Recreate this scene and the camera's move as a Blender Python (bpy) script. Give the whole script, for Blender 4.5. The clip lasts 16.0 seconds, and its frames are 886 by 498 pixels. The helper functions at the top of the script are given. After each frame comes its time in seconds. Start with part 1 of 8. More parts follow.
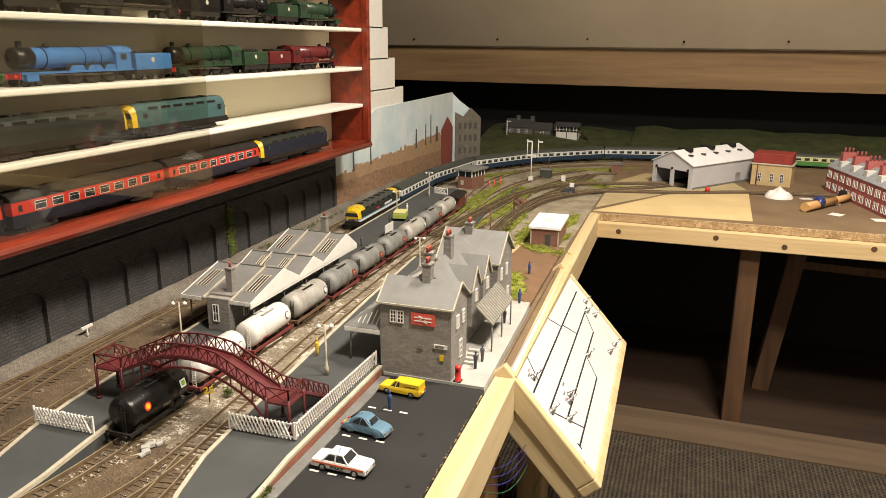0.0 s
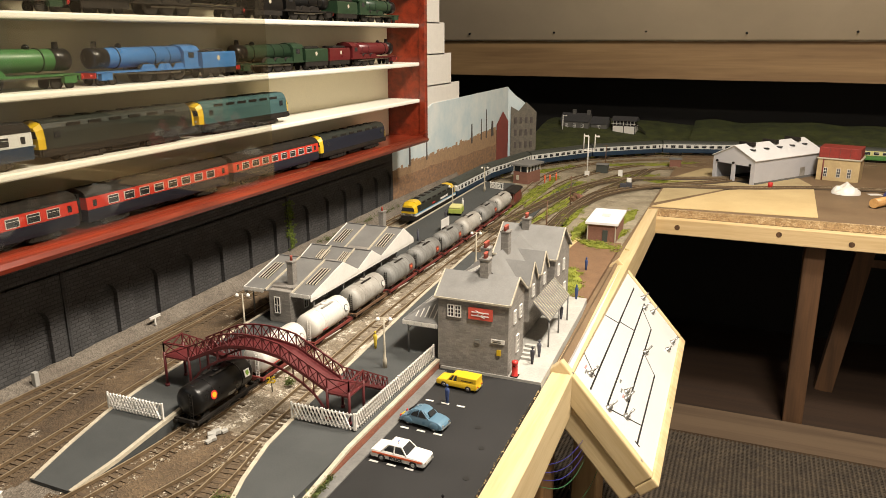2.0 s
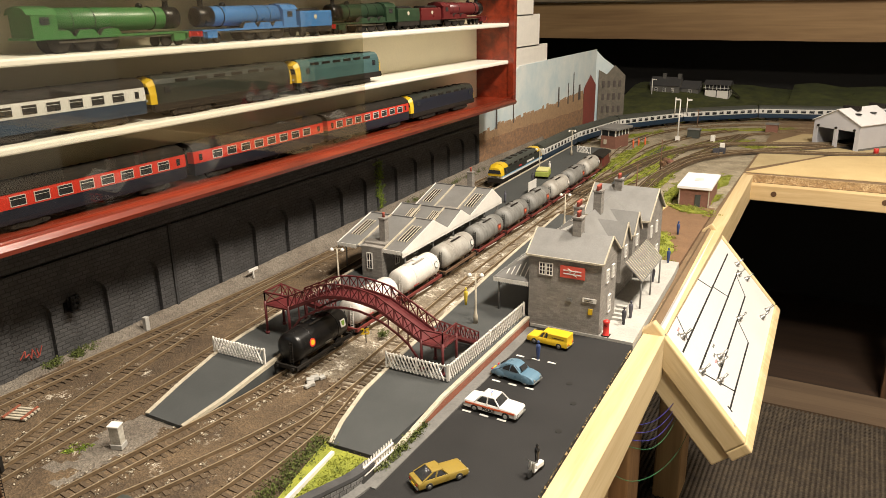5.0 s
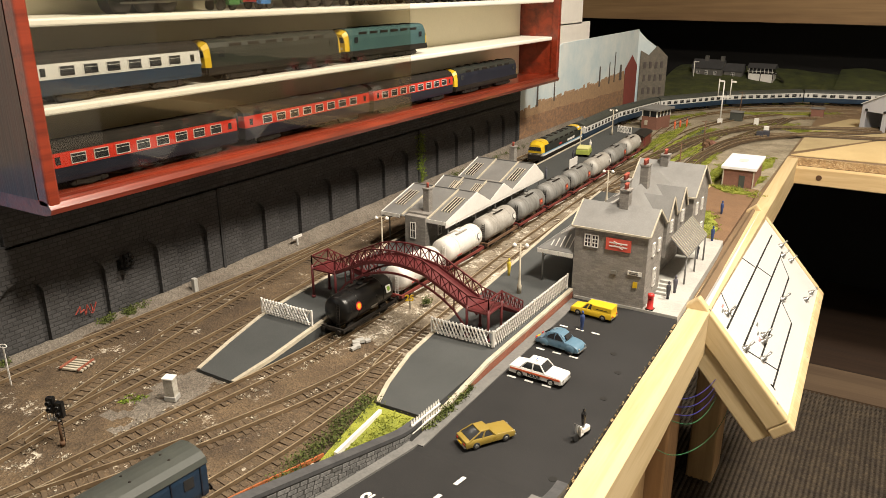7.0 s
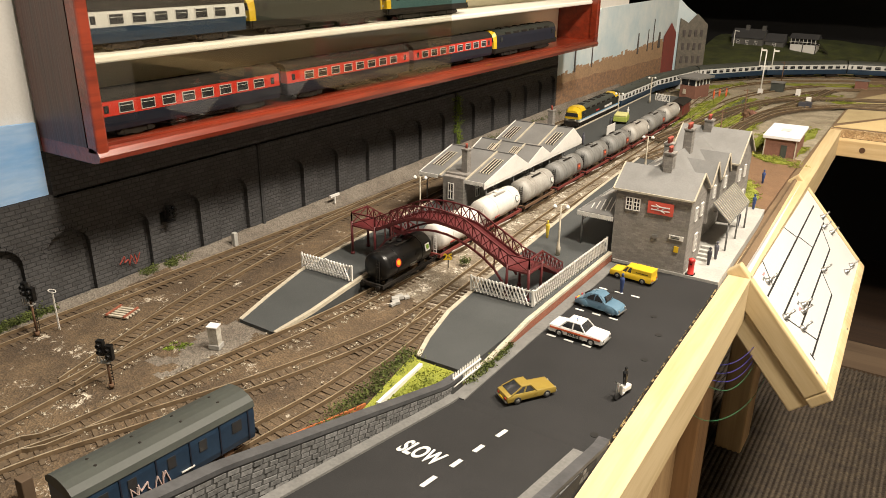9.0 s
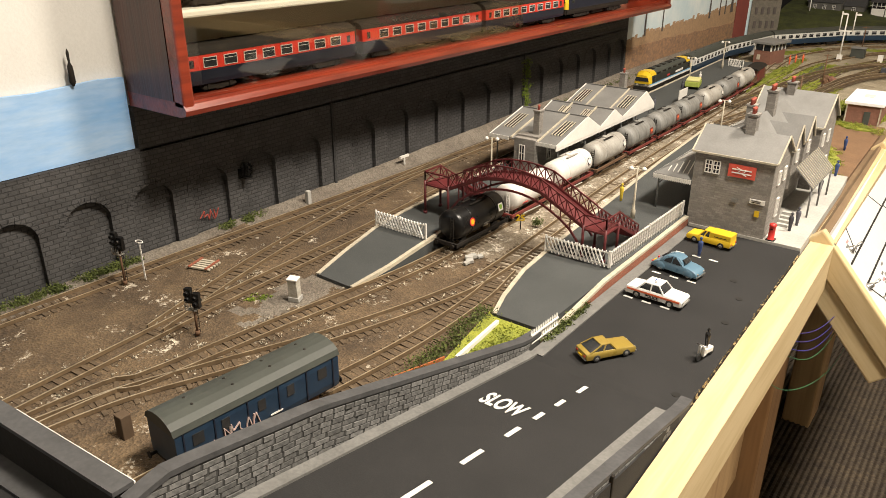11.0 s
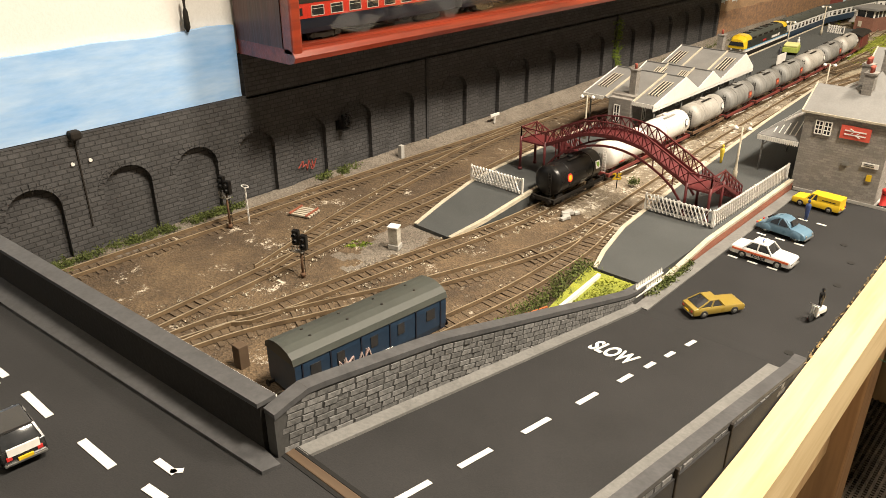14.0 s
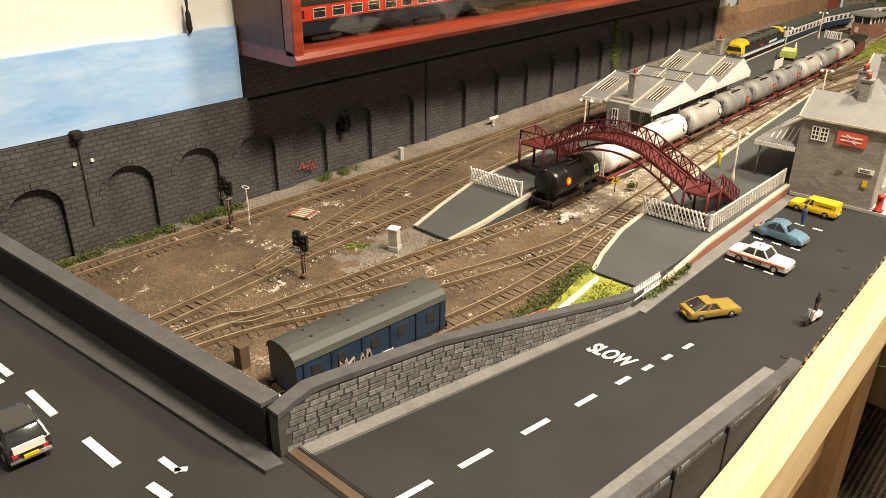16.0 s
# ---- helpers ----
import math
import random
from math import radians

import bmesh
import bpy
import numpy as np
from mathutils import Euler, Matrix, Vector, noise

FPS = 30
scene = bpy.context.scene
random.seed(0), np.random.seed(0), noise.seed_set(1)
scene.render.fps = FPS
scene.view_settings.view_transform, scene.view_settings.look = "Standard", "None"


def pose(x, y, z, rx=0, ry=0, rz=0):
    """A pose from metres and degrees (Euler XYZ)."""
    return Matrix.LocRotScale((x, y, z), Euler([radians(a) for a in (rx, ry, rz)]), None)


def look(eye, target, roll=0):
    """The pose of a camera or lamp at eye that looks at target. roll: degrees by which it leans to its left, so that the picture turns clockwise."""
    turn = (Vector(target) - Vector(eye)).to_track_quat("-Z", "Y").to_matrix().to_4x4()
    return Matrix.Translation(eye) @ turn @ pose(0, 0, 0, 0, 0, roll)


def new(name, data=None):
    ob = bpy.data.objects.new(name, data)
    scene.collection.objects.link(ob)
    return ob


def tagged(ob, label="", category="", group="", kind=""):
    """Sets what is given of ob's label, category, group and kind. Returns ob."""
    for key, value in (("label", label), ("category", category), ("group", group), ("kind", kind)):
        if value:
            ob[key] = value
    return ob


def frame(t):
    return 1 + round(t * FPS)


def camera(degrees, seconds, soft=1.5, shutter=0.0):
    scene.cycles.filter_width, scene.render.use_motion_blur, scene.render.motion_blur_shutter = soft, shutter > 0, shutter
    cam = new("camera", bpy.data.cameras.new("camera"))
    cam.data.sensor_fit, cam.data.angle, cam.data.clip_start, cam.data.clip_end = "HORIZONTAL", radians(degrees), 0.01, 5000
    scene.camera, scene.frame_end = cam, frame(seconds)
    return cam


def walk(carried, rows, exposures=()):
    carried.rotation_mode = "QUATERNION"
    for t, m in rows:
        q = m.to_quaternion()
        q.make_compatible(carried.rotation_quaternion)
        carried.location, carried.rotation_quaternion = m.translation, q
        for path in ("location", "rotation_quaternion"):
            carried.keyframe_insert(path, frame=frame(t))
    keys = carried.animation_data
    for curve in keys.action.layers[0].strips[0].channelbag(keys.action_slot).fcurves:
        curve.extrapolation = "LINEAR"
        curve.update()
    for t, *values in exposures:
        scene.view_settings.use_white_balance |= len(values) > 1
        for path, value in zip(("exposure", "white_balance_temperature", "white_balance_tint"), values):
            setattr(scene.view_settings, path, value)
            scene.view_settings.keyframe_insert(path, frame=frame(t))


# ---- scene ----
# Units: metres, z = 0 at the trackbed of the model railway, x = 0 at the back wall, y along the layout.
LENS = 60.97
PATH = [
    (0.0, (0.7553, -0.3966, 0.3836), (0.4518, 0.5186, 0.1186), 0.57),
    (0.5, (0.7529, -0.3952, 0.3803), (0.4413, 0.5171, 0.1147), 0.49),
    (1.0, (0.7484, -0.3946, 0.3804), (0.4246, 0.5118, 0.1093), 0.49),
    (1.5, (0.7517, -0.3975, 0.3822), (0.4053, 0.5010, 0.1126), -0.16),
    (2.0, (0.7512, -0.4034, 0.3858), (0.3831, 0.4856, 0.1133), -0.11),
    (2.5, (0.7500, -0.4053, 0.3810), (0.3669, 0.4762, 0.1049), -0.28),
    (3.0, (0.7446, -0.4070, 0.3808), (0.3488, 0.4662, 0.0966), -0.13),
    (3.5, (0.7452, -0.4092, 0.3789), (0.3311, 0.4537, 0.0892), -0.38),
    (4.0, (0.7426, -0.4110, 0.3791), (0.3110, 0.4399, 0.0795), -0.60),
    (6.5, (0.7315, -0.4334, 0.3605), (0.2544, 0.3838, 0.0373), -0.36),
    (7.0, (0.7265, -0.4366, 0.3589), (0.2414, 0.3727, 0.0277), -0.05),
    (7.5, (0.7246, -0.4381, 0.3568), (0.2304, 0.3630, 0.0191), -0.19),
    (8.0, (0.7228, -0.4411, 0.3536), (0.2220, 0.3538, 0.0112), -0.14),
    (8.5, (0.7190, -0.4440, 0.3499), (0.2168, 0.3437, -0.0068), 0.28),
    (9.0, (0.7142, -0.4487, 0.3459), (0.2088, 0.3321, -0.0216), 0.67),
    (11.5, (0.6938, -0.4713, 0.3289), (0.1253, 0.2414, -0.0819), -0.33),
    (12.0, (0.6893, -0.4786, 0.3232), (0.1067, 0.2188, -0.0943), -0.66),
    (12.5, (0.6820, -0.4886, 0.3201), (0.0905, 0.1960, -0.1058), -0.36),
    (13.0, (0.6775, -0.4936, 0.3170), (0.0741, 0.1752, -0.1172), -0.40),
    (13.5, (0.6776, -0.4942, 0.3180), (0.0721, 0.1715, -0.1180), -0.23),
    (14.0, (0.6761, -0.4960, 0.3155), (0.0701, 0.1695, -0.1202), -0.06),
    (14.5, (0.6758, -0.4976, 0.3183), (0.0683, 0.1662, -0.1179), -0.03),
    (15.0, (0.6747, -0.5004, 0.3193), (0.0673, 0.1649, -0.1147), 0.18),
    (15.5, (0.6749, -0.5002, 0.3183), (0.0695, 0.1665, -0.1164), 0.33),
    (16.0, (0.6765, -0.5009, 0.3181), (0.0736, 0.1686, -0.1159), 0.48),
]
EXPOSURES = [(0.0, -0.05, 6500, 10), (9.0, -0.03, 6500, 10), (12.0, 0.02, 6500, 10), (13.0, 0.05, 6500, 10), (14.0, 0.22, 6750, 10), (16.0, 0.22, 6950, 10)]
cam = camera(LENS, 16.0, soft=0.85)
walk(cam, [(t, look(eye, target, roll)) for t, eye, target, roll in PATH], exposures=EXPOSURES)

# ---- world and lamps: a loft room lit by ceiling lamps, none in view ----
world = bpy.data.worlds.new("loft_world")
scene.world = world
world.use_nodes = True
world.node_tree.nodes["Background"].inputs[0].default_value = (0.9, 0.8, 0.65, 1)
world.node_tree.nodes["Background"].inputs[1].default_value = 0.012


def ceiling_lamp(x, y, z, power, size, color=(1.0, 0.89, 0.74)):
    data = bpy.data.lights.new("lamp", "AREA")
    data.energy, data.shape, data.size, data.color = power, "DISK", size, color
    lamp = new("unseen_lamp_light", data)
    lamp.matrix_world = pose(x, y, z)
    return lamp


ceiling_lamp(1.04, -0.05, 1.42, 43.0, 0.26)
# second lamp, added without a known source to brighten cabinet and yard
ceiling_lamp(1.16, 0.66, 1.42, 41.0, 0.26)

# ---- materials ----
def node_mat(name):
    m = bpy.data.materials.new(name)
    m.use_nodes = True
    nt = m.node_tree
    return m, nt, nt.nodes["Principled BSDF"]


def surf(name, c1, c2=None, scale=40.0, rough=0.6, bump=0.0, fine=400.0, metal=0.0, spread=0.25, coat=0.0, stretch=(1, 1, 1), per_object=0.0, dirt=0.0, rough_var=0.12, spec=0.5):
    """Two colours mixed by large noise, darkened and lightened by fine grain, with a fine relief."""
    m, nt, b = node_mat(name)
    n, k = nt.nodes, nt.links
    if c2 is None:
        c2 = tuple(v * (1 - spread) for v in c1)
    tc, mp = n.new("ShaderNodeTexCoord"), n.new("ShaderNodeMapping")
    mp.inputs["Scale"].default_value = stretch
    k.new(tc.outputs["Object"], mp.inputs["Vector"])
    big, small = n.new("ShaderNodeTexNoise"), n.new("ShaderNodeTexNoise")
    big.inputs["Scale"].default_value, big.inputs["Detail"].default_value, big.inputs["Roughness"].default_value = scale, 6, 0.65
    small.inputs["Scale"].default_value, small.inputs["Detail"].default_value = fine, 3
    for tex in (big, small):
        k.new(mp.outputs["Vector"], tex.inputs["Vector"])
    ramp = n.new("ShaderNodeValToRGB")
    ramp.color_ramp.elements[0].position, ramp.color_ramp.elements[1].position = 0.32, 0.68
    ramp.color_ramp.elements[0].color, ramp.color_ramp.elements[1].color = (*c2, 1), (*c1, 1)
    k.new(big.outputs["Fac"], ramp.inputs["Fac"])
    grain = n.new("ShaderNodeMapRange")
    grain.inputs["From Min"].default_value, grain.inputs["From Max"].default_value = 0.3, 0.7
    grain.inputs["To Min"].default_value, grain.inputs["To Max"].default_value = 1 - spread * 0.6 - dirt, 1 + spread * 0.4
    k.new(small.outputs["Fac"], grain.inputs["Value"])
    mul = n.new("ShaderNodeMix")
    mul.data_type, mul.blend_type = "RGBA", "MULTIPLY"
    mul.inputs["Factor"].default_value = 1.0
    k.new(ramp.outputs["Color"], mul.inputs["A"])
    k.new(grain.outputs["Result"], mul.inputs["B"])
    out = mul.outputs["Result"]
    if per_object:
        info, rng = n.new("ShaderNodeObjectInfo"), n.new("ShaderNodeMapRange")
        rng.inputs["To Min"].default_value, rng.inputs["To Max"].default_value = 1 - per_object, 1 + per_object
        k.new(info.outputs["Random"], rng.inputs["Value"])
        mul2 = n.new("ShaderNodeMix")
        mul2.data_type, mul2.blend_type = "RGBA", "MULTIPLY"
        mul2.inputs["Factor"].default_value = 1.0
        k.new(out, mul2.inputs["A"])
        k.new(rng.outputs["Result"], mul2.inputs["B"])
        out = mul2.outputs["Result"]
    k.new(out, b.inputs["Base Color"])
    rr = n.new("ShaderNodeMapRange")
    rr.inputs["To Min"].default_value, rr.inputs["To Max"].default_value = max(0.03, rough - rough_var), min(1, rough + rough_var)
    k.new(big.outputs["Fac"], rr.inputs["Value"])
    k.new(rr.outputs["Result"], b.inputs["Roughness"])
    b.inputs["Metallic"].default_value = metal
    b.inputs["Specular IOR Level"].default_value = spec
    b.inputs["Coat Weight"].default_value = coat
    b.inputs["Coat Roughness"].default_value = 0.12
    if bump:
        bp = n.new("ShaderNodeBump")
        bp.inputs["Strength"].default_value, bp.inputs["Distance"].default_value = 0.7, bump
        k.new(small.outputs["Fac"], bp.inputs["Height"])
        k.new(bp.outputs["Normal"], b.inputs["Normal"])
    return m


def speckled(name, base, other, chip, chip_at=0.62, scale=35.0, rough=0.9, bump=0.0012):
    """Ballast or earth: blotches of two colours with scattered pale chippings."""
    m, nt, b = node_mat(name)
    n, k = nt.nodes, nt.links
    tc = n.new("ShaderNodeTexCoord")
    big, vor, patch = n.new("ShaderNodeTexNoise"), n.new("ShaderNodeTexVoronoi"), n.new("ShaderNodeTexNoise")
    big.inputs["Scale"].default_value, big.inputs["Detail"].default_value, big.inputs["Roughness"].default_value = scale * 0.35, 8, 0.7
    vor.inputs["Scale"].default_value = 520
    patch.inputs["Scale"].default_value, patch.inputs["Detail"].default_value, patch.inputs["Roughness"].default_value = scale * 0.6, 9, 0.8
    for tex in (big, vor, patch):
        k.new(tc.outputs["Object"], tex.inputs["Vector"])
    ramp = n.new("ShaderNodeValToRGB")
    ramp.color_ramp.elements[0].position, ramp.color_ramp.elements[1].position = 0.38, 0.62
    ramp.color_ramp.elements[0].color, ramp.color_ramp.elements[1].color = (*other, 1), (*base, 1)
    k.new(big.outputs["Fac"], ramp.inputs["Fac"])
    stone = n.new("ShaderNodeMapRange")
    stone.inputs["To Min"].default_value, stone.inputs["To Max"].default_value = 0.72, 1.25
    sep = n.new("ShaderNodeSeparateColor")
    k.new(vor.outputs["Color"], sep.inputs["Color"])
    k.new(sep.outputs["Red"], stone.inputs["Value"])
    mul = n.new("ShaderNodeMix")
    mul.data_type, mul.blend_type = "RGBA", "MULTIPLY"
    mul.inputs["Factor"].default_value = 1.0
    k.new(ramp.outputs["Color"], mul.inputs["A"])
    k.new(stone.outputs["Result"], mul.inputs["B"])
    step = n.new("ShaderNodeMapRange")
    step.inputs["From Min"].default_value, step.inputs["From Max"].default_value = chip_at, chip_at + 0.06
    k.new(patch.outputs["Fac"], step.inputs["Value"])
    pick = n.new("ShaderNodeMath")
    pick.operation = "MULTIPLY"
    gate = n.new("ShaderNodeMath")
    gate.operation = "GREATER_THAN"
    gate.inputs[1].default_value = 0.45
    k.new(sep.outputs["Green"], gate.inputs[0])
    k.new(step.outputs["Result"], pick.inputs[0])
    k.new(gate.outputs["Value"], pick.inputs[1])
    mix = n.new("ShaderNodeMix")
    mix.data_type = "RGBA"
    k.new(pick.outputs["Value"], mix.inputs["Factor"])
    k.new(mul.outputs["Result"], mix.inputs["A"])
    mix.inputs["B"].default_value = (*chip, 1)
    k.new(mix.outputs["Result"], b.inputs["Base Color"])
    b.inputs["Roughness"].default_value = rough
    bp = n.new("ShaderNodeBump")
    bp.inputs["Strength"].default_value, bp.inputs["Distance"].default_value = 0.9, bump
    k.new(vor.outputs["Distance"], bp.inputs["Height"])
    k.new(bp.outputs["Normal"], b.inputs["Normal"])
    return m


def wood(name, light, dark, axis="y", scale=18.0, rough=0.55, coat=0.0):
    """Sawn timber with grain along one axis."""
    m, nt, b = node_mat(name)
    n, k = nt.nodes, nt.links
    tc, mp = n.new("ShaderNodeTexCoord"), n.new("ShaderNodeMapping")
    mp.inputs["Scale"].default_value = {"x": (0.06, 1, 1), "y": (1, 0.06, 1), "z": (1, 1, 0.06)}[axis]
    k.new(tc.outputs["Object"], mp.inputs["Vector"])
    a, c = n.new("ShaderNodeTexNoise"), n.new("ShaderNodeTexNoise")
    a.inputs["Scale"].default_value, a.inputs["Detail"].default_value, a.inputs["Distortion"].default_value = scale * 3, 5, 1.2
    c.inputs["Scale"].default_value, c.inputs["Detail"].default_value = scale * 25, 3
    for tex in (a, c):
        k.new(mp.outputs["Vector"], tex.inputs["Vector"])
    ramp = n.new("ShaderNodeValToRGB")
    ramp.color_ramp.elements[0].position, ramp.color_ramp.elements[1].position = 0.3, 0.62
    ramp.color_ramp.elements[0].color, ramp.color_ramp.elements[1].color = (*dark, 1), (*light, 1)
    add = n.new("ShaderNodeMath")
    add.operation = "MULTIPLY_ADD"
    add.inputs[1].default_value, add.inputs[2].default_value = 0.3, -0.15
    k.new(c.outputs["Fac"], add.inputs[0])
    tot = n.new("ShaderNodeMath")
    k.new(a.outputs["Fac"], tot.inputs[0])
    k.new(add.outputs["Value"], tot.inputs[1])
    k.new(tot.outputs["Value"], ramp.inputs["Fac"])
    k.new(ramp.outputs["Color"], b.inputs["Base Color"])
    b.inputs["Roughness"].default_value = rough
    b.inputs["Coat Weight"].default_value = coat
    b.inputs["Coat Roughness"].default_value = 0.15
    bp = n.new("ShaderNodeBump")
    bp.inputs["Strength"].default_value, bp.inputs["Distance"].default_value = 0.3, 0.001
    k.new(c.outputs["Fac"], bp.inputs["Height"])
    k.new(bp.outputs["Normal"], b.inputs["Normal"])
    return m


def glass_mat(name, tint=(0.9, 0.92, 0.9), rough=0.02, clear=0.8):
    """A thin pane: mostly clear with a sharp reflection."""
    m, nt, b = node_mat(name)
    n, k = nt.nodes, nt.links
    tr, gl, mix = n.new("ShaderNodeBsdfTransparent"), n.new("ShaderNodeBsdfGlossy"), n.new("ShaderNodeMixShader")
    tr.inputs["Color"].default_value = (*tint, 1)
    gl.inputs["Roughness"].default_value = rough
    mix.inputs["Fac"].default_value = 0.07
    k.new(tr.outputs["BSDF"], mix.inputs[1])
    k.new(gl.outputs["BSDF"], mix.inputs[2])
    k.new(mix.outputs["Shader"], n["Material Output"].inputs["Surface"])
    return m


def bricked(name, c1, c2, mortar, bw, bh, rough=0.8, bump=0.0005, per_object=0.0, gap=0.09):
    """Coursed masonry in relief on upright faces."""
    m = surf(name, c1, c2, scale=40, rough=rough, fine=700, spread=0.25, per_object=per_object)
    nt = m.node_tree
    n, k, b = nt.nodes, nt.links, nt.nodes["Principled BSDF"]
    tc, sep, add, comb, br = n.new("ShaderNodeTexCoord"), n.new("ShaderNodeSeparateXYZ"), n.new("ShaderNodeMath"), n.new("ShaderNodeCombineXYZ"), n.new("ShaderNodeTexBrick")
    k.new(tc.outputs["Object"], sep.inputs["Vector"])
    k.new(sep.outputs["X"], add.inputs[0])
    k.new(sep.outputs["Y"], add.inputs[1])
    k.new(add.outputs["Value"], comb.inputs["X"])
    k.new(sep.outputs["Z"], comb.inputs["Y"])
    k.new(comb.outputs["Vector"], br.inputs["Vector"])
    br.inputs["Scale"].default_value = 1.0
    br.inputs["Brick Width"].default_value, br.inputs["Row Height"].default_value = bw, bh
    br.inputs["Mortar Size"].default_value, br.inputs["Mortar Smooth"].default_value = bh * gap, 0.4
    br.inputs["Color1"].default_value, br.inputs["Color2"].default_value = (1.12, 1.12, 1.12, 1), (0.82, 0.82, 0.82, 1)
    br.inputs["Mortar"].default_value = (*[v / max(1e-4, c) for v, c in zip(mortar, c1)], 1)
    old = b.inputs["Base Color"].links[0].from_socket
    mul = n.new("ShaderNodeMix")
    mul.data_type, mul.blend_type = "RGBA", "MULTIPLY"
    mul.inputs["Factor"].default_value = 1.0
    k.new(old, mul.inputs["A"])
    k.new(br.outputs["Color"], mul.inputs["B"])
    k.new(mul.outputs["Result"], b.inputs["Base Color"])
    bp = n.new("ShaderNodeBump")
    bp.invert = True
    bp.inputs["Strength"].default_value, bp.inputs["Distance"].default_value = 0.9, bump
    k.new(br.outputs["Fac"], bp.inputs["Height"])
    k.new(bp.outputs["Normal"], b.inputs["Normal"])
    return m


# ---- mesh helpers ----
def box(bm, x0, y0, z0, x1, y1, z1):
    v = [bm.verts.new(p) for p in ((x0, y0, z0), (x1, y0, z0), (x1, y1, z0), (x0, y1, z0), (x0, y0, z1), (x1, y0, z1), (x1, y1, z1), (x0, y1, z1))]
    for f in ((3, 2, 1, 0), (4, 5, 6, 7), (0, 1, 5, 4), (1, 2, 6, 5), (2, 3, 7, 6), (3, 0, 4, 7)):
        bm.faces.new([v[i] for i in f])
    return v


def boxed(*b):
    bm = bmesh.new()
    box(bm, *b)
    return bm


def soft_box(x0, y0, z0, x1, y1, z1, r=0.001, seg=2):
    bm = boxed(x0, y0, z0, x1, y1, z1)
    bmesh.ops.bevel(bm, geom=list(bm.edges), offset=r, segments=seg, affect="EDGES", profile=0.5)
    return bm


def extrude(bm, pts, vec):
    """A closed prism from a ring of 3D points pushed along vec."""
    vec = Vector(vec)
    a = [bm.verts.new(p) for p in pts]
    b = [bm.verts.new(Vector(p) + vec) for p in pts]
    n = len(a)
    for i in range(n):
        bm.faces.new((a[i], a[(i + 1) % n], b[(i + 1) % n], b[i]))
    bm.faces.new(a[::-1])
    bm.faces.new(b)
    return a, b


def slab(bm, ring, z0, z1):
    extrude(bm, [(x, y, z0) for x, y in ring], (0, 0, z1 - z0))


def beam(bm, a, b, w, h=None, up=(0, 0, 1)):
    """A square bar from a to b."""
    a, b, h = Vector(a), Vector(b), h or w
    d = (b - a).normalized()
    s = d.cross(Vector(up))
    if s.length < 1e-4:
        s = d.cross(Vector((1, 0, 0)))
    s.normalize()
    u = s.cross(d)
    extrude(bm, [a + s * w / 2 * i + u * h / 2 * j for i, j in ((-1, -1), (1, -1), (1, 1), (-1, 1))], b - a)


def rod(bm, a, b, r, r2=None, n=10):
    a, b = Vector(a), Vector(b)
    d = b - a
    q = d.to_track_quat("Z", "Y").to_matrix()
    r2 = r if r2 is None else r2
    ra = [bm.verts.new(a + q @ Vector((math.cos(2 * math.pi * i / n) * r, math.sin(2 * math.pi * i / n) * r, 0))) for i in range(n)]
    rb = [bm.verts.new(b + q @ Vector((math.cos(2 * math.pi * i / n) * r2, math.sin(2 * math.pi * i / n) * r2, 0))) for i in range(n)]
    for i in range(n):
        f = bm.faces.new((ra[i], ra[(i + 1) % n], rb[(i + 1) % n], rb[i]))
        f.smooth = True
    bm.faces.new(ra[::-1])
    bm.faces.new(rb)


def ball(bm, c, r, seg=10, squash=(1, 1, 1)):
    m = Matrix.Translation(c) @ Matrix.Diagonal((*[r * s for s in squash], 1))
    got = bmesh.ops.create_uvsphere(bm, u_segments=seg, v_segments=max(5, seg * 2 // 3), radius=1.0, matrix=m)
    for v in got["verts"]:
        for f in v.link_faces:
            f.smooth = True


def lathe(bm, prof, n=14, at=(0, 0, 0), axis="z"):
    """prof: (radius, height) pairs."""
    rings = []
    for r, h in prof:
        ring = []
        for i in range(n):
            c, s = math.cos(2 * math.pi * i / n) * r, math.sin(2 * math.pi * i / n) * r
            p = {"z": (c, s, h), "y": (c, h, s), "x": (h, c, s)}[axis]
            ring.append(bm.verts.new(Vector(at) + Vector(p)))
        rings.append(ring)
    for a, b in zip(rings, rings[1:]):
        for i in range(n):
            f = bm.faces.new((a[i], a[(i + 1) % n], b[(i + 1) % n], b[i]))
            f.smooth = True
    for ring in (rings[0], rings[-1]):
        bm.faces.new(ring)


def mesh_of(name, bm, mat):
    bmesh.ops.recalc_face_normals(bm, faces=bm.faces[:])
    me = bpy.data.meshes.new(name)
    bm.to_mesh(me)
    bm.free()
    for m in mat if isinstance(mat, (list, tuple)) else (mat,):
        me.materials.append(m)
    return me


def part(name, bm, mat, parent, label=""):
    ob = new(name, mesh_of(name, bm, mat))
    ob.parent = parent
    if label:
        ob["label"] = label
    return ob


def again(name, data, parent, m):
    """Another piece on shared mesh data."""
    ob = new(name, data)
    ob.parent = parent
    ob.matrix_basis = m
    return ob


def thing(name, m, label, category, group="", kind=""):
    ob = new(name)
    ob.empty_display_size = 0.01
    ob.matrix_world = m
    return tagged(ob, label, category, group, kind)


def solid(name, bm, mat, label, category, group="", kind=""):
    return tagged(new(name, mesh_of(name, bm, mat)), label, category, group, kind)


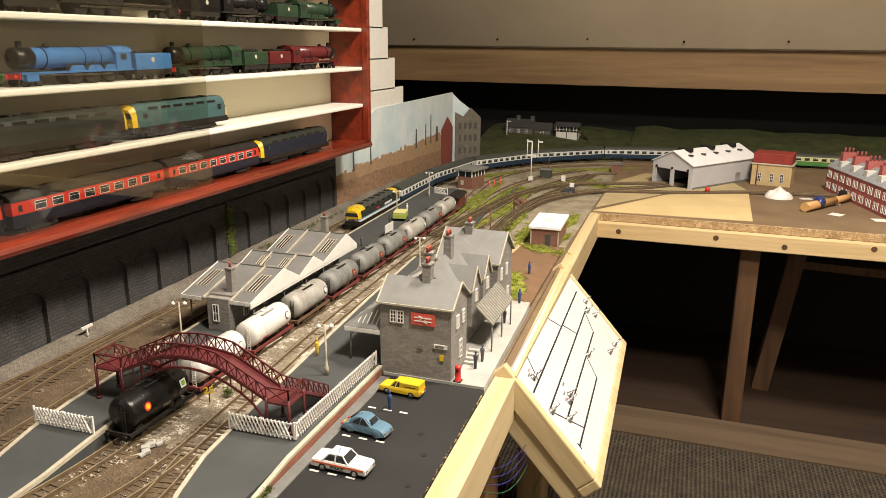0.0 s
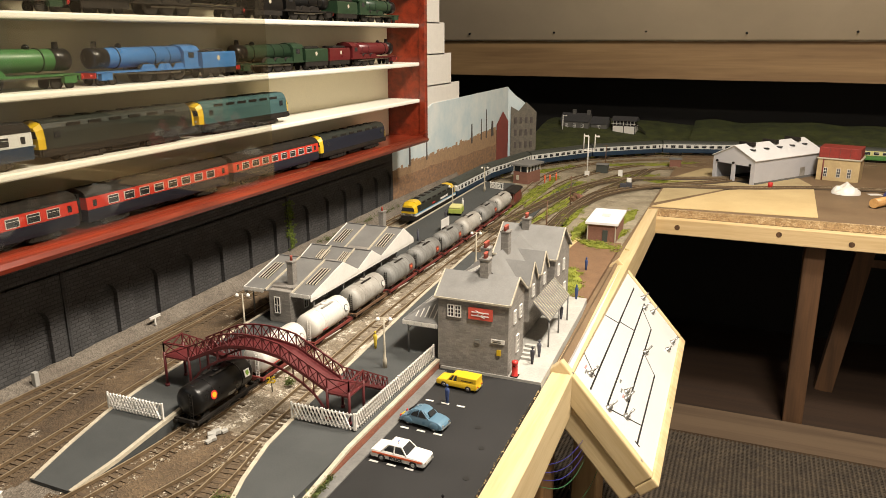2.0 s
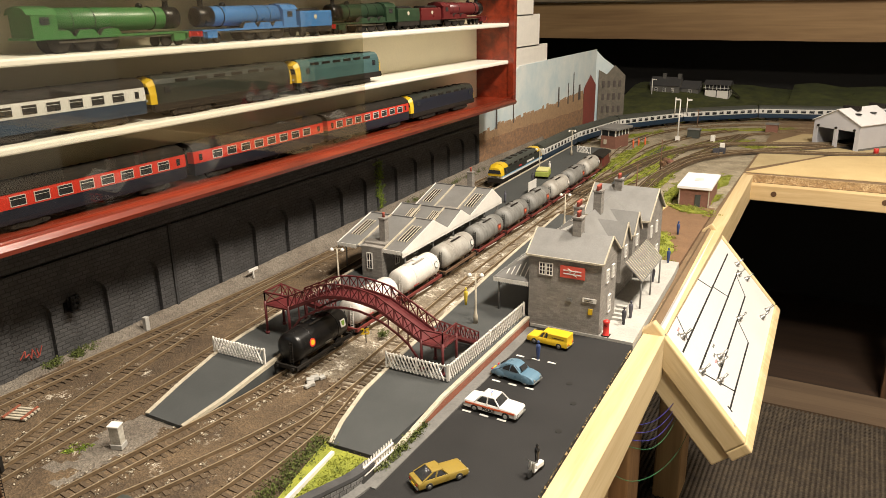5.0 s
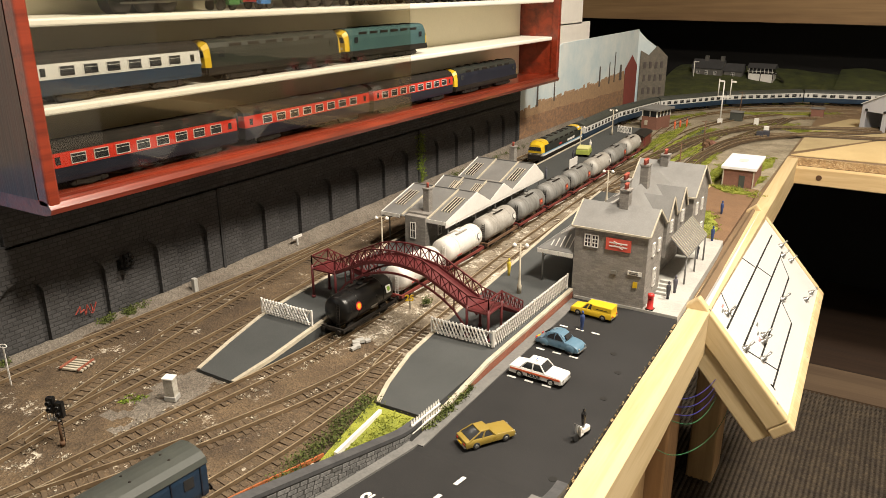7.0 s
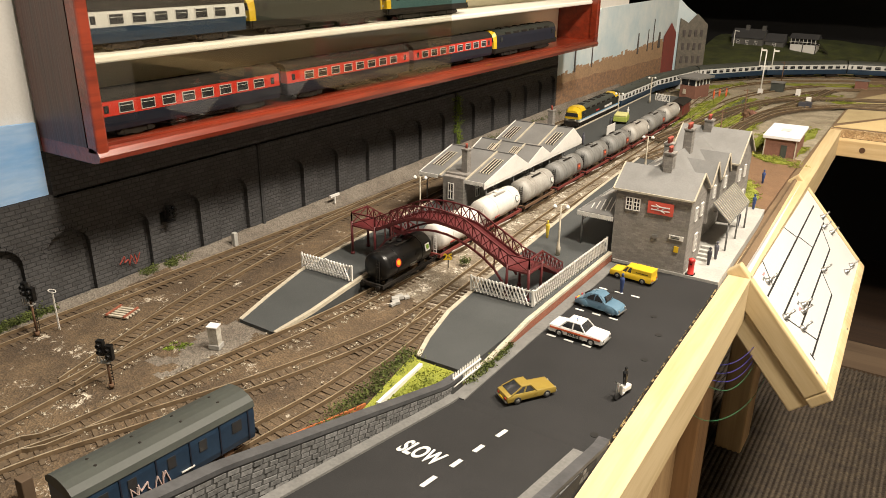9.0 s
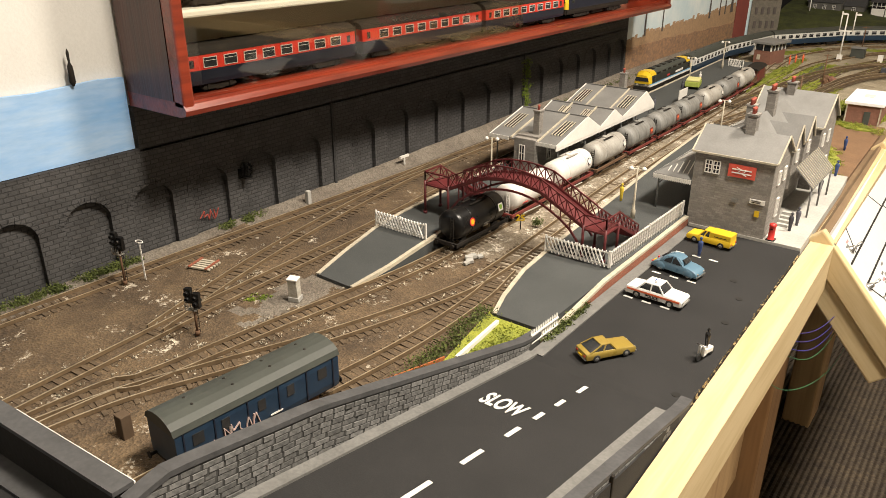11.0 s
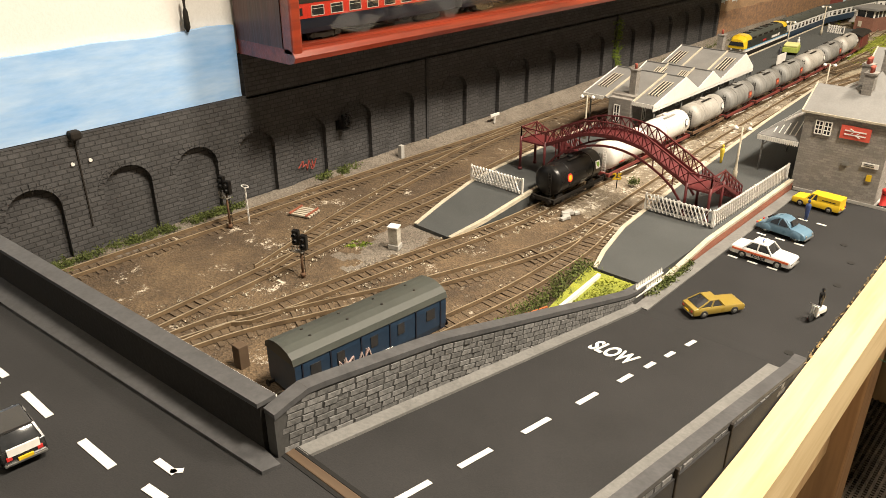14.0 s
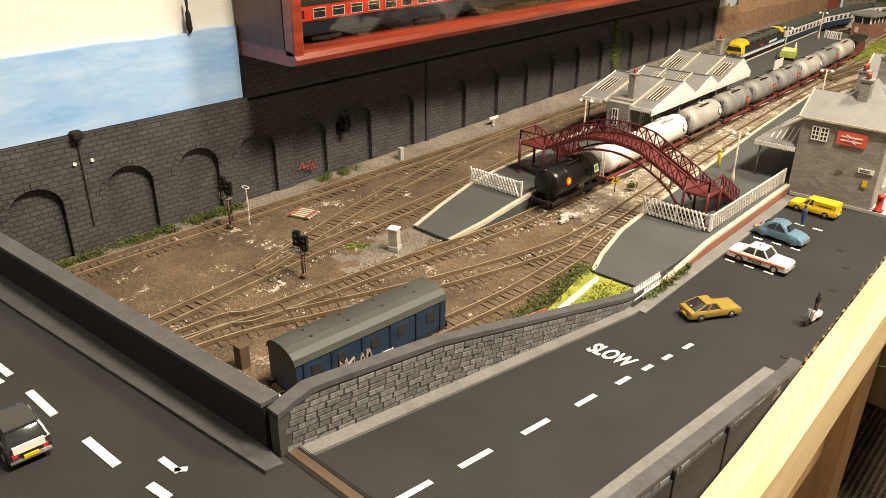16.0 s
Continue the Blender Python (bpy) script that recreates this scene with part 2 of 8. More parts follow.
def smooth_path(pts, step=0.01):
    """Catmull-Rom through points in the plan, resampled at even steps."""
    p = [Vector((*q, 0)) if len(q) == 2 else Vector(q) for q in pts]
    p = [2 * p[0] - p[1]] + p + [2 * p[-1] - p[-2]]
    dense = []
    for i in range(1, len(p) - 2):
        for j in range(24):
            t = j / 24
            dense.append(0.5 * (2 * p[i] + (p[i + 1] - p[i - 1]) * t + (2 * p[i - 1] - 5 * p[i] + 4 * p[i + 1] - p[i + 2]) * t * t + (3 * p[i] - p[i - 1] - 3 * p[i + 1] + p[i + 2]) * t**3))
    dense.append(p[-2])
    out, left = [dense[0]], step
    for a, b in zip(dense, dense[1:]):
        seg = (b - a).length
        while seg > 0 and left <= seg:
            a = a + (b - a) * (left / seg)
            out.append(a.copy())
            seg, left = (b - a).length, step
        left -= seg
    return out


def side_of(path, i):
    a, b = path[max(0, i - 1)], path[min(len(path) - 1, i + 1)]
    d = (b - a).normalized()
    return Vector((d.y, -d.x, 0)), d


def ribbon(bm, path, off, w, z0, z1):
    """A bar of rectangular section that follows a path at a sideways offset."""
    rings = []
    for i, p in enumerate(path):
        s, _ = side_of(path, i)
        rings.append([bm.verts.new((*(p + s * (off + w / 2 * k)).xy, p.z + z)) for k, z in ((-1, z0), (1, z0), (1, z1), (-1, z1))])
    for a, b in zip(rings, rings[1:]):
        for i in range(4):
            bm.faces.new((a[i], a[(i + 1) % 4], b[(i + 1) % 4], b[i]))
    bm.faces.new(rings[0])
    bm.faces.new(rings[-1])

# ---- the materials of the place ----
M_ballast = speckled("brown_ballast", (0.138, 0.094, 0.053), (0.06, 0.040, 0.024), (0.58, 0.52, 0.42), chip_at=0.565)
M_greyballast = speckled("grey_ballast", (0.19, 0.165, 0.135), (0.13, 0.108, 0.086), (0.42, 0.39, 0.34), chip_at=0.66)
M_ash = speckled("pale_yard_ash", (0.34, 0.295, 0.215), (0.20, 0.165, 0.11), (0.5, 0.46, 0.38), chip_at=0.62, scale=50)
M_chippings = speckled("limestone_chippings", (0.27, 0.225, 0.165), (0.17, 0.135, 0.095), (0.66, 0.61, 0.52), chip_at=0.515, scale=60)
M_wallgrey = bricked("dark_grey_embossed_card", (0.07, 0.069, 0.07), (0.046, 0.045, 0.046), (0.044, 0.043, 0.044), 0.0098, 0.0047, bump=0.0013, gap=0.14)
M_recess = bricked("darker_grey_recess", (0.042, 0.042, 0.044), (0.034, 0.034, 0.036), (0.026, 0.026, 0.028), 0.0085, 0.0036, bump=0.0004)
M_sky = surf("painted_sky", (0.17, 0.36, 0.66), (0.42, 0.56, 0.74), scale=9, rough=0.8, stretch=(1, 0.8, 3.5), spread=0.06, fine=60)
M_plaster = surf("white_emulsion", (0.67, 0.655, 0.62), scale=6, rough=0.85, spread=0.06, bump=0.0003)
M_mahogany = wood("red_mahogany", (0.24, 0.032, 0.012), (0.11, 0.014, 0.006), axis="y", rough=0.28, coat=0.7)
# darker copy of the mahogany: shade of the cabinet's near side in the colour
M_mahogany_shaded = wood("shaded_mahogany", (0.075, 0.02, 0.012), (0.04, 0.012, 0.008), axis="z", rough=0.4, coat=0.3)
M_cream = surf("cream_board", (0.80, 0.74, 0.56), scale=7, rough=0.7, spread=0.06)
M_shelf = surf("white_shelf_paint", (0.80, 0.78, 0.71), scale=12, rough=0.45, spread=0.05)
M_pane = glass_mat("cabinet_glass", tint=(0.88, 0.87, 0.82))
M_platform = surf("platform_asphalt", (0.062, 0.066, 0.066), (0.046, 0.05, 0.05), scale=22, rough=0.85, bump=0.0003, fine=1500, spread=0.2)
M_edging = surf("cream_edging", (0.52, 0.47, 0.37), (0.36, 0.32, 0.25), scale=60, rough=0.8)
M_tarmac = surf("black_tarmac", (0.027, 0.0265, 0.027), (0.019, 0.0188, 0.019), scale=16, rough=0.85, bump=0.0002, fine=1200, spread=0.25, spec=0.25)
M_paving = surf("grey_paving", (0.165, 0.162, 0.155), (0.12, 0.118, 0.112), scale=30, rough=0.85, bump=0.0003)
M_pavelight = surf("pale_concrete", (0.42, 0.41, 0.38), (0.33, 0.32, 0.3), scale=25, rough=0.85, spread=0.15)
M_pine = wood("pale_pine", (0.58, 0.455, 0.265), (0.45, 0.33, 0.165), axis="y", scale=14, rough=0.55)
M_pine_x = wood("pale_pine_across", (0.64, 0.48, 0.27), (0.5, 0.35, 0.17), axis="x", scale=14, rough=0.6)
# brown timber, darkened to carry the shade under the yard board
M_darkwood = wood("darkened_timber", (0.105, 0.05, 0.02), (0.055, 0.026, 0.010), axis="z", scale=12, rough=0.7)
M_legwood = wood("leg_timber", (0.4, 0.26, 0.12), (0.27, 0.16, 0.07), axis="z", scale=12, rough=0.7)
M_chip = speckled("chipboard", (0.42, 0.29, 0.15), (0.27, 0.17, 0.08), (0.55, 0.42, 0.25), chip_at=0.5, scale=120)
M_hardboard = surf("brown_hardboard", (0.2, 0.135, 0.075), (0.14, 0.09, 0.05), scale=8, rough=0.75, spread=0.15)
M_ply = surf("pale_ply_sheet", (0.62, 0.48, 0.25), (0.54, 0.4, 0.2), scale=12, rough=0.7, spread=0.08)
M_purlin = wood("brown_lining_board", (0.30, 0.19, 0.088), (0.19, 0.112, 0.05), axis="x", scale=5, rough=0.65)
M_lining = surf("beige_plasterboard", (0.58, 0.49, 0.365), (0.5, 0.42, 0.31), scale=3, rough=0.8, spread=0.06)
M_black = surf("matt_black", (0.010, 0.009, 0.008), scale=10, rough=0.95)
# near-black that stands in for places without light
M_void = surf("unlit_black", (0.005, 0.0045, 0.004), scale=10, rough=0.95)
M_carpet = surf("dark_woven_carpet", (0.075, 0.056, 0.037), (0.035, 0.026, 0.018), scale=30, rough=0.95, bump=0.003, fine=160, spread=0.8)
# floorboards, with the shade under the boards put into the brown
M_floorboard = wood("shaded_bare_boards", (0.03, 0.015, 0.007), (0.016, 0.008, 0.004), axis="x", scale=8, rough=0.7)
M_grass = surf("scatter_grass", (0.31, 0.33, 0.04), (0.15, 0.18, 0.025), scale=60, rough=0.95, bump=0.002, fine=900, spread=0.4)
# dark green of the far bank, deepened for the little light there
M_shadegrass = surf("shaded_bank_grass", (0.07, 0.082, 0.018), (0.022, 0.028, 0.009), scale=26, rough=0.95, bump=0.003, fine=400, spread=0.4)
M_earth = surf("brown_earth", (0.2, 0.115, 0.06), (0.15, 0.085, 0.045), scale=40, rough=0.95, bump=0.001, fine=900)
M_plank = wood("dusty_plank", (0.10, 0.066, 0.038), (0.066, 0.041, 0.023), axis="x", scale=6, rough=0.8)
M_rail = surf("rusty_rail", (0.17, 0.115, 0.062), (0.10, 0.066, 0.036), scale=60, rough=0.7)
M_railtop = surf("worn_rail_head", (0.62, 0.52, 0.37), (0.42, 0.33, 0.22), scale=60, rough=0.35, metal=0.6)
M_sleeper = surf("dirty_sleeper", (0.125, 0.088, 0.052), (0.066, 0.045, 0.027), scale=45, rough=0.9, spread=0.35)
M_stone = surf("grey_stone_blocks", (0.15, 0.148, 0.145), (0.075, 0.074, 0.073), scale=110, rough=0.8, bump=0.0006, per_object=0.28, spread=0.35)
M_mortar = surf("dark_mortar", (0.05, 0.049, 0.047), scale=60, rough=0.9)
M_coping = surf("weathered_coping", (0.07, 0.07, 0.073), (0.043, 0.043, 0.045), scale=60, rough=0.75)
M_white = surf("white_paint", (0.75, 0.73, 0.69), scale=60, rough=0.5, spread=0.08)
M_line = surf("white_road_paint", (0.68, 0.67, 0.64), scale=200, rough=0.7, spread=0.15)
M_brickred = bricked("red_brick_card", (0.32, 0.1, 0.055), (0.25, 0.075, 0.042), (0.3, 0.2, 0.15), 0.0034, 0.0013, bump=0.0002)

# ---- the room ----
FLOOR = -0.48


def room_wall(name, b, mat, label):
    return solid(name, boxed(*b), mat, label, "wall", kind="structure")


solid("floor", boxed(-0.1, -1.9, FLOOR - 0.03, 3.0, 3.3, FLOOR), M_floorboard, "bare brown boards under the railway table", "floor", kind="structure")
bm = bmesh.new()
box(bm, 0.1, -1.6, FLOOR, 2.6, 1.2, FLOOR + 0.004)
for i in range(290):
    x = 0.1 + (2.5 * i / 290)
    box(bm, x, -1.6, FLOOR + 0.004, x + 0.0036, 1.2, FLOOR + 0.0095)
for i in range(300):
    y = -0.6 + 1.8 * i / 300
    box(bm, 0.1, y, FLOOR + 0.004, 2.6, y + 0.0026, FLOOR + 0.0082)
solid("carpet", bm, M_carpet, "dark brown ribbed carpet on the loft floor", "carpet", kind="structure")
room_wall("wall_west", (-0.1, -1.9, FLOOR, -0.004, 1.30, 1.5), M_plaster, "white emulsioned wall behind the railway")
room_wall("wall_south", (-0.1, -2.0, FLOOR, 3.0, -1.9, 1.5), M_plaster, "plain white wall behind the viewer")
room_wall("wall_east", (2.9, -1.9, FLOOR, 3.0, 3.3, 1.5), M_plaster, "plain white wall across the loft")
# walls in near-black: the darkness of the eaves is put into their colour
room_wall("wall_north", (-1.2, 3.2, FLOOR, 3.0, 3.3, 1.5), M_void, "near-black wall that paints in the dark end of the eaves")
# out-of-view beige wall, added as a bright reflection for the cabinet glass
room_wall("wall_reflector", (1.62, 2.36, FLOOR, 2.9, 2.40, 0.42), M_lining, "plain unseen beige wall added to reflect in the cabinet glass")
room_wall("wall_eaves_side", (-1.2, 1.2, FLOOR, -0.1, 1.25, 1.5), M_void, "near-black side wall that paints in the dark eaves")
room_wall("wall_eaves", (-1.25, 1.25, FLOOR, -1.15, 3.2, 1.5), M_void, "near-black wall that paints in the dark eaves")
solid("ceiling", boxed(-1.2, -2.0, 1.5, 3.0, 3.3, 1.56), M_plaster, "white loft ceiling", "ceiling", kind="structure")
# sloping lining over the far end, and the brown board along its foot
bm = bmesh.new()
extrude(bm, [(-1.15, 2.43, 0.372), (-1.15, 2.455, 0.372), (-1.15, 1.48, 1.5), (-1.15, 1.45, 1.5)], (4.05, 0, 0))
solid("ceiling_slope", bm, M_lining, "beige sloping plasterboard lining with a ragged lower edge", "ceiling", kind="structure")
bm = bmesh.new()
n = 60
edge = [(-1.15 + 4.05 * i / n, 0.24 - 0.012 * i / n + 0.002 * noise.noise(Vector((i * 0.7, 0, 0)))) for i in range(n + 1)]
ring = [(x, 2.458, z) for x, z in edge] + [(2.9, 2.458, 0.385), (-1.15, 2.458, 0.385)]
extrude(bm, ring, (0, 0.02, 0))
solid("purlin_board", bm, M_purlin, "brown stained timber board along the foot of the slope", "board", kind="structure")
bm = bmesh.new()
ring = [(-1.15 + 4.05 * i / 80, 2.452, 0.366 + 0.006 * noise.noise(Vector((i * 0.45, 3, 0)))) for i in range(81)] + [(2.9, 2.452, 0.378), (-1.15, 2.452, 0.378)]
extrude(bm, ring, (0, 0.004, 0))
solid("trim", bm, M_edging, "torn pale paper edge of the plasterboard", "trim", kind="structure")
bm = bmesh.new()
for i in range(9):
    rod(bm, (-0.3 + 0.33 * i, 2.424 - 0.02, 0.392 + 0.004 * (i % 3)), (-0.3 + 0.33 * i, 2.43, 0.4), 0.004, n=8)
solid("screw_heads", bm, M_black, "row of dark screw heads in the lining", "screws", kind="stuff")
# black sheet added for the unlit void beyond the layout
room_wall("backdrop", (-1.1, 2.72, FLOOR, 2.9, 3.05, 0.5), M_black, "near-black sheet added for the dark eaves void behind the layout")

# ---- the table of the railway ----
bm = bmesh.new()
slab(bm, [(0.0, -1.0), (0.567, -1.0), (0.567, -0.10), (0.5605, 0.2), (0.556, 0.45), (0.54, 1.337), (0.54, 2.62), (0.0, 2.62)], -0.012, -0.002)
solid("baseboard", bm, M_hardboard, "long brown board that carries the model railway", "baseboard", kind="structure")
solid("baseboard_return", boxed(0.5402, 1.345, -0.012, 2.5, 2.62, 0.004), M_hardboard, "unfinished brown board of the engine yard", "baseboard", kind="structure")


def timber(name, b, mat, label, r=0.002):
    return solid(name, soft_box(*b, r=r), mat, label, "timber", kind="structure")


bm = bmesh.new()
slab(bm, [(0.5675, -1.0), (0.5930, -1.0), (0.5930, -0.10), (0.5880, 0.2), (0.5800, 0.45), (0.5625, 1.337), (0.5405, 1.337), (0.5565, 0.45), (0.561, 0.2), (0.5675, -0.10)], -0.05, 0.003)
solid("edge_timber", bm, M_pine, "pale pine rail along the edge of the table", "timber", kind="structure")
timber("front_timber", (0.545, 1.315, -0.048, 2.5, 1.3368, -0.012), M_pine_x, "pale pine rail under the chipboard edge")
solid("chipboard_edge", boxed(0.5406, 1.3372, -0.0118, 2.5, 1.3445, 0.0045), M_chip, "rough chipboard edge of the yard board", "board", kind="structure")
# knots of the front rail
bm = bmesh.new()
for kx, kz in ((0.61, -0.03), (0.82, -0.026), (0.96, -0.034), (1.13, -0.022), (1.3, -0.03)):
    rod(bm, (kx, 1.3148, kz), (kx, 1.3143, kz), 0.006, n=12)
solid("timber_knots", bm, M_darkwood, "dark knots in the pine rail", "knots", kind="stuff")


M_rawleg = wood("orange_brown_timber", (0.26, 0.14, 0.055), (0.17, 0.085, 0.032), axis="z", scale=12, rough=0.7)
railway_table = thing("railway_trestle", pose(0, 0, 0), "timber trestle frame under the railway boards", "table")


def leg(x, y, w, d, top, mat, label):
    return part("leg", soft_box(x - w / 2, y - d / 2, FLOOR, x + w / 2, y + d / 2, top, r=0.003), mat, railway_table, label)


leg(0.535, 0.80, 0.045, 0.07, -0.012, M_legwood, "square pine leg under the table edge")
leg(0.53, 0.418, 0.05, 0.06, -0.052, M_rawleg, "dark timber leg under the table edge")
leg(0.545, -0.75, 0.05, 0.05, -0.012, M_legwood, "square pine leg under the table edge")
leg(0.897, 1.372, 0.042, 0.05, -0.012, M_darkwood, "brown timber post under the yard board")
leg(1.5, 1.36, 0.05, 0.06, -0.012, M_darkwood, "brown timber post under the yard board")
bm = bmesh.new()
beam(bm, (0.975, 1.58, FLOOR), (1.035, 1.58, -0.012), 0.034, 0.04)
part("brace", bm, M_darkwood, railway_table)
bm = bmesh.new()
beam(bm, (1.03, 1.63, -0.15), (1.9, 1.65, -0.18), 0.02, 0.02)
part("cross_rail", bm, M_darkwood, railway_table)
solid("skirting_plank", boxed(0.1, 1.201, FLOOR + 0.001, 2.6, 1.334, FLOOR + 0.012), M_plank, "pale brown plank lying along the edge of the carpet", "plank")
# sheet added in near-black where the space under the yard falls into shade
room_wall("shade_sheet_under_yard", (0.02, 1.95, FLOOR, 2.9, 1.97, -0.012), M_void, "near-black sheet added for the shade under the yard board")
# near-black sheet for the shade under the table, and the tan leg board
room_wall("shade_sheet_under_table", (0.0, -1.0, FLOOR, 0.02, 2.6, -0.012), M_void, "near-black sheet added for the shade under the table")
solid("leg_panel", boxed(0.522, -0.70, -0.335, 0.532, 0.385, -0.185), M_legwood, "tan board between the legs of the table", "board")

# ---- ground of the railway: one uneven sheet ----
bm = bmesh.new()
NX, NY = 140, 600


def ground_z(x, y):
    v = Vector((x * 30, y * 30, 0))
    z = 0.0015 + 0.0010 * noise.noise(v) + 0.0006 * noise.noise(v * 4)
    z += (0.004 + 0.021 * min(1, max(0, y / 1.1))) * max(0.0, 1 - abs(x - 0.004) / 0.022) * (y < 1.5)
    if y > 1.5:
        bank = max(0.0, (y - (2.12 + 0.22 * min(1, max(0, (x - 0.1) / 0.5)))) / 0.35)
        z += 0.07 * min(1.0, bank) ** 0.8 + 0.006 * noise.noise(v * 0.3) * min(1, bank * 3)
    return z


grid = [[bm.verts.new((0.538 * i / NX, -0.95 + 3.55 * j / NY, ground_z(0.538 * i / NX, -0.95 + 3.55 * j / NY))) for i in range(NX + 1)] for j in range(NY + 1)]
for j in range(NY):
    for i in range(NX):
        fa = bm.faces.new((grid[j][i], grid[j][i + 1], grid[j + 1][i + 1], grid[j + 1][i]))
        fa.smooth = True
        x, y = 0.538 * (i + 0.5) / NX, -0.95 + 3.55 * (j + 0.5) / NY
        w = noise.noise(Vector((x * 9, y * 9, 2.0)))
        if y > 2.1 + 0.22 * min(1, max(0, (x - 0.1) / 0.5)):
            fa.material_index = 2
        elif x < 0.022 + 0.012 * w or (0.05 < y < 1.3 and x < 0.03) or (((x - 0.195) / 0.032) ** 2 + ((y + 0.045) / 0.065) ** 2 < 1 + 1.2 * w + 0.8 * noise.noise(Vector((x * 60, y * 60, 7.0)))):
            fa.material_index = 1
        elif y > 0.95 + 0.2 * w:
            fa.material_index = 3
        elif 0.262 < x + 0.006 * w < 0.34 and y > 0.13 + 0.1 * w:
            fa.material_index = 4
solid("ground", bm, [M_ballast, M_greyballast, M_shadegrass, M_ash, M_chippings], "brown ballasted trackbed strewn with pale chippings", "ground", kind="structure")
bm = bmesh.new()
rows = [[bm.verts.new((0.538 + 2.0 * i / 60, 2.26 + 0.36 * j / 14, 0.004 + (0.004 if j == 0 else 0) + 0.075 * (j / 14) ** 0.8 + 0.012 * noise.noise(Vector((i * 0.3, j * 0.3, 5))) * (j > 0))) for i in range(61)] for j in range(15)]
for j in range(14):
    for i in range(60):
        bm.faces.new((rows[j][i], rows[j][i + 1], rows[j + 1][i + 1], rows[j + 1][i])).smooth = True
solid("ground_bank", bm, M_shadegrass, "dark green scatter bank along the far edge", "bank", kind="structure")

# ---- retaining wall with blind arches ----
WALL_Y0, WALL_Y1, WALL_TOP = -0.9, 1.105, 0.1165
ARCH_AT = [-0.363, -0.288, -0.2015, -0.1285, -0.0565, 0.0155, 0.0875, 0.1630, 0.2675, 0.3405, 0.412, 0.4815, 0.5545, 0.626, 0.729, 0.802, 0.870, 0.9395, 1.0065, 1.073]
RISE = lambda y: 0.017 * max(0.0, y + 0.02)
AW, SPRING = 0.0238, 0.0570
CY_IN = -0.062
wall = thing("wall_arches", pose(0, 0, 0), "dark grey brick-embossed retaining wall with blind arches", "wall", kind="structure")


def arch_ring(c, half, spring, base=0.0, n=14):
    pts = [(c - half, base), (c - half, spring)]
    pts += [(c - half * math.cos(math.pi * i / n), spring + half * 0.9 * math.sin(math.pi * i / n)) for i in range(1, n)]
    return pts + [(c + half, spring), (c + half, base)]


bm = bmesh.new()
edges = [WALL_Y0]
for c in ARCH_AT:
    ring = arch_ring(c, AW, SPRING + RISE(c))
    y0, y1 = c - AW, c + AW
    box(bm, -0.004, edges[-1], 0, 0.004, y0, WALL_TOP)
    top = [(y0, WALL_TOP), *[(y, z) for y, z in ring[1:-1]], (y1, WALL_TOP)]
    for (ya, za), (yb, zb) in zip(ring[1:-1], ring[2:-1]):
        extrude(bm, [(-0.004, ya, za), (-0.004, yb, zb), (-0.004, yb, WALL_TOP), (-0.004, ya, WALL_TOP)], (0.008, 0, 0))
    edges.append(y1)
box(bm, -0.004, edges[-1], 0, 0.004, WALL_Y1, WALL_TOP)
part("wall_face", bm, M_wallgrey, wall)
part("arch_infill", boxed(-0.0039, WALL_Y0, 0, -0.0022, WALL_Y1, WALL_TOP - 0.004), M_wallgrey, wall)
bm = boxed(-0.004, CY_IN, WALL_TOP - 0.002, 0.004, WALL_Y1, 0.161)
part("wall_upper", bm, M_wallgrey, wall)
part("coping", boxed(-0.0035, WALL_Y0, WALL_TOP, 0.0045, CY_IN, WALL_TOP + 0.0012), M_wallgrey, wall)
bm = bmesh.new()
for c in ARCH_AT:
    ring = arch_ring(c, AW, SPRING + RISE(c))[1:-1]
    outer = arch_ring(c, AW + 0.0062, SPRING + RISE(c))[1:-1]
    for i in range(len(ring) - 1):
        a, b = Vector(ring[i]).lerp(Vector(ring[i + 1]), 0.06), Vector(ring[i]).lerp(Vector(ring[i + 1]), 0.94)
        c2, d2 = Vector(outer[i]).lerp(Vector(outer[i + 1]), 0.94), Vector(outer[i]).lerp(Vector(outer[i + 1]), 0.06)
        extrude(bm, [(0.004, *a), (0.004, *b), (0.004, *c2), (0.004, *d2)], (0.0007, 0, 0))
part("voussoirs", bm, M_wallgrey, wall)["kind"] = "stuff"
for y in (0.2105, 0.684):
    part("drainpipe_pilaster", boxed(0.004, y - 0.002, 0, 0.0062, y + 0.002, WALL_TOP), M_recess, wall)
# painted sky board and the white wall above the arches
bm = bmesh.new()
ring = [(-1.2, WALL_TOP + 0.002), (-0.0655, WALL_TOP + 0.002)] + [(-0.0655 - 1.1345 * i / 40, 0.190 + 0.003 * noise.noise(Vector((i * 0.5, 1, 0)))) for i in range(41)]
extrude(bm, [(-0.003, y, z) for y, z in ring], (0.005, 0, 0))
solid("sky_board", bm, M_sky, "hand-painted blue sky band on the white wall", "painted sky", kind="structure")

# ---- glazed display cabinet on the wall ----
CY0, CY1, CX, CZ0 = -0.063, 1.103, 0.089, 0.162
SHELVES = [0.176, 0.256, 0.332, 0.410, 0.488]
CTOP = 0.57
cab = thing("display_cabinet", pose(0, 0, 0), "red mahogany wall cabinet with white shelves and sliding glass", "cabinet")
part("back", boxed(0.001, CY0 + 0.012, CZ0, 0.004, CY1 - 0.012, CTOP), M_cream, cab, "cream back panel")
bm = bmesh.new()
prof = [(0.001, CZ0), (CX - 0.004, CZ0), (CX + 0.004, CZ0 + 0.002), (CX + 0.006, CZ0 + 0.007), (CX + 0.003, CZ0 + 0.012), (CX - 0.004, CZ0 + 0.014), (0.001, CZ0 + 0.014)]
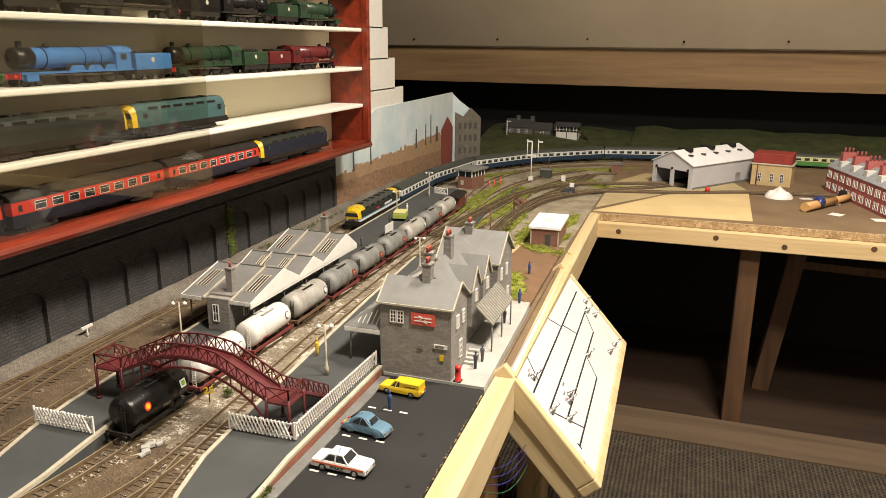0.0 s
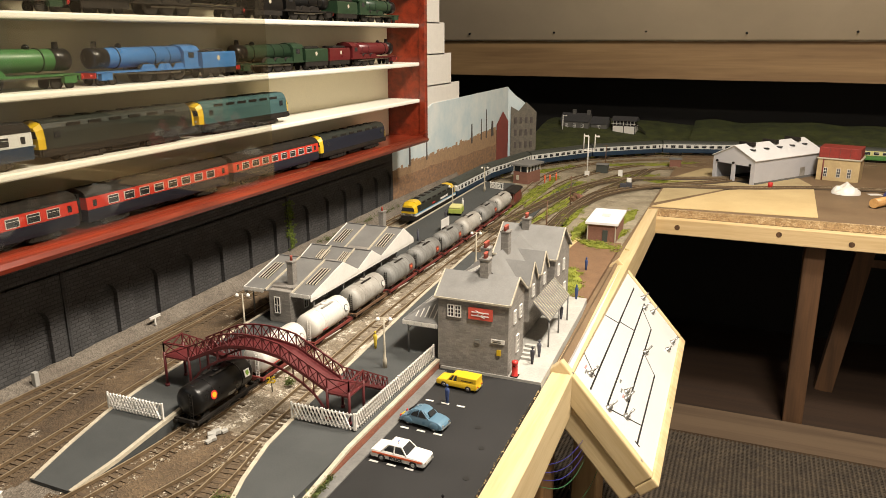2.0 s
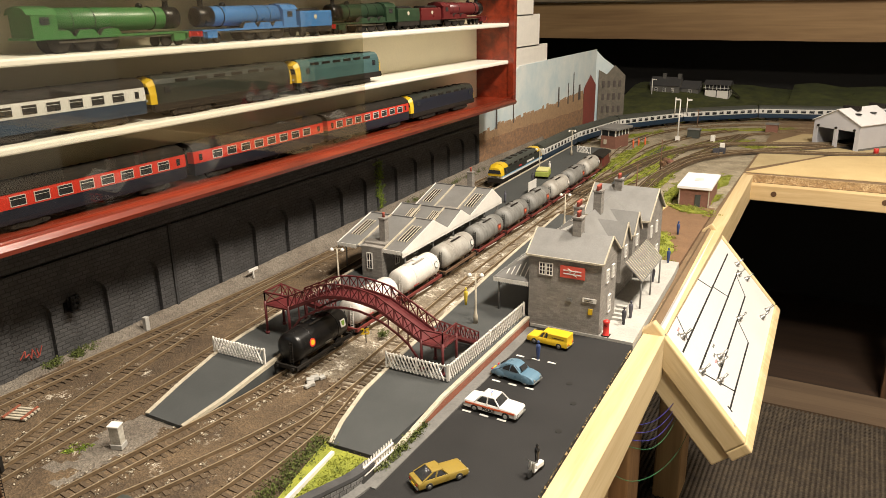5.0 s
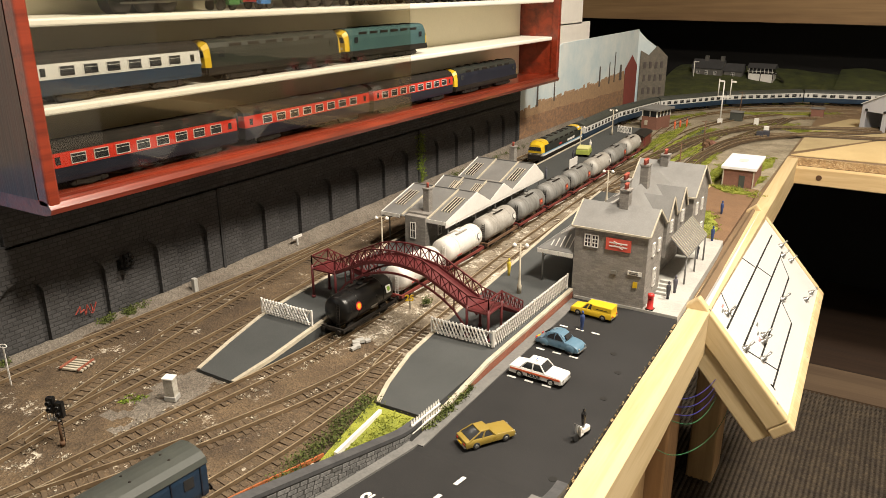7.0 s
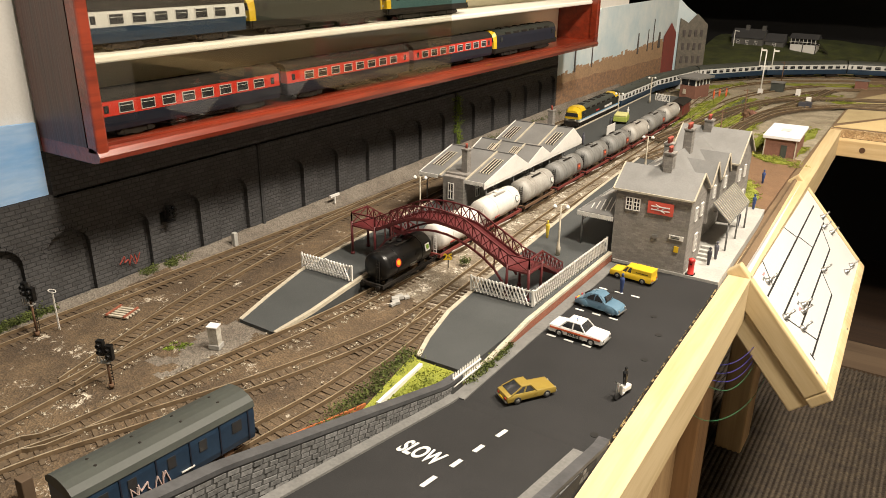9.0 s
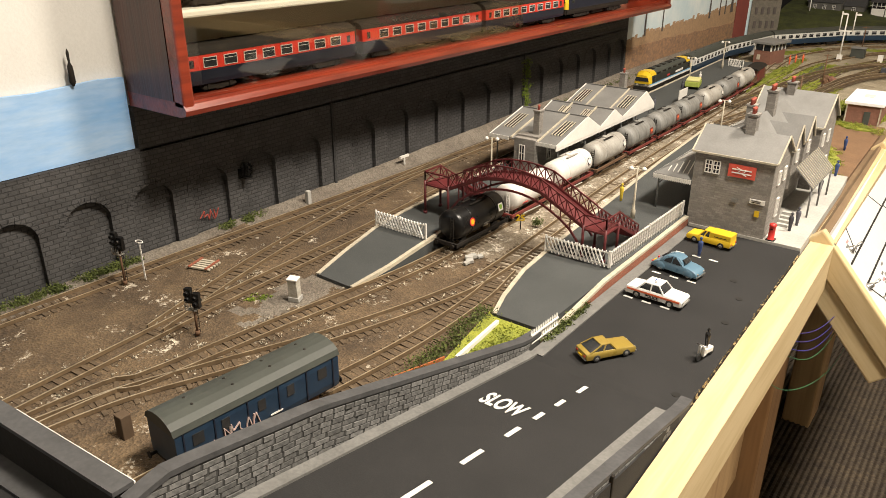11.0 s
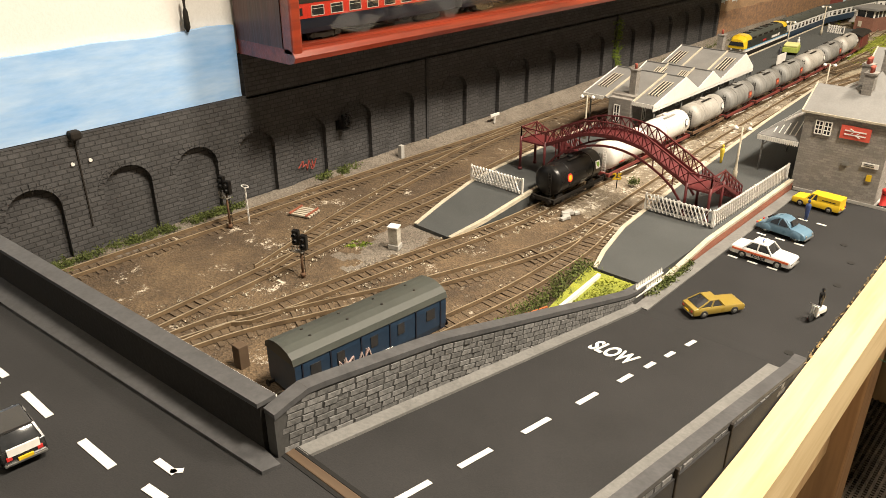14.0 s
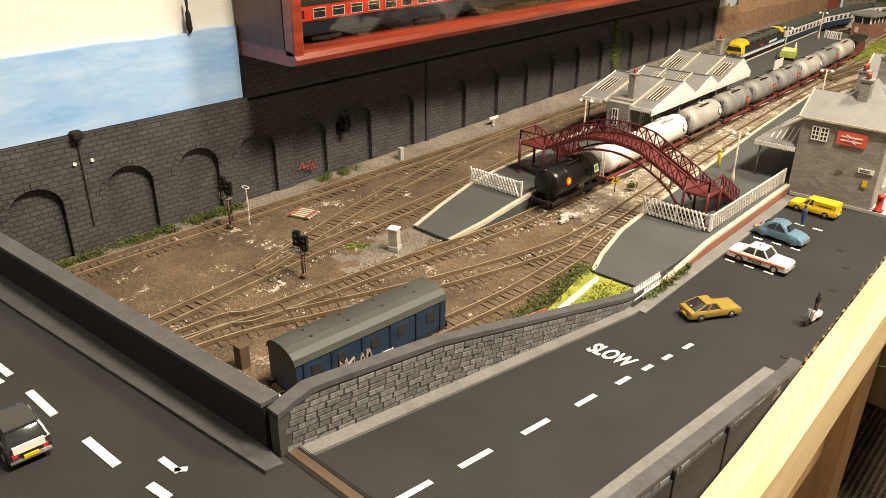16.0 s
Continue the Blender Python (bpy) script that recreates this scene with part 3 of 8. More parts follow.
extrude(bm, [(x, CY0, z) for x, z in prof], (0, CY1 - CY0, 0))
part("bottom_rail", bm, M_mahogany, cab, "polished red bottom rail")
part("top_rail", boxed(0.001, CY0, CTOP, CX, CY1, CTOP + 0.014), M_mahogany, cab)
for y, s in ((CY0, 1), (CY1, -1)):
    part("side_panel", boxed(0.001, min(y, y + s * 0.010), CZ0 + 0.014, CX - 0.012, max(y, y + s * 0.010), CTOP), M_mahogany_shaded if s > 0 else M_mahogany, cab)
    part("front_stile", soft_box(CX - 0.012, min(y, y + s * 0.012), CZ0 + 0.008, CX + 0.004, max(y, y + s * 0.012), CTOP, r=0.002), M_mahogany, cab)
for z in SHELVES[1:]:
    part("shelf", soft_box(0.004, CY0 + 0.0125, z - 0.0075, 0.080, CY1 - 0.0125, z, r=0.002), M_shelf, cab, "white painted shelf")
for x, a, b in ((0.0815, CY0 + 0.012, 0.543),):
    pane = part("glass_door", boxed(x, a, CZ0 + 0.014, x + 0.0015, b, CTOP), M_pane, cab, "sliding pane of dusty glass")
    pane.visible_shadow = False
part("lower_track", boxed(0.078, CY0 + 0.012, CZ0 + 0.014, 0.086, CY1 - 0.012, CZ0 + 0.0165), M_mahogany, cab)

# white stepped wall edge and town picture beyond the cabinet
bm = bmesh.new()
for y1, z0, z1 in ((1.39, 0.415, 0.9), (1.423, 0.341, 0.418), (1.468, 0.266, 0.344), (1.527, 0.15, 0.269)):
    box(bm, -0.004, 1.106, z0, 0.0, y1, z1)
solid("wall_steps", bm, M_white, "stepped white edge of the painted wall", "wall edge", kind="structure")

# ---- track ----
TRACKS = {
    "A": [(0.024, -0.9), (0.03, -0.29), (0.044, 0.2), (0.05, 0.4), (0.052, 0.8), (0.048, 1.2), (0.05, 1.5), (0.07, 1.75), (0.13, 1.98), (0.24, 2.14), (0.4, 2.26)],
    "B": [(0.2, -0.9), (0.168, -0.33), (0.152, -0.1), (0.143, 0.1), (0.128, 0.3), (0.112, 0.55), (0.10, 0.9), (0.09, 1.25), (0.088, 1.5), (0.115, 1.72), (0.20, 1.90), (0.33, 2.06), (0.48, 2.17), (0.7, 2.23), (1.1, 2.25), (1.6, 2.22), (2.0, 2.19), (2.45, 2.16)],
    "C": [(0.175, -0.9), (0.195, -0.3), (0.213, -0.21), (0.229, -0.09), (0.247, 0.03), (0.2535, 0.12), (0.254, 0.3), (0.252, 0.6), (0.250, 0.9), (0.242, 1.2), (0.228, 1.4), (0.215, 1.6), (0.24, 1.8), (0.34, 1.97), (0.5, 2.09), (0.7, 2.15), (1.1, 2.18)],
    "D": [(0.19, -0.4), (0.214, -0.25), (0.243, -0.17), (0.279, -0.078), (0.310, 0.03), (0.320, 0.11), (0.312, 0.25), (0.298, 0.45), (0.288, 0.7), (0.278, 1.0), (0.272, 1.3), (0.29, 1.6), (0.36, 1.82), (0.48, 1.99), (0.7, 2.09)],
    "E": [(0.305, -0.42), (0.3221, -0.26), (0.3330, -0.14), (0.343, -0.04), (0.341, 0.06), (0.329, 0.13)],
    "X": [(0.150, -0.16), (0.112, -0.03), (0.085, 0.1), (0.06, 0.27), (0.051, 0.42)],
    "F": [(0.272, 1.0), (0.3, 1.25), (0.335, 1.48), (0.42, 1.66), (0.6, 1.75), (0.72, 1.80)],
    "G": [(0.40, 0.72), (0.385, 1.0), (0.38, 1.25), (0.41, 1.48), (0.52, 1.6), (0.74, 1.66), (0.95, 1.74), (1.3, 1.78)],
    "H": [(0.38, 1.25), (0.42, 1.45), (0.52, 1.6), (0.66, 1.72), (0.80, 1.88)],
    "I": [(0.41, 1.5), (0.45, 1.7), (0.47, 1.86)],
    "J": [(0.288, 0.8), (0.33, 1.1), (0.345, 1.4), (0.37, 1.62), (0.46, 1.85), (0.62, 2.0)],
}
SP = {k: smooth_path(v, 0.008) for k, v in TRACKS.items()}
for k, path in SP.items():
    track = thing("railway_track", pose(0, 0, 0), "weathered model track with rusty rails on dirty sleepers", "track", "tracks", "structure")
    zb = 0.0028 if k not in "FGHI" else 0.0072
    for s in (-1, 1):
        bm = bmesh.new()
        ribbon(bm, path, s * 0.0086, 0.0011, zb - 0.0006, zb + 0.0027)
        rail = part("rail", bm, M_rail, track)
        bm = bmesh.new()
        ribbon(bm, path, s * 0.0086, 0.0009, zb + 0.0027, zb + 0.0031)
        part("rail_head", bm, M_railtop, rail, "worn shiny rail head")
    bm = bmesh.new()
    for i in range(0, len(path)):
        s, d = side_of(path, i)
        p = path[i]
        m = Vector((p.x, p.y, 0))
        ring = [m + s * 0.0165 + d * 0.0017, m - s * 0.0165 + d * 0.0017, m - s * 0.0165 - d * 0.0017, m + s * 0.0165 - d * 0.0017]
        extrude(bm, [(q.x, q.y, zb - 0.003) for q in ring], (0, 0, (0.0008 if k in "CD" and p.y > 0.2 else 0.0018) + 0.0011 * random.random()))
    part("sleepers", bm, M_sleeper, track)["kind"] = "stuff"

# ---- platforms ----
PZ = 0.018


def ramped(name, left, right, label, ramp, mat=M_platform, both=True):
    """A platform between two edges (lists of points with the same count); the end before `ramp` slopes down."""
    t = thing(name, pose(0, 0, 0), label, "platform", kind="structure")
    zt = lambda y: 0.005 + (PZ - 0.005) * min(1, max(0, (y - ramp[0]) / (ramp[1] - ramp[0])))
    bm = bmesh.new()
    lo = [[bm.verts.new((x, y, 0)) for x, y in e] for e in (left, right)]
    hi = [[bm.verts.new((x, y, zt(y))) for x, y in e] for e in (left, right)]
    for i in range(len(left) - 1):
        bm.faces.new((hi[0][i], hi[1][i], hi[1][i + 1], hi[0][i + 1]))
        for s in (0, 1):
            bm.faces.new((lo[s][i], hi[s][i], hi[s][i + 1], lo[s][i + 1]))
    for i in (0, -1):
        bm.faces.new((lo[0][i], hi[0][i], hi[1][i], lo[1][i]))
    part("surface", bm, mat, t)
    for e, s in ((left, 1), (right, -1)) if both else ((left, 1),):
        bm = bmesh.new()
        path = [Vector((x, y, zt(y))) for x, y in e]
        ribbon(bm, path, s * 0.0018, 0.0042, -0.003, 0.0009)
        part("edging", bm, M_edging, t, "cream painted edging slabs")
    return t


ISL_L = [(0.183, 0.002), (0.174, 0.05), (0.1665, 0.105), (0.1605, 0.16), (0.152, 0.3), (0.14, 0.55), (0.124, 0.95), (0.112, 1.3), (0.108, 1.44)]
ISL_R = [(0.234, 0.001), (0.2385, 0.05), (0.2385, 0.1), (0.234, 0.16), (0.2335, 0.3), (0.232, 0.55), (0.228, 0.95), (0.212, 1.3), (0.196, 1.44)]
ramped("platform_island", ISL_L, ISL_R, "island platform of dark asphalt with cream edges and ramp end", (0.0, 0.115))
PR_L = [(0.370, 0.041), (0.361, 0.07), (0.352, 0.12), (0.3475, 0.2), (0.340, 0.3), (0.328, 0.45), (0.320, 0.55), (0.312, 0.68), (0.305, 0.80)]
PR_R = [(0.416, 0.042), (0.4215, 0.07), (0.427, 0.13), (0.428, 0.2), (0.4285, 0.3), (0.4285, 0.45), (0.4285, 0.55), (0.4285, 0.68), (0.40, 0.80)]
ramped("platform_main", PR_L, PR_R, "main platform of dark asphalt with cream edges and ramp end", (0.04, 0.165), both=False)
# brick wall between platform and car park
bm = bmesh.new()
extrude(bm, [(0.4305, 0.03, 0), (0.4305, 0.352, 0), (0.4305, 0.352, PZ - 0.0025), (0.4305, 0.14, PZ - 0.0025), (0.4305, 0.03, 0.005)], (0.003, 0, 0))
solid("brick_wall", bm, M_brickred, "low red brick wall under the platform fence", "wall", kind="structure")
bm = bmesh.new()
extrude(bm, [(0.4292, 0.03, 0.0058), (0.4292, 0.14, PZ - 0.002), (0.4292, 0.352, PZ - 0.002), (0.4292, 0.352, PZ + 0.0008), (0.4292, 0.14, PZ + 0.0008), (0.4292, 0.03, 0.0078)], (0.0046, 0, 0))
solid("wall_capping", bm, M_edging, "cream capping along the brick wall", "capping", kind="structure")

# ---- car park, road and pavements ----
RX = lambda y: 0.5555 + 0.0048 * min(1, max(0, (0.45 - y) / 0.25)) + 0.006 * min(1, max(0, (0.2 - y) / 0.3))
RZ = lambda y: 0.0075 + 0.064 * min(1, max(0, (-0.005 - y) / 0.335))
bm = bmesh.new()
ys = [0.352 - 0.012 * i for i in range(59)]
va = [(bm.verts.new((0.4345, y, RZ(y))), bm.verts.new((RX(y), y, RZ(y))), bm.verts.new((0.4345, y, 0)), bm.verts.new((RX(y), y, 0))) for y in ys]
for p, q in zip(va, va[1:]):
    bm.faces.new((p[0], p[1], q[1], q[0]))
    bm.faces.new((p[0], q[0], q[2], p[2]))
    bm.faces.new((p[1], p[3], q[3], q[1]))
bm.faces.new((va[0][0], va[0][2], va[0][3], va[0][1]))
bm.faces.new((va[-1][0], va[-1][1], va[-1][3], va[-1][2]))
solid("road", bm, M_tarmac, "black tarmac car park and road climbing to the bridge", "road", kind="structure")


def strip(name, x0, x1, ya, yb, lift, mat, label):
    bm = bmesh.new()
    n = max(1, int(abs(yb - ya) / 0.012))
    rows = []
    for i in range(n + 1):
        y = ya + (yb - ya) * i / n
        rows.append([bm.verts.new((x, y, RZ(y) + dz)) for x, dz in ((x0, -0.004), (x0, lift), (x1, lift), (x1, -0.004))])
    for a, b in zip(rows, rows[1:]):
        for i in range(4):
            bm.faces.new((a[i], a[(i + 1) % 4], b[(i + 1) % 4], b[i]))
    bm.faces.new(rows[0])
    bm.faces.new(rows[-1])
    return solid(name, bm, mat, label, "pavement", kind="structure")


strip("kerb_road", 0.4325, 0.441, -0.333, 0.0, 0.0018, M_paving, "pale kerb pavement beside the stone wall")
strip("kerb_car_park", 0.4345, 0.446, 0.0, 0.345, 0.0012, M_paving, "grey pavement at the foot of the brick wall")
strip("kerb_right", 0.547, 0.5555, -0.26, -0.012, 0.0012, M_paving, "pale kerb pavement along the outer wall")
bm = bmesh.new()
slab(bm, [(0.4345, 0.3525), (0.5570, 0.3525), (0.5485, 0.60), (0.545, 0.652), (0.4345, 0.652)], 0.0, 0.0105)
solid("forecourt", bm, M_pavelight, "pale concrete forecourt of the station", "pavement", kind="structure")
bm = bmesh.new()
slab(bm, [(0.45, 0.6525), (0.5445, 0.6525), (0.541, 0.80), (0.537, 1.0), (0.44, 1.0)], 0.0, 0.006)
solid("earth_patch", bm, M_earth, "bare brown earth beyond the forecourt", "ground", kind="structure")
bm = bmesh.new()
slab(bm, [(0.427, 0.79), (0.447, 0.80), (0.458, 1.0), (0.446, 1.03), (0.436, 1.0)], 0.0, 0.0075)
solid("loading_dock", bm, M_ply, "bare pale wooden dock strip", "dock", kind="structure")


def road_mark(cx, cy, length, width=0.0033, ang=0.0, z=None):
    bm = bmesh.new()
    c, s = math.cos(ang), math.sin(ang)
    ring = []
    for a, b in ((-1, -1), (1, -1), (1, 1), (-1, 1)):
        u, v = a * width / 2, b * length / 2
        x, y = cx + u * c - v * s, cy + u * s + v * c
        ring.append((x, y, (RZ(y) if z is None else z) + 0.0002))
    extrude(bm, ring, (0, 0, 0.0003))
    return solid("road_marking", bm, M_line, "white dash painted on the tarmac", "road marking", "road dashes", "structure")


for y, L in ((-0.028, 0.016), (-0.061, 0.014), (-0.09, 0.014), (-0.1225, 0.018), (-0.167, 0.024), (-0.218, 0.027), (-0.269, 0.027), (-0.313, 0.026)):
    road_mark(0.4965 + 0.02 * y, y, L * 0.92)
for y in (0.155, 0.222, 0.285, 0.333):
    for x in (0.456, 0.474, 0.492):
        road_mark(x, y - 0.014, 0.009, 0.0026, math.pi / 2 - 0.05)

# lettering on the road
cu = bpy.data.curves.new("slow_letters", "FONT")
cu.body, cu.size, cu.extrude, cu.offset = "SLOW", 0.0255, 0.0002, 0.0007
tmp = new("tmp_letters", cu)
bpy.context.view_layer.update()
me = bpy.data.meshes.new_from_object(tmp.evaluated_get(bpy.context.evaluated_depsgraph_get()))
bpy.data.objects.remove(tmp)
slow = tagged(new("slow_lettering", me), "white painted word on the tarmac road", "road marking", kind="structure")
me.materials.append(M_line)
slow.matrix_world = pose(0.4535, -0.1035, RZ(-0.1035) + 0.0006) @ Matrix.Rotation(-math.atan(0.064 / 0.335), 4, "X") @ Matrix.Diagonal((0.44, 1.05, 1, 1))

# ---- stone walls of the road ----
def stone_wall(name, x, y0, y1, zb, zt, face, label, course=0.0052, thick=0.007):
    """A battered wall of small blocks along y; zb, zt: foot and top as functions of y; face: +1 or -1 along x."""
    t = thing(name, pose(0, 0, 0), label, "wall", kind="structure")
    bm = bmesh.new()
    n = int((y1 - y0) / 0.01)
    for i in range(n):
        a, b = y0 + (y1 - y0) * i / n, y0 + (y1 - y0) * (i + 1) / n
        extrude(bm, [(x - thick / 2, a, zb(a)), (x - thick / 2, b, zb(b)), (x - thick / 2, b, zt(b)), (x - thick / 2, a, zt(a))], (thick, 0, 0))
    part("core", bm, M_mortar, t)
    bm = bmesh.new()
    path = [Vector((x, y0 + (y1 - y0) * i / n, zt(y0 + (y1 - y0) * i / n))) for i in range(n + 1)]
    ribbon(bm, path, 0, thick + 0.0016, -0.001, 0.0022)
    part("coping", bm, M_coping, t, "dark weathered coping")
    return t


WT_LINE = lambda y: RZ(y) + 0.0075 + 0.024 * min(1, max(0, (0.02 - y) / 0.25))
WT = lambda y: WT_LINE(y) - 0.008 * min(1, max(0, (-0.322 - y) / 0.021))
left_wall = stone_wall("wall_stone_inner", 0.4285, -0.3435, 0.02, lambda y: 0.0, WT, 1, "grey stone block wall between road and tracks")
WT2 = lambda y: 0.0085 + 0.208 * max(0.0, -y)
right_wall = stone_wall("wall_stone_outer", 0.561, -0.6, 0.012, lambda y: -0.002, WT2, 1, "dark stone block wall along the outer side of the road")
# ---- overbridge at the near end ----
bm = bmesh.new()
slab(bm, [(-0.0, -0.90), (0.5660, -0.90), (0.5660, -0.341), (0.426, -0.341), (0.15, -0.366), (0.0, -0.378)], 0.062, 0.0715)
solid("bridge_road", bm, M_tarmac, "black tarmac road over the tracks", "road", kind="structure")
bridge = thing("bridge_parapet", pose(0, 0, 0), "dark stone parapet wall of the road bridge", "wall", kind="structure")
bm = bmesh.new()
slab(bm, [(0.0, -0.372), (0.4235, -0.345), (0.4235, -0.338), (0.0, -0.365)], 0.03, 0.0985)
part("parapet_body", bm, surf("sooty_parapet", (0.022, 0.0195, 0.017), (0.012, 0.011, 0.010), scale=35, rough=0.75, bump=0.0004, spread=0.3, spec=0.25), bridge)
bm = bmesh.new()
slab(bm, [(0.0, -0.3738), (0.4245, -0.3468), (0.4245, -0.3362), (0.0, -0.3632)], 0.0985, 0.101)
part("coping", bm, M_coping, bridge)
bm = bmesh.new()
slab(bm, [(0.325, -0.3429), (0.4235, -0.3366), (0.4235, -0.3348), (0.325, -0.3411)], 0.090, 0.0993)
part("card_edge", bm, M_white, bridge, "white card edge behind the coping")
bm = bmesh.new()
slab(bm, [(0.0, -0.391), (0.436, -0.3555), (0.438, -0.3465), (0.4235, -0.3452), (0.0, -0.3722)], 0.0712, 0.0738)
solid("pavement_bridge", bm, M_coping, "grey paved footway along the bridge parapet", "pavement", kind="structure")
# timber batten in the joint between the bridge and the ramp, with a dark gap on either side
solid("joint_batten", soft_box(0.4275, -0.3395, 0.0705, 0.5553, -0.3345, 0.0722, r=0.0006), M_plank, "bare brown batten in the joint across the road", "batten", kind="structure")
for y0, y1 in ((-0.3418, -0.3397), (-0.3343, -0.3322)):
    solid("joint_gap", boxed(0.4275, y0, 0.0705, 0.5553, y1, 0.0719), M_void, "dark open joint across the road", "joint", "road joints", "structure")
for x, y, L, w, ang in ((0.3055, -0.4035, 0.030, 0.0042, 1.55), (0.3655, -0.400, 0.029, 0.0045, 1.52), (0.410, -0.3945, 0.014, 0.0045, 1.45), (0.398, -0.3825, 0.0145, 0.0035, 1.5), (0.2585, -0.4055, 0.018, 0.004, 1.5), (0.2600, -0.4125, 0.024, 0.004, 1.45), (0.4045, -0.3805, 0.006, 0.003, 0.7)):
    road_mark(x, y, L, w, -ang, 0.0716)

# ---- control panel hung on the table edge ----
PL, PU, PW = Vector((0.567, 0.401, 0.017)), Vector((-0.015, 0.476, -0.004)), Vector((0.122, 0.002, -0.139))
ux, wx = PU.normalized(), PW.normalized()
nx = wx.cross(ux).normalized()
if nx.z < 0:
    nx = -nx
pm = Matrix((ux, wx, nx)).transposed().to_4x4()
pm.translation = PL
W, H = PU.length, PW.length
M_steel = surf("bright_steel", (0.5, 0.5, 0.49), scale=50, rough=0.3, metal=0.9, spread=0.1)
M_pink = surf("faded_pink_tape", (0.5, 0.25, 0.25), scale=100, rough=0.7)
panel = thing("control_panel", pm, "white track-plan control panel in a pine frame", "control panel")
M_panelwhite = surf("white_panel_board", (0.56, 0.555, 0.545), scale=9, rough=0.5, spread=0.05)
part("board", boxed(0.012, 0.012, -0.006, W - 0.012, H - 0.012, -0.001), M_panelwhite, panel, "white board")
for b in ((0, H - 0.013, W, H), (0, 0, 0.013, H - 0.0131), (W - 0.011, 0, W, H - 0.0131)):
    part("frame_rail", soft_box(b[0], b[1], -0.026, b[2], b[3], 0.0015, r=0.002), M_pine, panel)
part("backing", boxed(0.014, 0.003, -0.012, W - 0.012, H - 0.014, -0.0061), M_hardboard, panel)
part("bearer", soft_box(0.004, 0.010, -0.052, 0.022, H - 0.004, -0.0265, r=0.002), M_pine, panel)
part("bearer", soft_box(W - 0.026, 0.010, -0.052, W - 0.008, H - 0.004, -0.0265, r=0.002), M_pine, panel)
PLAN = [(0.0238, 0.0207, 0.436, 0.0207), (0.0223, 0.0515, 0.4364, 0.0515), (0.0327, 0.0815, 0.4275, 0.0815), (0.0577, 0.11, 0.3675, 0.11), (0.3675, 0.11, 0.4001, 0.0815),
        (0.0316, 0.1397, 0.2394, 0.1397), (0.2394, 0.1397, 0.2631, 0.1115), (0.2286, 0.0207, 0.2588, 0.0515), (0.2661, 0.0515, 0.2954, 0.0815), (0.079, 0.0217, 0.0577, 0.0515), (0.0273, 0.0815, 0.0803, 0.1397)]
for i, (u0, v0, u1, v1) in enumerate(PLAN):
    bm = bmesh.new()
    beam(bm, (u0, v0, -0.0008), (u1, v1, -0.0008), 0.0024 if i in (0, 1, 2, 3, 5) else 0.0013, 0.0006)
    part("track_line", bm, M_black, panel)
part("track_line", boxed(0.031, 0.1352, -0.001, 0.033, 0.1440, -0.0004), M_black, panel)
for u, v in ((0.0488, 0.0415), (0.0283, 0.0835), (0.1077, 0.1006), (0.0933, 0.1037), (0.0557, 0.1117), (0.2692, 0.111), (0.4091, 0.0833), (0.4288, 0.1007), (0.4361, 0.0736), (0.4112, 0.1569), (0.3658, 0.1511)):
    bm = bmesh.new()
    lathe(bm, [(0.0042, -0.001), (0.0042, 0.0008), (0.0030, 0.0012), (0.0030, 0.0045), (0.0022, 0.0055)], 12, (u, v, 0))
    sw = part("toggle_switch", bm, M_steel, panel, "small chrome toggle switch")
    bm = bmesh.new()
    rod(bm, (u, v, 0.004), (u + 0.006, v - 0.001, 0.0125), 0.0009, 0.0016, 10)
    part("lever", bm, M_steel, sw)
for u, v, mt in ((0.055, 0.033, "r"), (0.046, 0.036, "g"), (0.118, 0.088, "g"), (0.1, 0.094, "g"), (0.092, 0.099, "r")):
    part("label_tape", boxed(u - 0.005, v - 0.0012, -0.001, u + 0.005, v + 0.0012, -0.0006), M_pink if mt == "r" else M_paving, panel)
for u, v in ((0.006, 0.02), (0.006, 0.15), (0.2, H - 0.006), (0.42, H - 0.006), (W - 0.006, 0.04)):
    bm = bmesh.new()
    rod(bm, (u, v, 0.0014), (u, v, 0.0019), 0.0017, n=10)
    part("screw", bm, M_steel, panel)

# ---- more materials ----
M_stationstone = bricked("grey_building_stone", (0.27, 0.25, 0.228), (0.2, 0.186, 0.17), (0.215, 0.2, 0.182), 0.0085, 0.0026, bump=0.00025, gap=0.08)
M_slate = surf("grey_slate_card", (0.185, 0.183, 0.178), (0.145, 0.143, 0.138), scale=40, rough=0.6, bump=0.0002, fine=600, spread=0.12, per_object=0.1)
M_pot = surf("red_chimney_pot", (0.42, 0.09, 0.06), scale=100, rough=0.7)
M_glassdark = surf("dark_window", (0.03, 0.032, 0.035), scale=60, rough=0.12, spread=0.3, rough_var=0.05)
M_signred = surf("red_sign_face", (0.6, 0.09, 0.06), scale=80, rough=0.5, spread=0.08)
M_yellow = surf("yellow_enamel", (0.66, 0.44, 0.02), scale=60, rough=0.4, spread=0.08)
M_red = surf("red_enamel", (0.55, 0.035, 0.03), scale=60, rough=0.4, spread=0.1)
M_maroon = surf("maroon_bridge_paint", (0.12, 0.018, 0.02), (0.08, 0.012, 0.014), scale=90, rough=0.5, spread=0.2)
M_blackpaint = surf("satin_black", (0.005, 0.005, 0.0055), (0.009, 0.0085, 0.008), scale=50, rough=0.3, spread=0.2, spec=0.35)
M_blackdirty = surf("sooty_black", (0.014, 0.0125, 0.011), (0.024, 0.019, 0.015), scale=80, rough=0.8, spec=0.2)
M_tankwhite = surf("white_tank_paint", (0.72, 0.7, 0.66), (0.6, 0.57, 0.52), scale=25, rough=0.35, spread=0.1)
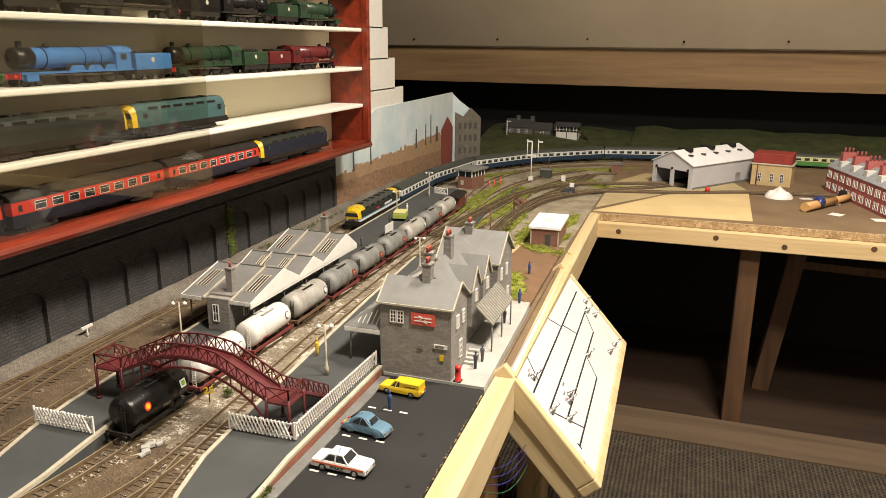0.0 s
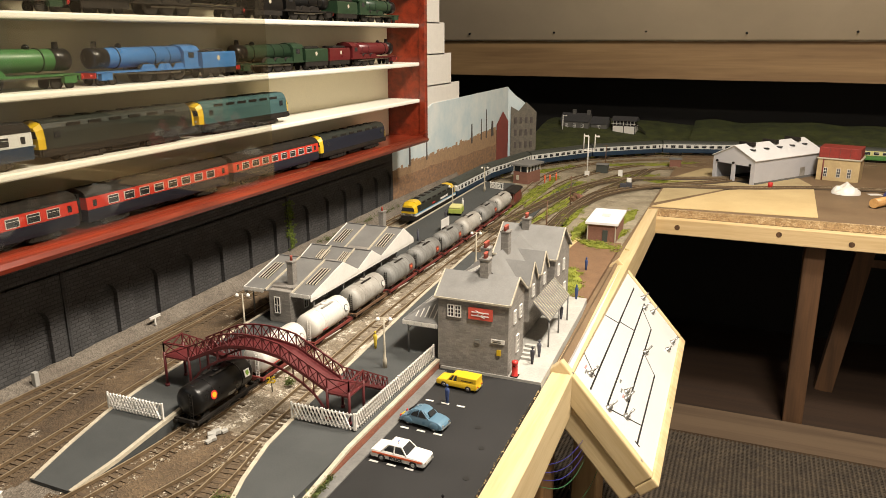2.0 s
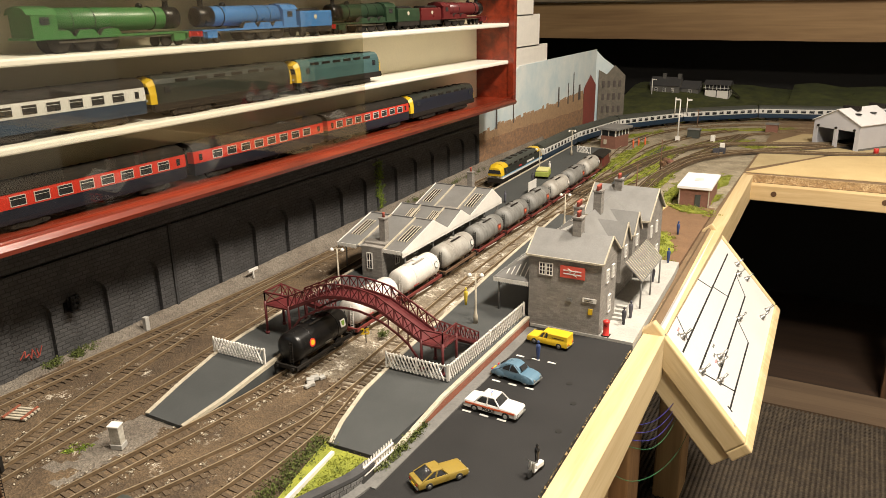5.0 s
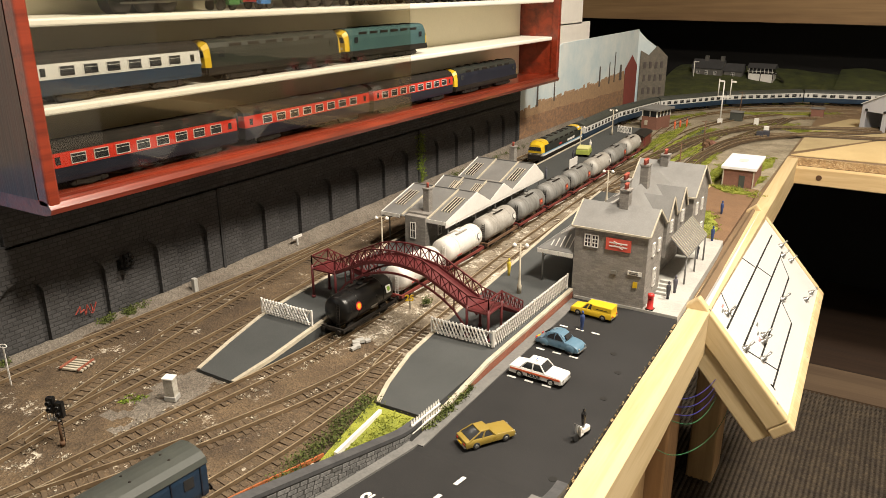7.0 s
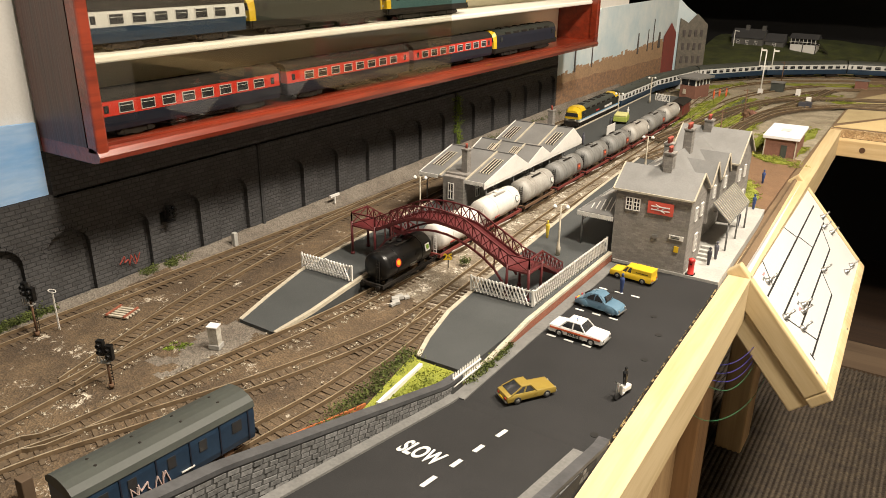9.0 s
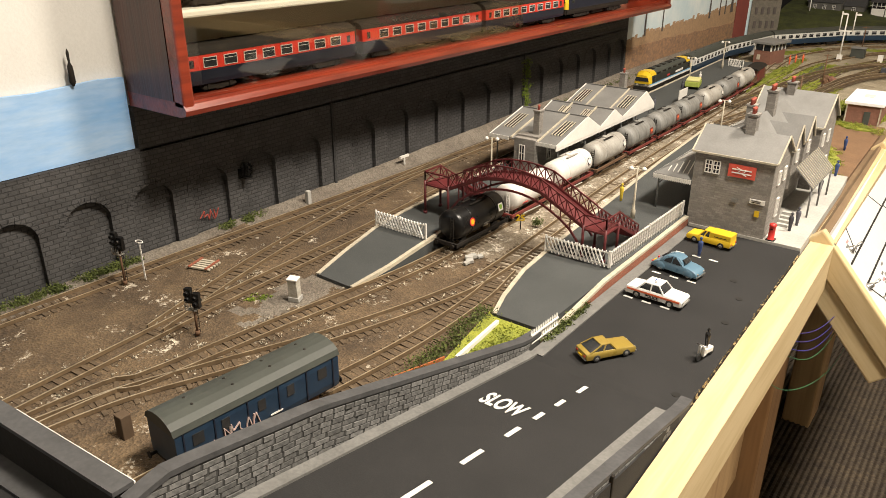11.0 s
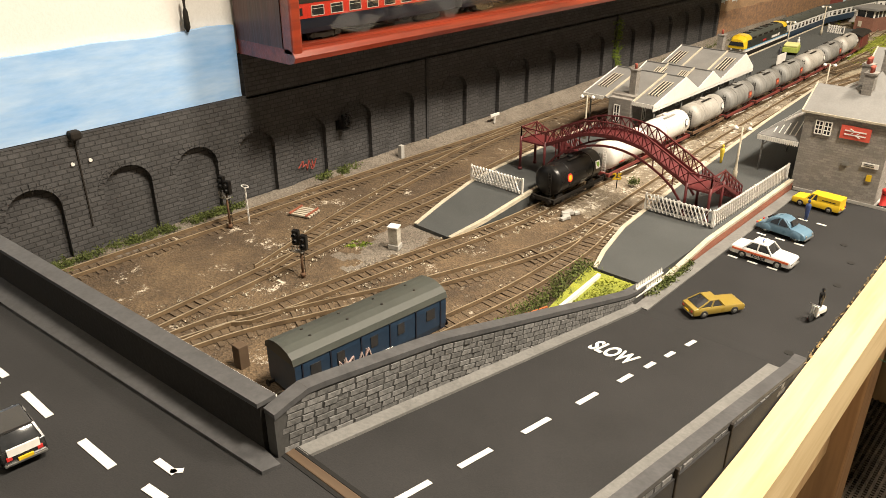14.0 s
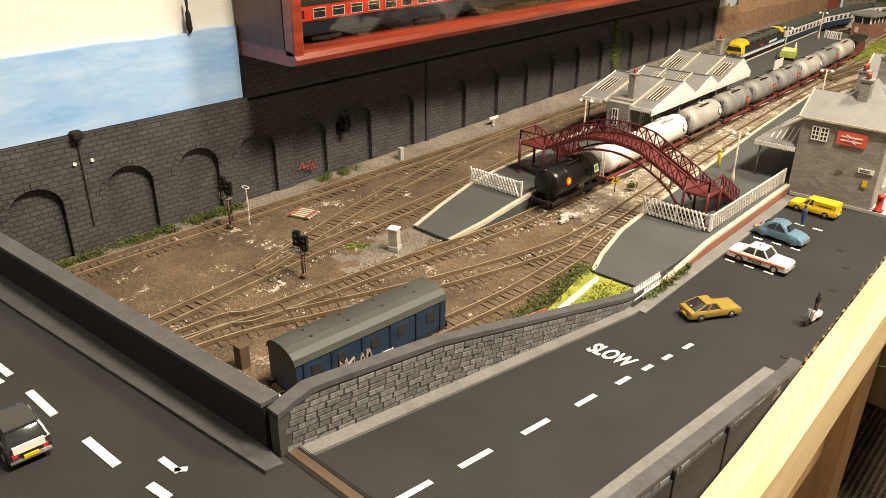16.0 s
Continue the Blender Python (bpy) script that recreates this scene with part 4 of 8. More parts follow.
M_tankgrey = surf("grimy_grey_tank", (0.46, 0.45, 0.42), (0.20, 0.18, 0.155), scale=26, rough=0.5, spread=0.2)
M_tankdark = surf("very_grimy_tank", (0.24, 0.24, 0.23), (0.10, 0.096, 0.088), scale=34, rough=0.5, spread=0.3, stretch=(1, 2.2, 0.5))
M_wagonred = surf("red_brown_chassis", (0.2, 0.035, 0.028), (0.12, 0.03, 0.024), scale=80, rough=0.6)
M_rust = surf("rusty_chassis", (0.16, 0.085, 0.045), (0.1, 0.055, 0.03), scale=80, rough=0.8)
M_railblue = surf("rail_blue", (0.014, 0.036, 0.07), (0.010, 0.026, 0.052), scale=50, rough=0.5, spread=0.15)
M_railgrey = surf("pale_grey_band", (0.6, 0.6, 0.58), scale=50, rough=0.5, spread=0.08)
M_roofgrey = surf("dark_roof_grey", (0.05, 0.056, 0.048), (0.036, 0.04, 0.035), scale=30, rough=0.6, spread=0.15)
M_locogrey = surf("dark_loco_grey", (0.024, 0.028, 0.023), (0.017, 0.02, 0.017), scale=40, rough=0.45, spread=0.15)
M_stripe = surf("light_blue_stripe", (0.16, 0.4, 0.66), scale=60, rough=0.45, spread=0.05)
M_coachgreen = surf("green_coach", (0.08, 0.24, 0.06), scale=50, rough=0.5)
M_coachcream = surf("cream_coach_band", (0.62, 0.6, 0.25), scale=50, rough=0.5, spread=0.08)
M_coachred = surf("mail_red", (0.52, 0.035, 0.02), scale=50, rough=0.4, spread=0.1)
M_coachdark = surf("dark_blue_lower", (0.012, 0.016, 0.03), scale=50, rough=0.4)
M_teal = surf("weathered_teal", (0.05, 0.115, 0.115), (0.035, 0.075, 0.085), scale=30, rough=0.5)
M_lightgreen = surf("engine_green", (0.045, 0.15, 0.045), scale=50, rough=0.35, spread=0.1)
M_darkgreen = surf("dark_engine_green", (0.022, 0.05, 0.026), scale=50, rough=0.35)
M_blueengine = surf("garter_blue", (0.05, 0.17, 0.42), scale=50, rough=0.3, spread=0.1)
M_engmaroon = surf("crimson_engine", (0.11, 0.014, 0.016), scale=50, rough=0.3, spread=0.1)
M_brass = surf("tarnished_switch", (0.45, 0.42, 0.38), scale=80, rough=0.35, metal=0.8)
M_figure = surf("painted_figure", (0.08, 0.08, 0.1), scale=200, rough=0.6, per_object=0.5)
M_figblue = surf("blue_overall", (0.04, 0.07, 0.2), scale=200, rough=0.7)
M_figyellow = surf("yellow_vest", (0.7, 0.52, 0.05), scale=200, rough=0.7)
M_bush = surf("bush_green", (0.11, 0.135, 0.028), (0.05, 0.066, 0.015), scale=120, rough=0.95, spread=0.4)
M_vine = surf("ivy_green", (0.2, 0.27, 0.025), (0.1, 0.15, 0.015), scale=200, rough=0.9, spread=0.4)
M_shedgrey = surf("pale_grey_shed", (0.5, 0.5, 0.53), (0.44, 0.44, 0.47), scale=12, rough=0.6, spread=0.06)
M_shedwhite = surf("white_shed_roof", (0.74, 0.74, 0.76), scale=12, rough=0.6, spread=0.06)
M_sandstone = surf("buff_sandstone", (0.5, 0.38, 0.2), (0.42, 0.31, 0.16), scale=60, rough=0.85, spread=0.15)
M_terrace = surf("pinkish_brick", (0.42, 0.12, 0.11), (0.34, 0.09, 0.085), scale=90, rough=0.85, spread=0.15)
M_hutbrick = surf("brown_hut_brick", (0.22, 0.1, 0.07), (0.17, 0.08, 0.055), scale=120, rough=0.85)
M_gold = surf("gold_car_paint", (0.27, 0.19, 0.035), scale=60, rough=0.3, coat=0.4, spread=0.08)
M_carblue = surf("slate_blue_car_paint", (0.10, 0.19, 0.27), scale=60, rough=0.3, coat=0.4, spread=0.08)
M_carwhite = surf("white_car_paint", (0.72, 0.71, 0.69), scale=60, rough=0.3, coat=0.4, spread=0.05)
M_carblack = surf("black_car_paint", (0.013, 0.013, 0.014), scale=60, rough=0.25, coat=0.4)
M_tyre = surf("black_rubber", (0.015, 0.015, 0.015), scale=100, rough=0.8)
M_orange = surf("orange_band", (0.7, 0.14, 0.05), scale=60, rough=0.5, spread=0.05)
M_logogreen = surf("green_badge", (0.25, 0.45, 0.06), scale=60, rough=0.5)
M_badgered = surf("faded_red_badge", (0.24, 0.05, 0.035), (0.13, 0.04, 0.03), scale=150, rough=0.6)
M_wire_g = surf("green_wire", (0.03, 0.16, 0.06), scale=60, rough=0.5)
M_wire_b = surf("blue_wire", (0.03, 0.03, 0.25), scale=60, rough=0.5)


def roof_slab(bm, a, b, c, d, t=0.0015):
    """A thin sloping sheet between four corners, thickened downwards."""
    extrude(bm, [a, b, c, d], (0, 0, -t))


def window(parent, m, w, h, bars=(2, 2), frame_mat=None, name="window"):
    """A framed window in the local xz plane, facing -y."""
    bm = bmesh.new()
    box(bm, -w / 2, -0.0004, 0, w / 2, 0.0006, h)
    ob = part(name, bm, M_glassdark, parent)
    ob.matrix_basis = m
    bm = bmesh.new()
    t = 0.0009
    for x0, z0, x1, z1 in ((-w / 2 - t, -t, w / 2 + t, 0), (-w / 2 - t, h, w / 2 + t, h + t), (-w / 2 - t, 0, -w / 2, h), (w / 2, 0, w / 2 + t, h)):
        box(bm, x0, -0.0012, z0, x1, 0.0004, z1)
    for i in range(1, bars[0]):
        x = -w / 2 + w * i / bars[0]
        box(bm, x - t / 2, -0.0010, 0, x + t / 2, 0.0002, h)
    for i in range(1, bars[1]):
        z = h * i / bars[1]
        box(bm, -w / 2, -0.0009, z - t / 2, w / 2, 0.0001, z + t / 2)
    part("window_frame", bm, frame_mat or M_white, ob)
    return ob


def chimney(parent, x, y, z, h, pots=2, w=0.010, d=0.012):
    bm = bmesh.new()
    box(bm, x - w / 2, y - d / 2, z, x + w / 2, y + d / 2, z + h)
    box(bm, x - w / 2 - 0.001, y - d / 2 - 0.001, z + h, x + w / 2 + 0.001, y + d / 2 + 0.001, z + h + 0.002)
    ob = part("chimney", bm, M_stationstone, parent)
    for i in range(pots):
        bm = bmesh.new()
        yy = y + (i - (pots - 1) / 2) * 0.0052
        lathe(bm, [(0.0019, z + h + 0.002), (0.0016, z + h + 0.007), (0.0021, z + h + 0.0085)], 10, (x, yy, 0))
        part("chimney_pot", bm, M_pot, ob)


def valance(bm, a, b, z, h=0.0045, tooth=0.0022):
    """Saw-edged board under a canopy from a to b."""
    a, b = Vector(a), Vector(b)
    n = max(2, int((b - a).length / tooth))
    d = (b - a) / n
    s = Vector((d.y, -d.x)).normalized() * 0.0008
    for i in range(n):
        p, q = a + d * i, a + d * (i + 0.82)
        extrude(bm, [(p.x, p.y, z), (q.x, q.y, z), (q.x, q.y, z - h), ((p.x + q.x) / 2, (p.y + q.y) / 2, z - h - 0.0012), (p.x, p.y, z - h)], (s.x, s.y, 0))


def gable_block(parent, x0, x1, y0, y1, z0, eave, ridge, along, over=0.003, wall_mat=None, roof_mat=None, trim=True):
    """Walls with a pitched roof; along: the axis of the ridge."""
    wall_mat, roof_mat = wall_mat or M_stationstone, roof_mat or M_slate
    bm = bmesh.new()
    if along == "x":
        ym = (y0 + y1) / 2
        extrude(bm, [(x0, y0, z0), (x0, y1, z0), (x0, y1, eave), (x0, ym, ridge - 0.002), (x0, y0, eave)], (x1 - x0, 0, 0))
    else:
        xm = (x0 + x1) / 2
        extrude(bm, [(x0, y0, z0), (x1, y0, z0), (x1, y0, eave), (xm, y0, ridge - 0.002), (x0, y0, eave)], (0, y1 - y0, 0))
    part("wall", bm, wall_mat, parent)
    for s in (0, 1):
        bm = bmesh.new()
        if along == "x":
            ya = (y0 - over, y1 + over)[s]
            ze = eave - over * (ridge - eave) / ((y1 - y0) / 2)
            roof_slab(bm, (x0 - over, ya, ze), (x1 + over, ya, ze), (x1 + over, ym, ridge), (x0 - over, ym, ridge))
        else:
            xa = (x0 - over, x1 + over)[s]
            ze = eave - over * (ridge - eave) / ((x1 - x0) / 2)
            roof_slab(bm, (xa, y0 - over, ze), (xa, y1 + over, ze), (xm, y1 + over, ridge), (xm, y0 - over, ridge))
        part("roof", bm, roof_mat, parent)
    if trim:
        bm = bmesh.new()
        w = 0.0022
        if along == "x":
            for x in (x0 - over, x1 + over):
                for ya in (y0 - over, y1 + over):
                    beam(bm, (x, ya, ze - 0.0003), (x, ym, ridge - 0.0003), 0.0014, w)
            beam(bm, (x0 - over, y0 - over, ze - 0.0008), (x1 + over, y0 - over, ze - 0.0008), 0.0014, w)
        else:
            for y in (y0 - over, y1 + over):
                for xa in (x0 - over, x1 + over):
                    beam(bm, (xa, y, ze - 0.0003), (xm, y, ridge - 0.0003), 0.0014, w)
        part("bargeboard", bm, M_edging, parent, "pale bargeboards")


# ---- main station building ----
stn = thing("station_building", pose(0, 0, 0.0105), "two-storey grey stone station building with slate roofs", "station")
Z = 0.0
gable_block(stn, 0.431, 0.517, 0.354, 0.415, Z, 0.0888, 0.1102, "x")
gable_block(stn, 0.431, 0.502, 0.4155, 0.56, Z, 0.078, 0.112, "y", over=0.002, trim=False)
gable_block(stn, 0.4315, 0.517, 0.5605, 0.645, Z, 0.085, 0.118, "x")
gable_block(stn, 0.470, 0.512, 0.452, 0.487, 0.03, 0.080, 0.104, "x", over=0.002)
gable_block(stn, 0.470, 0.512, 0.505, 0.540, 0.03, 0.080, 0.104, "x", over=0.002)
for x, y, z, h, pots in ((0.4785, 0.3845, 0.100, 0.027, 2), (0.4635, 0.430, 0.098, 0.029, 3), (0.469, 0.49, 0.104, 0.030, 3), (0.4645, 0.60, 0.100, 0.026, 2)):
    chimney(stn, x, y, z, h, pots)
for x, z, w, h in ((0.4475, 0.0645, 0.006, 0.013), (0.4563, 0.0645, 0.006, 0.013)):
    window(stn, pose(x, 0.3535, z), w, h, (2, 3))
side = pose(0, 0, 0, 0, 0, 90)
for y, z, w, h in ((0.376, 0.058, 0.007, 0.014), (0.398, 0.058, 0.007, 0.014), (0.388, 0.018, 0.008, 0.02), (0.58, 0.055, 0.007, 0.015), (0.61, 0.055, 0.007, 0.015), (0.59, 0.012, 0.008, 0.02), (0.62, 0.012, 0.008, 0.02)):
    window(stn, pose(0.5175, y, z) @ side, w, h, (2, 3))
for y in (0.469, 0.522):
    window(stn, pose(0.5125, y, 0.06) @ side, 0.007, 0.014, (2, 3))
sign = part("logo_sign", boxed(0.4695, 0.3518, 0.0645, 0.4985, 0.3533, 0.0785), M_signred, stn, "red sign with a white arrow mark")
bm = bmesh.new()
for zc in (0.0695, 0.0735):
    box(bm, 0.4735, 0.3511, zc - 0.0006, 0.4945, 0.3517, zc + 0.0006)
for p, q in (((0.4785, 0.0757), (0.4835, 0.0735)), ((0.4835, 0.0735), (0.4790, 0.0695)), ((0.4895, 0.0673), (0.4845, 0.0695)), ((0.4845, 0.0695), (0.4890, 0.0735))):
    beam(bm, (p[0], 0.3514, p[1]), (q[0], 0.3514, q[1]), 0.0006, 0.0013, up=(0, 1, 0))
part("arrow_mark", bm, M_white, sign)
plate = part("name_board", boxed(0.497, 0.3522, 0.0385, 0.513, 0.3534, 0.0435), M_white, stn, "small white sign with dark lines")
bm = bmesh.new()
for z in (0.0402, 0.0420):
    box(bm, 0.499, 0.3518, z - 0.0003, 0.509, 0.3521, z + 0.0003)
part("sign_bar", bm, M_blackpaint, plate)
part("notice", boxed(0.504, 0.3524, 0.024, 0.509, 0.3534, 0.031), M_yellow, stn, "small yellow notice")
part("vent_box", boxed(0.478, 0.352, 0.036, 0.484, 0.3537, 0.040), M_slate, stn)
# lean-to with slatted roof on the forecourt side
bm = bmesh.new()
roof_slab(bm, (0.5175, 0.452, 0.058), (0.5175, 0.556, 0.058), (0.540, 0.556, 0.036), (0.540, 0.452, 0.036))
porch = part("porch_roof", bm, M_slate, stn, "slatted grey porch roof")
bm = bmesh.new()
for i in range(15):
    y = 0.4535 + 0.0072 * i
    beam(bm, (0.5178, y, 0.0588), (0.540, y, 0.0368), 0.0011, 0.001)
part("roof_ribs", bm, M_edging, porch)
for y in (0.454, 0.505, 0.554):
    bm = bmesh.new()
    rod(bm, (0.5385, y, 0), (0.5385, y, 0.0365), 0.0011)
    part("porch_post", bm, M_slate, stn)
for i in range(4):
    part("step", boxed(0.5172, 0.405 + 0.006 * i, 0, 0.530, 0.4108 + 0.006 * i, 0.003 + 0.003 * i), M_pavelight, stn)
# platform canopy
canopy = thing("platform_canopy", pose(0, 0, PZ), "grey glazed platform canopy with a white saw-edged valance", "canopy")
bm = bmesh.new()
roof_slab(bm, (0.385, 0.355, 0.043), (0.385, 0.64, 0.043), (0.4303, 0.64, 0.070), (0.4303, 0.392, 0.070))
extrude(bm, [(0.385, 0.355, 0.0432), (0.4303, 0.355, 0.0432), (0.4303, 0.392, 0.0702)], (0, 0, -0.0015))
part("canopy_roof", bm, M_slate, canopy)
for k in range(3):
    for i in range(5):
        y = 0.37 + 0.1 * k + 0.008 * i
        bm = bmesh.new()
        beam(bm, (0.396, y + 0.03, 0.0502), (0.424, y + 0.03, 0.0668), 0.0011, 0.001)
        part("glazing_bar", bm, M_white, canopy)
bm = bmesh.new()
valance(bm, (0.385, 0.64), (0.385, 0.355), 0.0425)
valance(bm, (0.385, 0.355), (0.4303, 0.355), 0.0425)
for i in range(5):
    x = 0.400 + 0.0058 * i
    beam(bm, (x, 0.360, 0.0470), (x + 0.001, 0.360 + (x - 0.388) * 0.55, 0.0470 + (x - 0.388) * 0.40), 0.0010, 0.001)
part("valance", bm, M_white, canopy, "white saw-edged valance")
for y in (0.36, 0.45, 0.54, 0.63):
    bm = bmesh.new()
    rod(bm, (0.390, y, 0), (0.390, y, 0.043), 0.0011)
    beam(bm, (0.390, y, 0.03), (0.402, y, 0.043), 0.0012)
    part("column", bm, M_slate, canopy)

# ---- island platform building ----
isl = thing("island_building", pose(0, 0, PZ), "grey stone island platform building with sawtooth glazed roofs", "station")
IY0, IY1 = 0.392, 0.70
part("wall", boxed(0.1735, IY0, 0, 0.207, IY1, 0.047), M_stationstone, isl)
window(isl, pose(0.188, 0.3823, 0.014), 0.007, 0.021, (2, 2))
for i in range(6):
    y = 0.42 + 0.05 * i
    window(isl, pose(0.2075, y, 0.012) @ side, 0.008, 0.022, (2, 2))
part("end_pier", soft_box(0.1745, 0.3828, 0, 0.2075, 0.3925, 0.0445, r=0.0006), M_stationstone, isl)
BAYS = [(0.386, 0.472, 0.514, 0.0635), (0.5145, 0.558, 0.588, 0.0575), (0.5885, 0.670, 0.706, 0.0655)]
XW, XE = 0.133, 0.237
ZE = 0.0415
for ya, ym, yb, zr in BAYS:
    for yy in (ya, yb):
        bm = bmesh.new()
        roof_slab(bm, (XW, yy, ZE), (XE, yy, ZE), (XE, ym, zr), (XW, ym, zr), 0.0012)
        roof = part("roof", bm, M_slate, isl)
        if yy > ym:
            continue
        up = lambda x, f: Vector((x, yy + (ym - yy) * f, ZE + (zr - ZE) * f + 0.0008))
        for k in (0.13, 0.86) if zr > 0.06 else (0.30, 0.66):
            x0 = XW + (XE - XW) * k - 0.006
            bm = bmesh.new()
            extrude(bm, [up(x0 - 0.001, 0.30), up(x0 + 0.0146, 0.30), up(x0 + 0.0146, 0.74), up(x0 - 0.001, 0.74)], (0, 0, 0.0004))
            light = part("skylight", bm, M_glassdark, roof)
            for j in range(4 if zr > 0.06 else 5):
                bm = bmesh.new()
                x = x0 + 0.0045 * j if zr > 0.06 else x0 + 0.0034 * j
                beam(bm, up(x, 0.28), up(x, 0.76), 0.0012, 0.0018)
                part("glazing_bar", bm, M_edging, light)
        for x in (0.1675, 0.2085):
            bm = bmesh.new()
            beam(bm, up(x, 0.0), up(x, 1.0), 0.0022, 0.0022)
            part("flashing", bm, M_edging, roof, "pale flashing strip up the slope")
    for x in (XE, XW):
        bm = bmesh.new()
        d = 0.0012 if x == XE else -0.0012
        extrude(bm, [(x, ya, ZE + 0.0006), (x, ym, zr + 0.0012), (x, yb, ZE + 0.0006), (x, yb, ZE - 0.0035), (x, ya, ZE - 0.0035)], (d, 0, 0))
        part("gable_fascia", bm, M_white, isl, "white boarded gable fascia")
    bm = bmesh.new()
    beam(bm, (XW, ym, zr + 0.0008), (XE, ym, zr + 0.0008), 0.0018, 0.0012)
    part("ridge_cap", bm, M_slate, isl)
bm = bmesh.new()
for a, b, z in (((XE, 0.386), (XE, 0.708), 0.039), ((XW, 0.386), (XW, 0.708), 0.039), ((XW, 0.3855), (0.165, 0.3855), 0.043), ((0.207, 0.3855), (XE, 0.3855), 0.043)):
    bm = bmesh.new()
    valance(bm, a, b, z)
    part("valance", bm, M_white, isl, "white saw-edged valance")
for y in (0.40, 0.478, 0.54, 0.596, 0.65, 0.70):
    for x in (XE - 0.004, XW + 0.004):
        bm = bmesh.new()
        rod(bm, (x, y, 0), (x, y, 0.043), 0.0010)
        beam(bm, (x, y, 0.032), (x + (0.010 if x < 0.18 else -0.010), y, 0.044), 0.0012)
        part("column", bm, M_slate, isl)
chimney(isl, 0.196, 0.408, 0.044, 0.034, 1, 0.009, 0.010)
chimney(isl, 0.186, 0.695, 0.050, 0.034, 1, 0.009, 0.010)

# ---- footbridge ----
fb = thing("footbridge", pose(0, 0, PZ), "maroon lattice footbridge with arched span and stairs", "footbridge")
BY0, BY1 = 0.176, 0.205
nodes = [(0.219, 0.038), (0.262, 0.061), (0.338, 0.061), (0.388, 0.033)]
xs = [0.219 + 0.169 * i / 16 for i in range(17)]


def deck_z(x):
    if x < 0.265:
        return 0.036 + (x - 0.219) / 0.046 * 0.022
    if x > 0.335:
        return 0.058 - (x - 0.335) / 0.053 * 0.027
    return 0.058 + 0.004 * math.sin(math.pi * (x - 0.265) / 0.07)


bm = bmesh.new()
extrude(bm, [(x, BY0, deck_z(x)) for x in xs] + [(x, BY0, deck_z(x) - 0.0016) for x in reversed(xs)], (0, BY1 - BY0, 0))
part("deck", bm, M_maroon, fb)
for y in (BY0, BY1):
    bm = bmesh.new()
    for a, b in zip(xs, xs[1:]):
        beam(bm, (a, y, deck_z(a) + 0.015), (b, y, deck_z(b) + 0.015), 0.0014)
        beam(bm, (a, y, deck_z(a) + 0.001), (b, y, deck_z(b) + 0.001), 0.0016, 0.003)
        beam(bm, (a, y, deck_z(a)), (b, y, deck_z(b) + 0.015), 0.0009)
        beam(bm, (b, y, deck_z(b)), (a, y, deck_z(a) + 0.015), 0.0009)
        beam(bm, (a, y, deck_z(a)), (a, y, deck_z(a) + 0.0155), 0.001)
    part("lattice_side", bm, M_maroon, fb)
    bm = bmesh.new()
    arc = [(0.221 + 0.163 * i / 14, 0.012 + 0.040 * math.sin(math.pi * i / 14) ** 0.7) for i in range(15)]
    for p, q in zip(arc, arc[1:]):
        beam(bm, (p[0], y, p[1]), (q[0], y, q[1]), 0.0014, 0.0022)
    for i in (1, 2, 3, 11, 12, 13):
        beam(bm, (arc[i][0], y, arc[i][1]), (arc[i][0], y, deck_z(arc[i][0])), 0.001)
    part("arch_rib", bm, M_maroon, fb)


def stair_tower(x0, x1, y0, y1, zt, stair_to, sgn):
    t = []
    for x in (x0, x1):
        for y in (y0, y1):
            bm = bmesh.new()
            rod(bm, (x, y, 0), (x, y, zt + 0.004), 0.0015, n=8)
            rod(bm, (x, y, 0), (x, y, 0.003), 0.0024, n=8)
            part("post", bm, M_maroon, fb)
    part("landing", boxed(x0 - 0.001, y0 - 0.001, zt - 0.0018, x1 + 0.001, y1 + 0.001, zt), M_maroon, fb)
    for (ax, ay), (bx, by) in (((x0, y0), (x1, y0)), ((x0, y0), (x0, y1)) if sgn < 0 else ((x1, y0), (x1, y1))):
        bm = bmesh.new()
        beam(bm, (ax, ay, zt + 0.0145), (bx, by, zt + 0.0145), 0.0013)
        beam(bm, (ax, ay, zt + 0.001), (bx, by, zt + 0.0145), 0.0009)
        beam(bm, (bx, by, zt + 0.001), (ax, ay, zt + 0.0145), 0.0009)
        for px, py in ((ax, ay), (bx, by)):
            beam(bm, (px, py, zt), (px, py, zt + 0.0155), 0.0012)
        part("landing_rail", bm, M_maroon, fb)
    n = 11
    for i in range(n):
        f = (i + 0.5) / n
        part("step", boxed(x0, y1 + (stair_to - y1) * f - 0.002, zt * (1 - f) - 0.0008, x1, y1 + (stair_to - y1) * f + 0.002, zt * (1 - f)), M_maroon, fb)
    for x in (x0, x1):
        bm = bmesh.new()
        beam(bm, (x, y1, zt), (x, stair_to, 0.002), 0.0012, 0.003)
        part("stringer", bm, M_maroon, fb)
    for x in (x0, x1):
        bm = bmesh.new()
        beam(bm, (x, y1, zt + 0.0145), (x, stair_to, 0.0145), 0.0013)
        m = 5
        for i in range(m):
            a, b = i / m, (i + 1) / m
            pa, pb = (x, y1 + (stair_to - y1) * a, zt * (1 - a)), (x, y1 + (stair_to - y1) * b, zt * (1 - b))
            lat = bmesh.new()
            beam(lat, pa, (pb[0], pb[1], pb[2] + 0.0145), 0.0009)
            beam(lat, pb, (pa[0], pa[1], pa[2] + 0.0145), 0.0009)
            part("lattice_bar", lat, M_maroon, fb)
            post = bmesh.new()
            beam(post, pb, (pb[0], pb[1], pb[2] + 0.015), 0.001)
            part("baluster", post, M_maroon, fb)
        part("stair_rail", bm, M_maroon, fb)


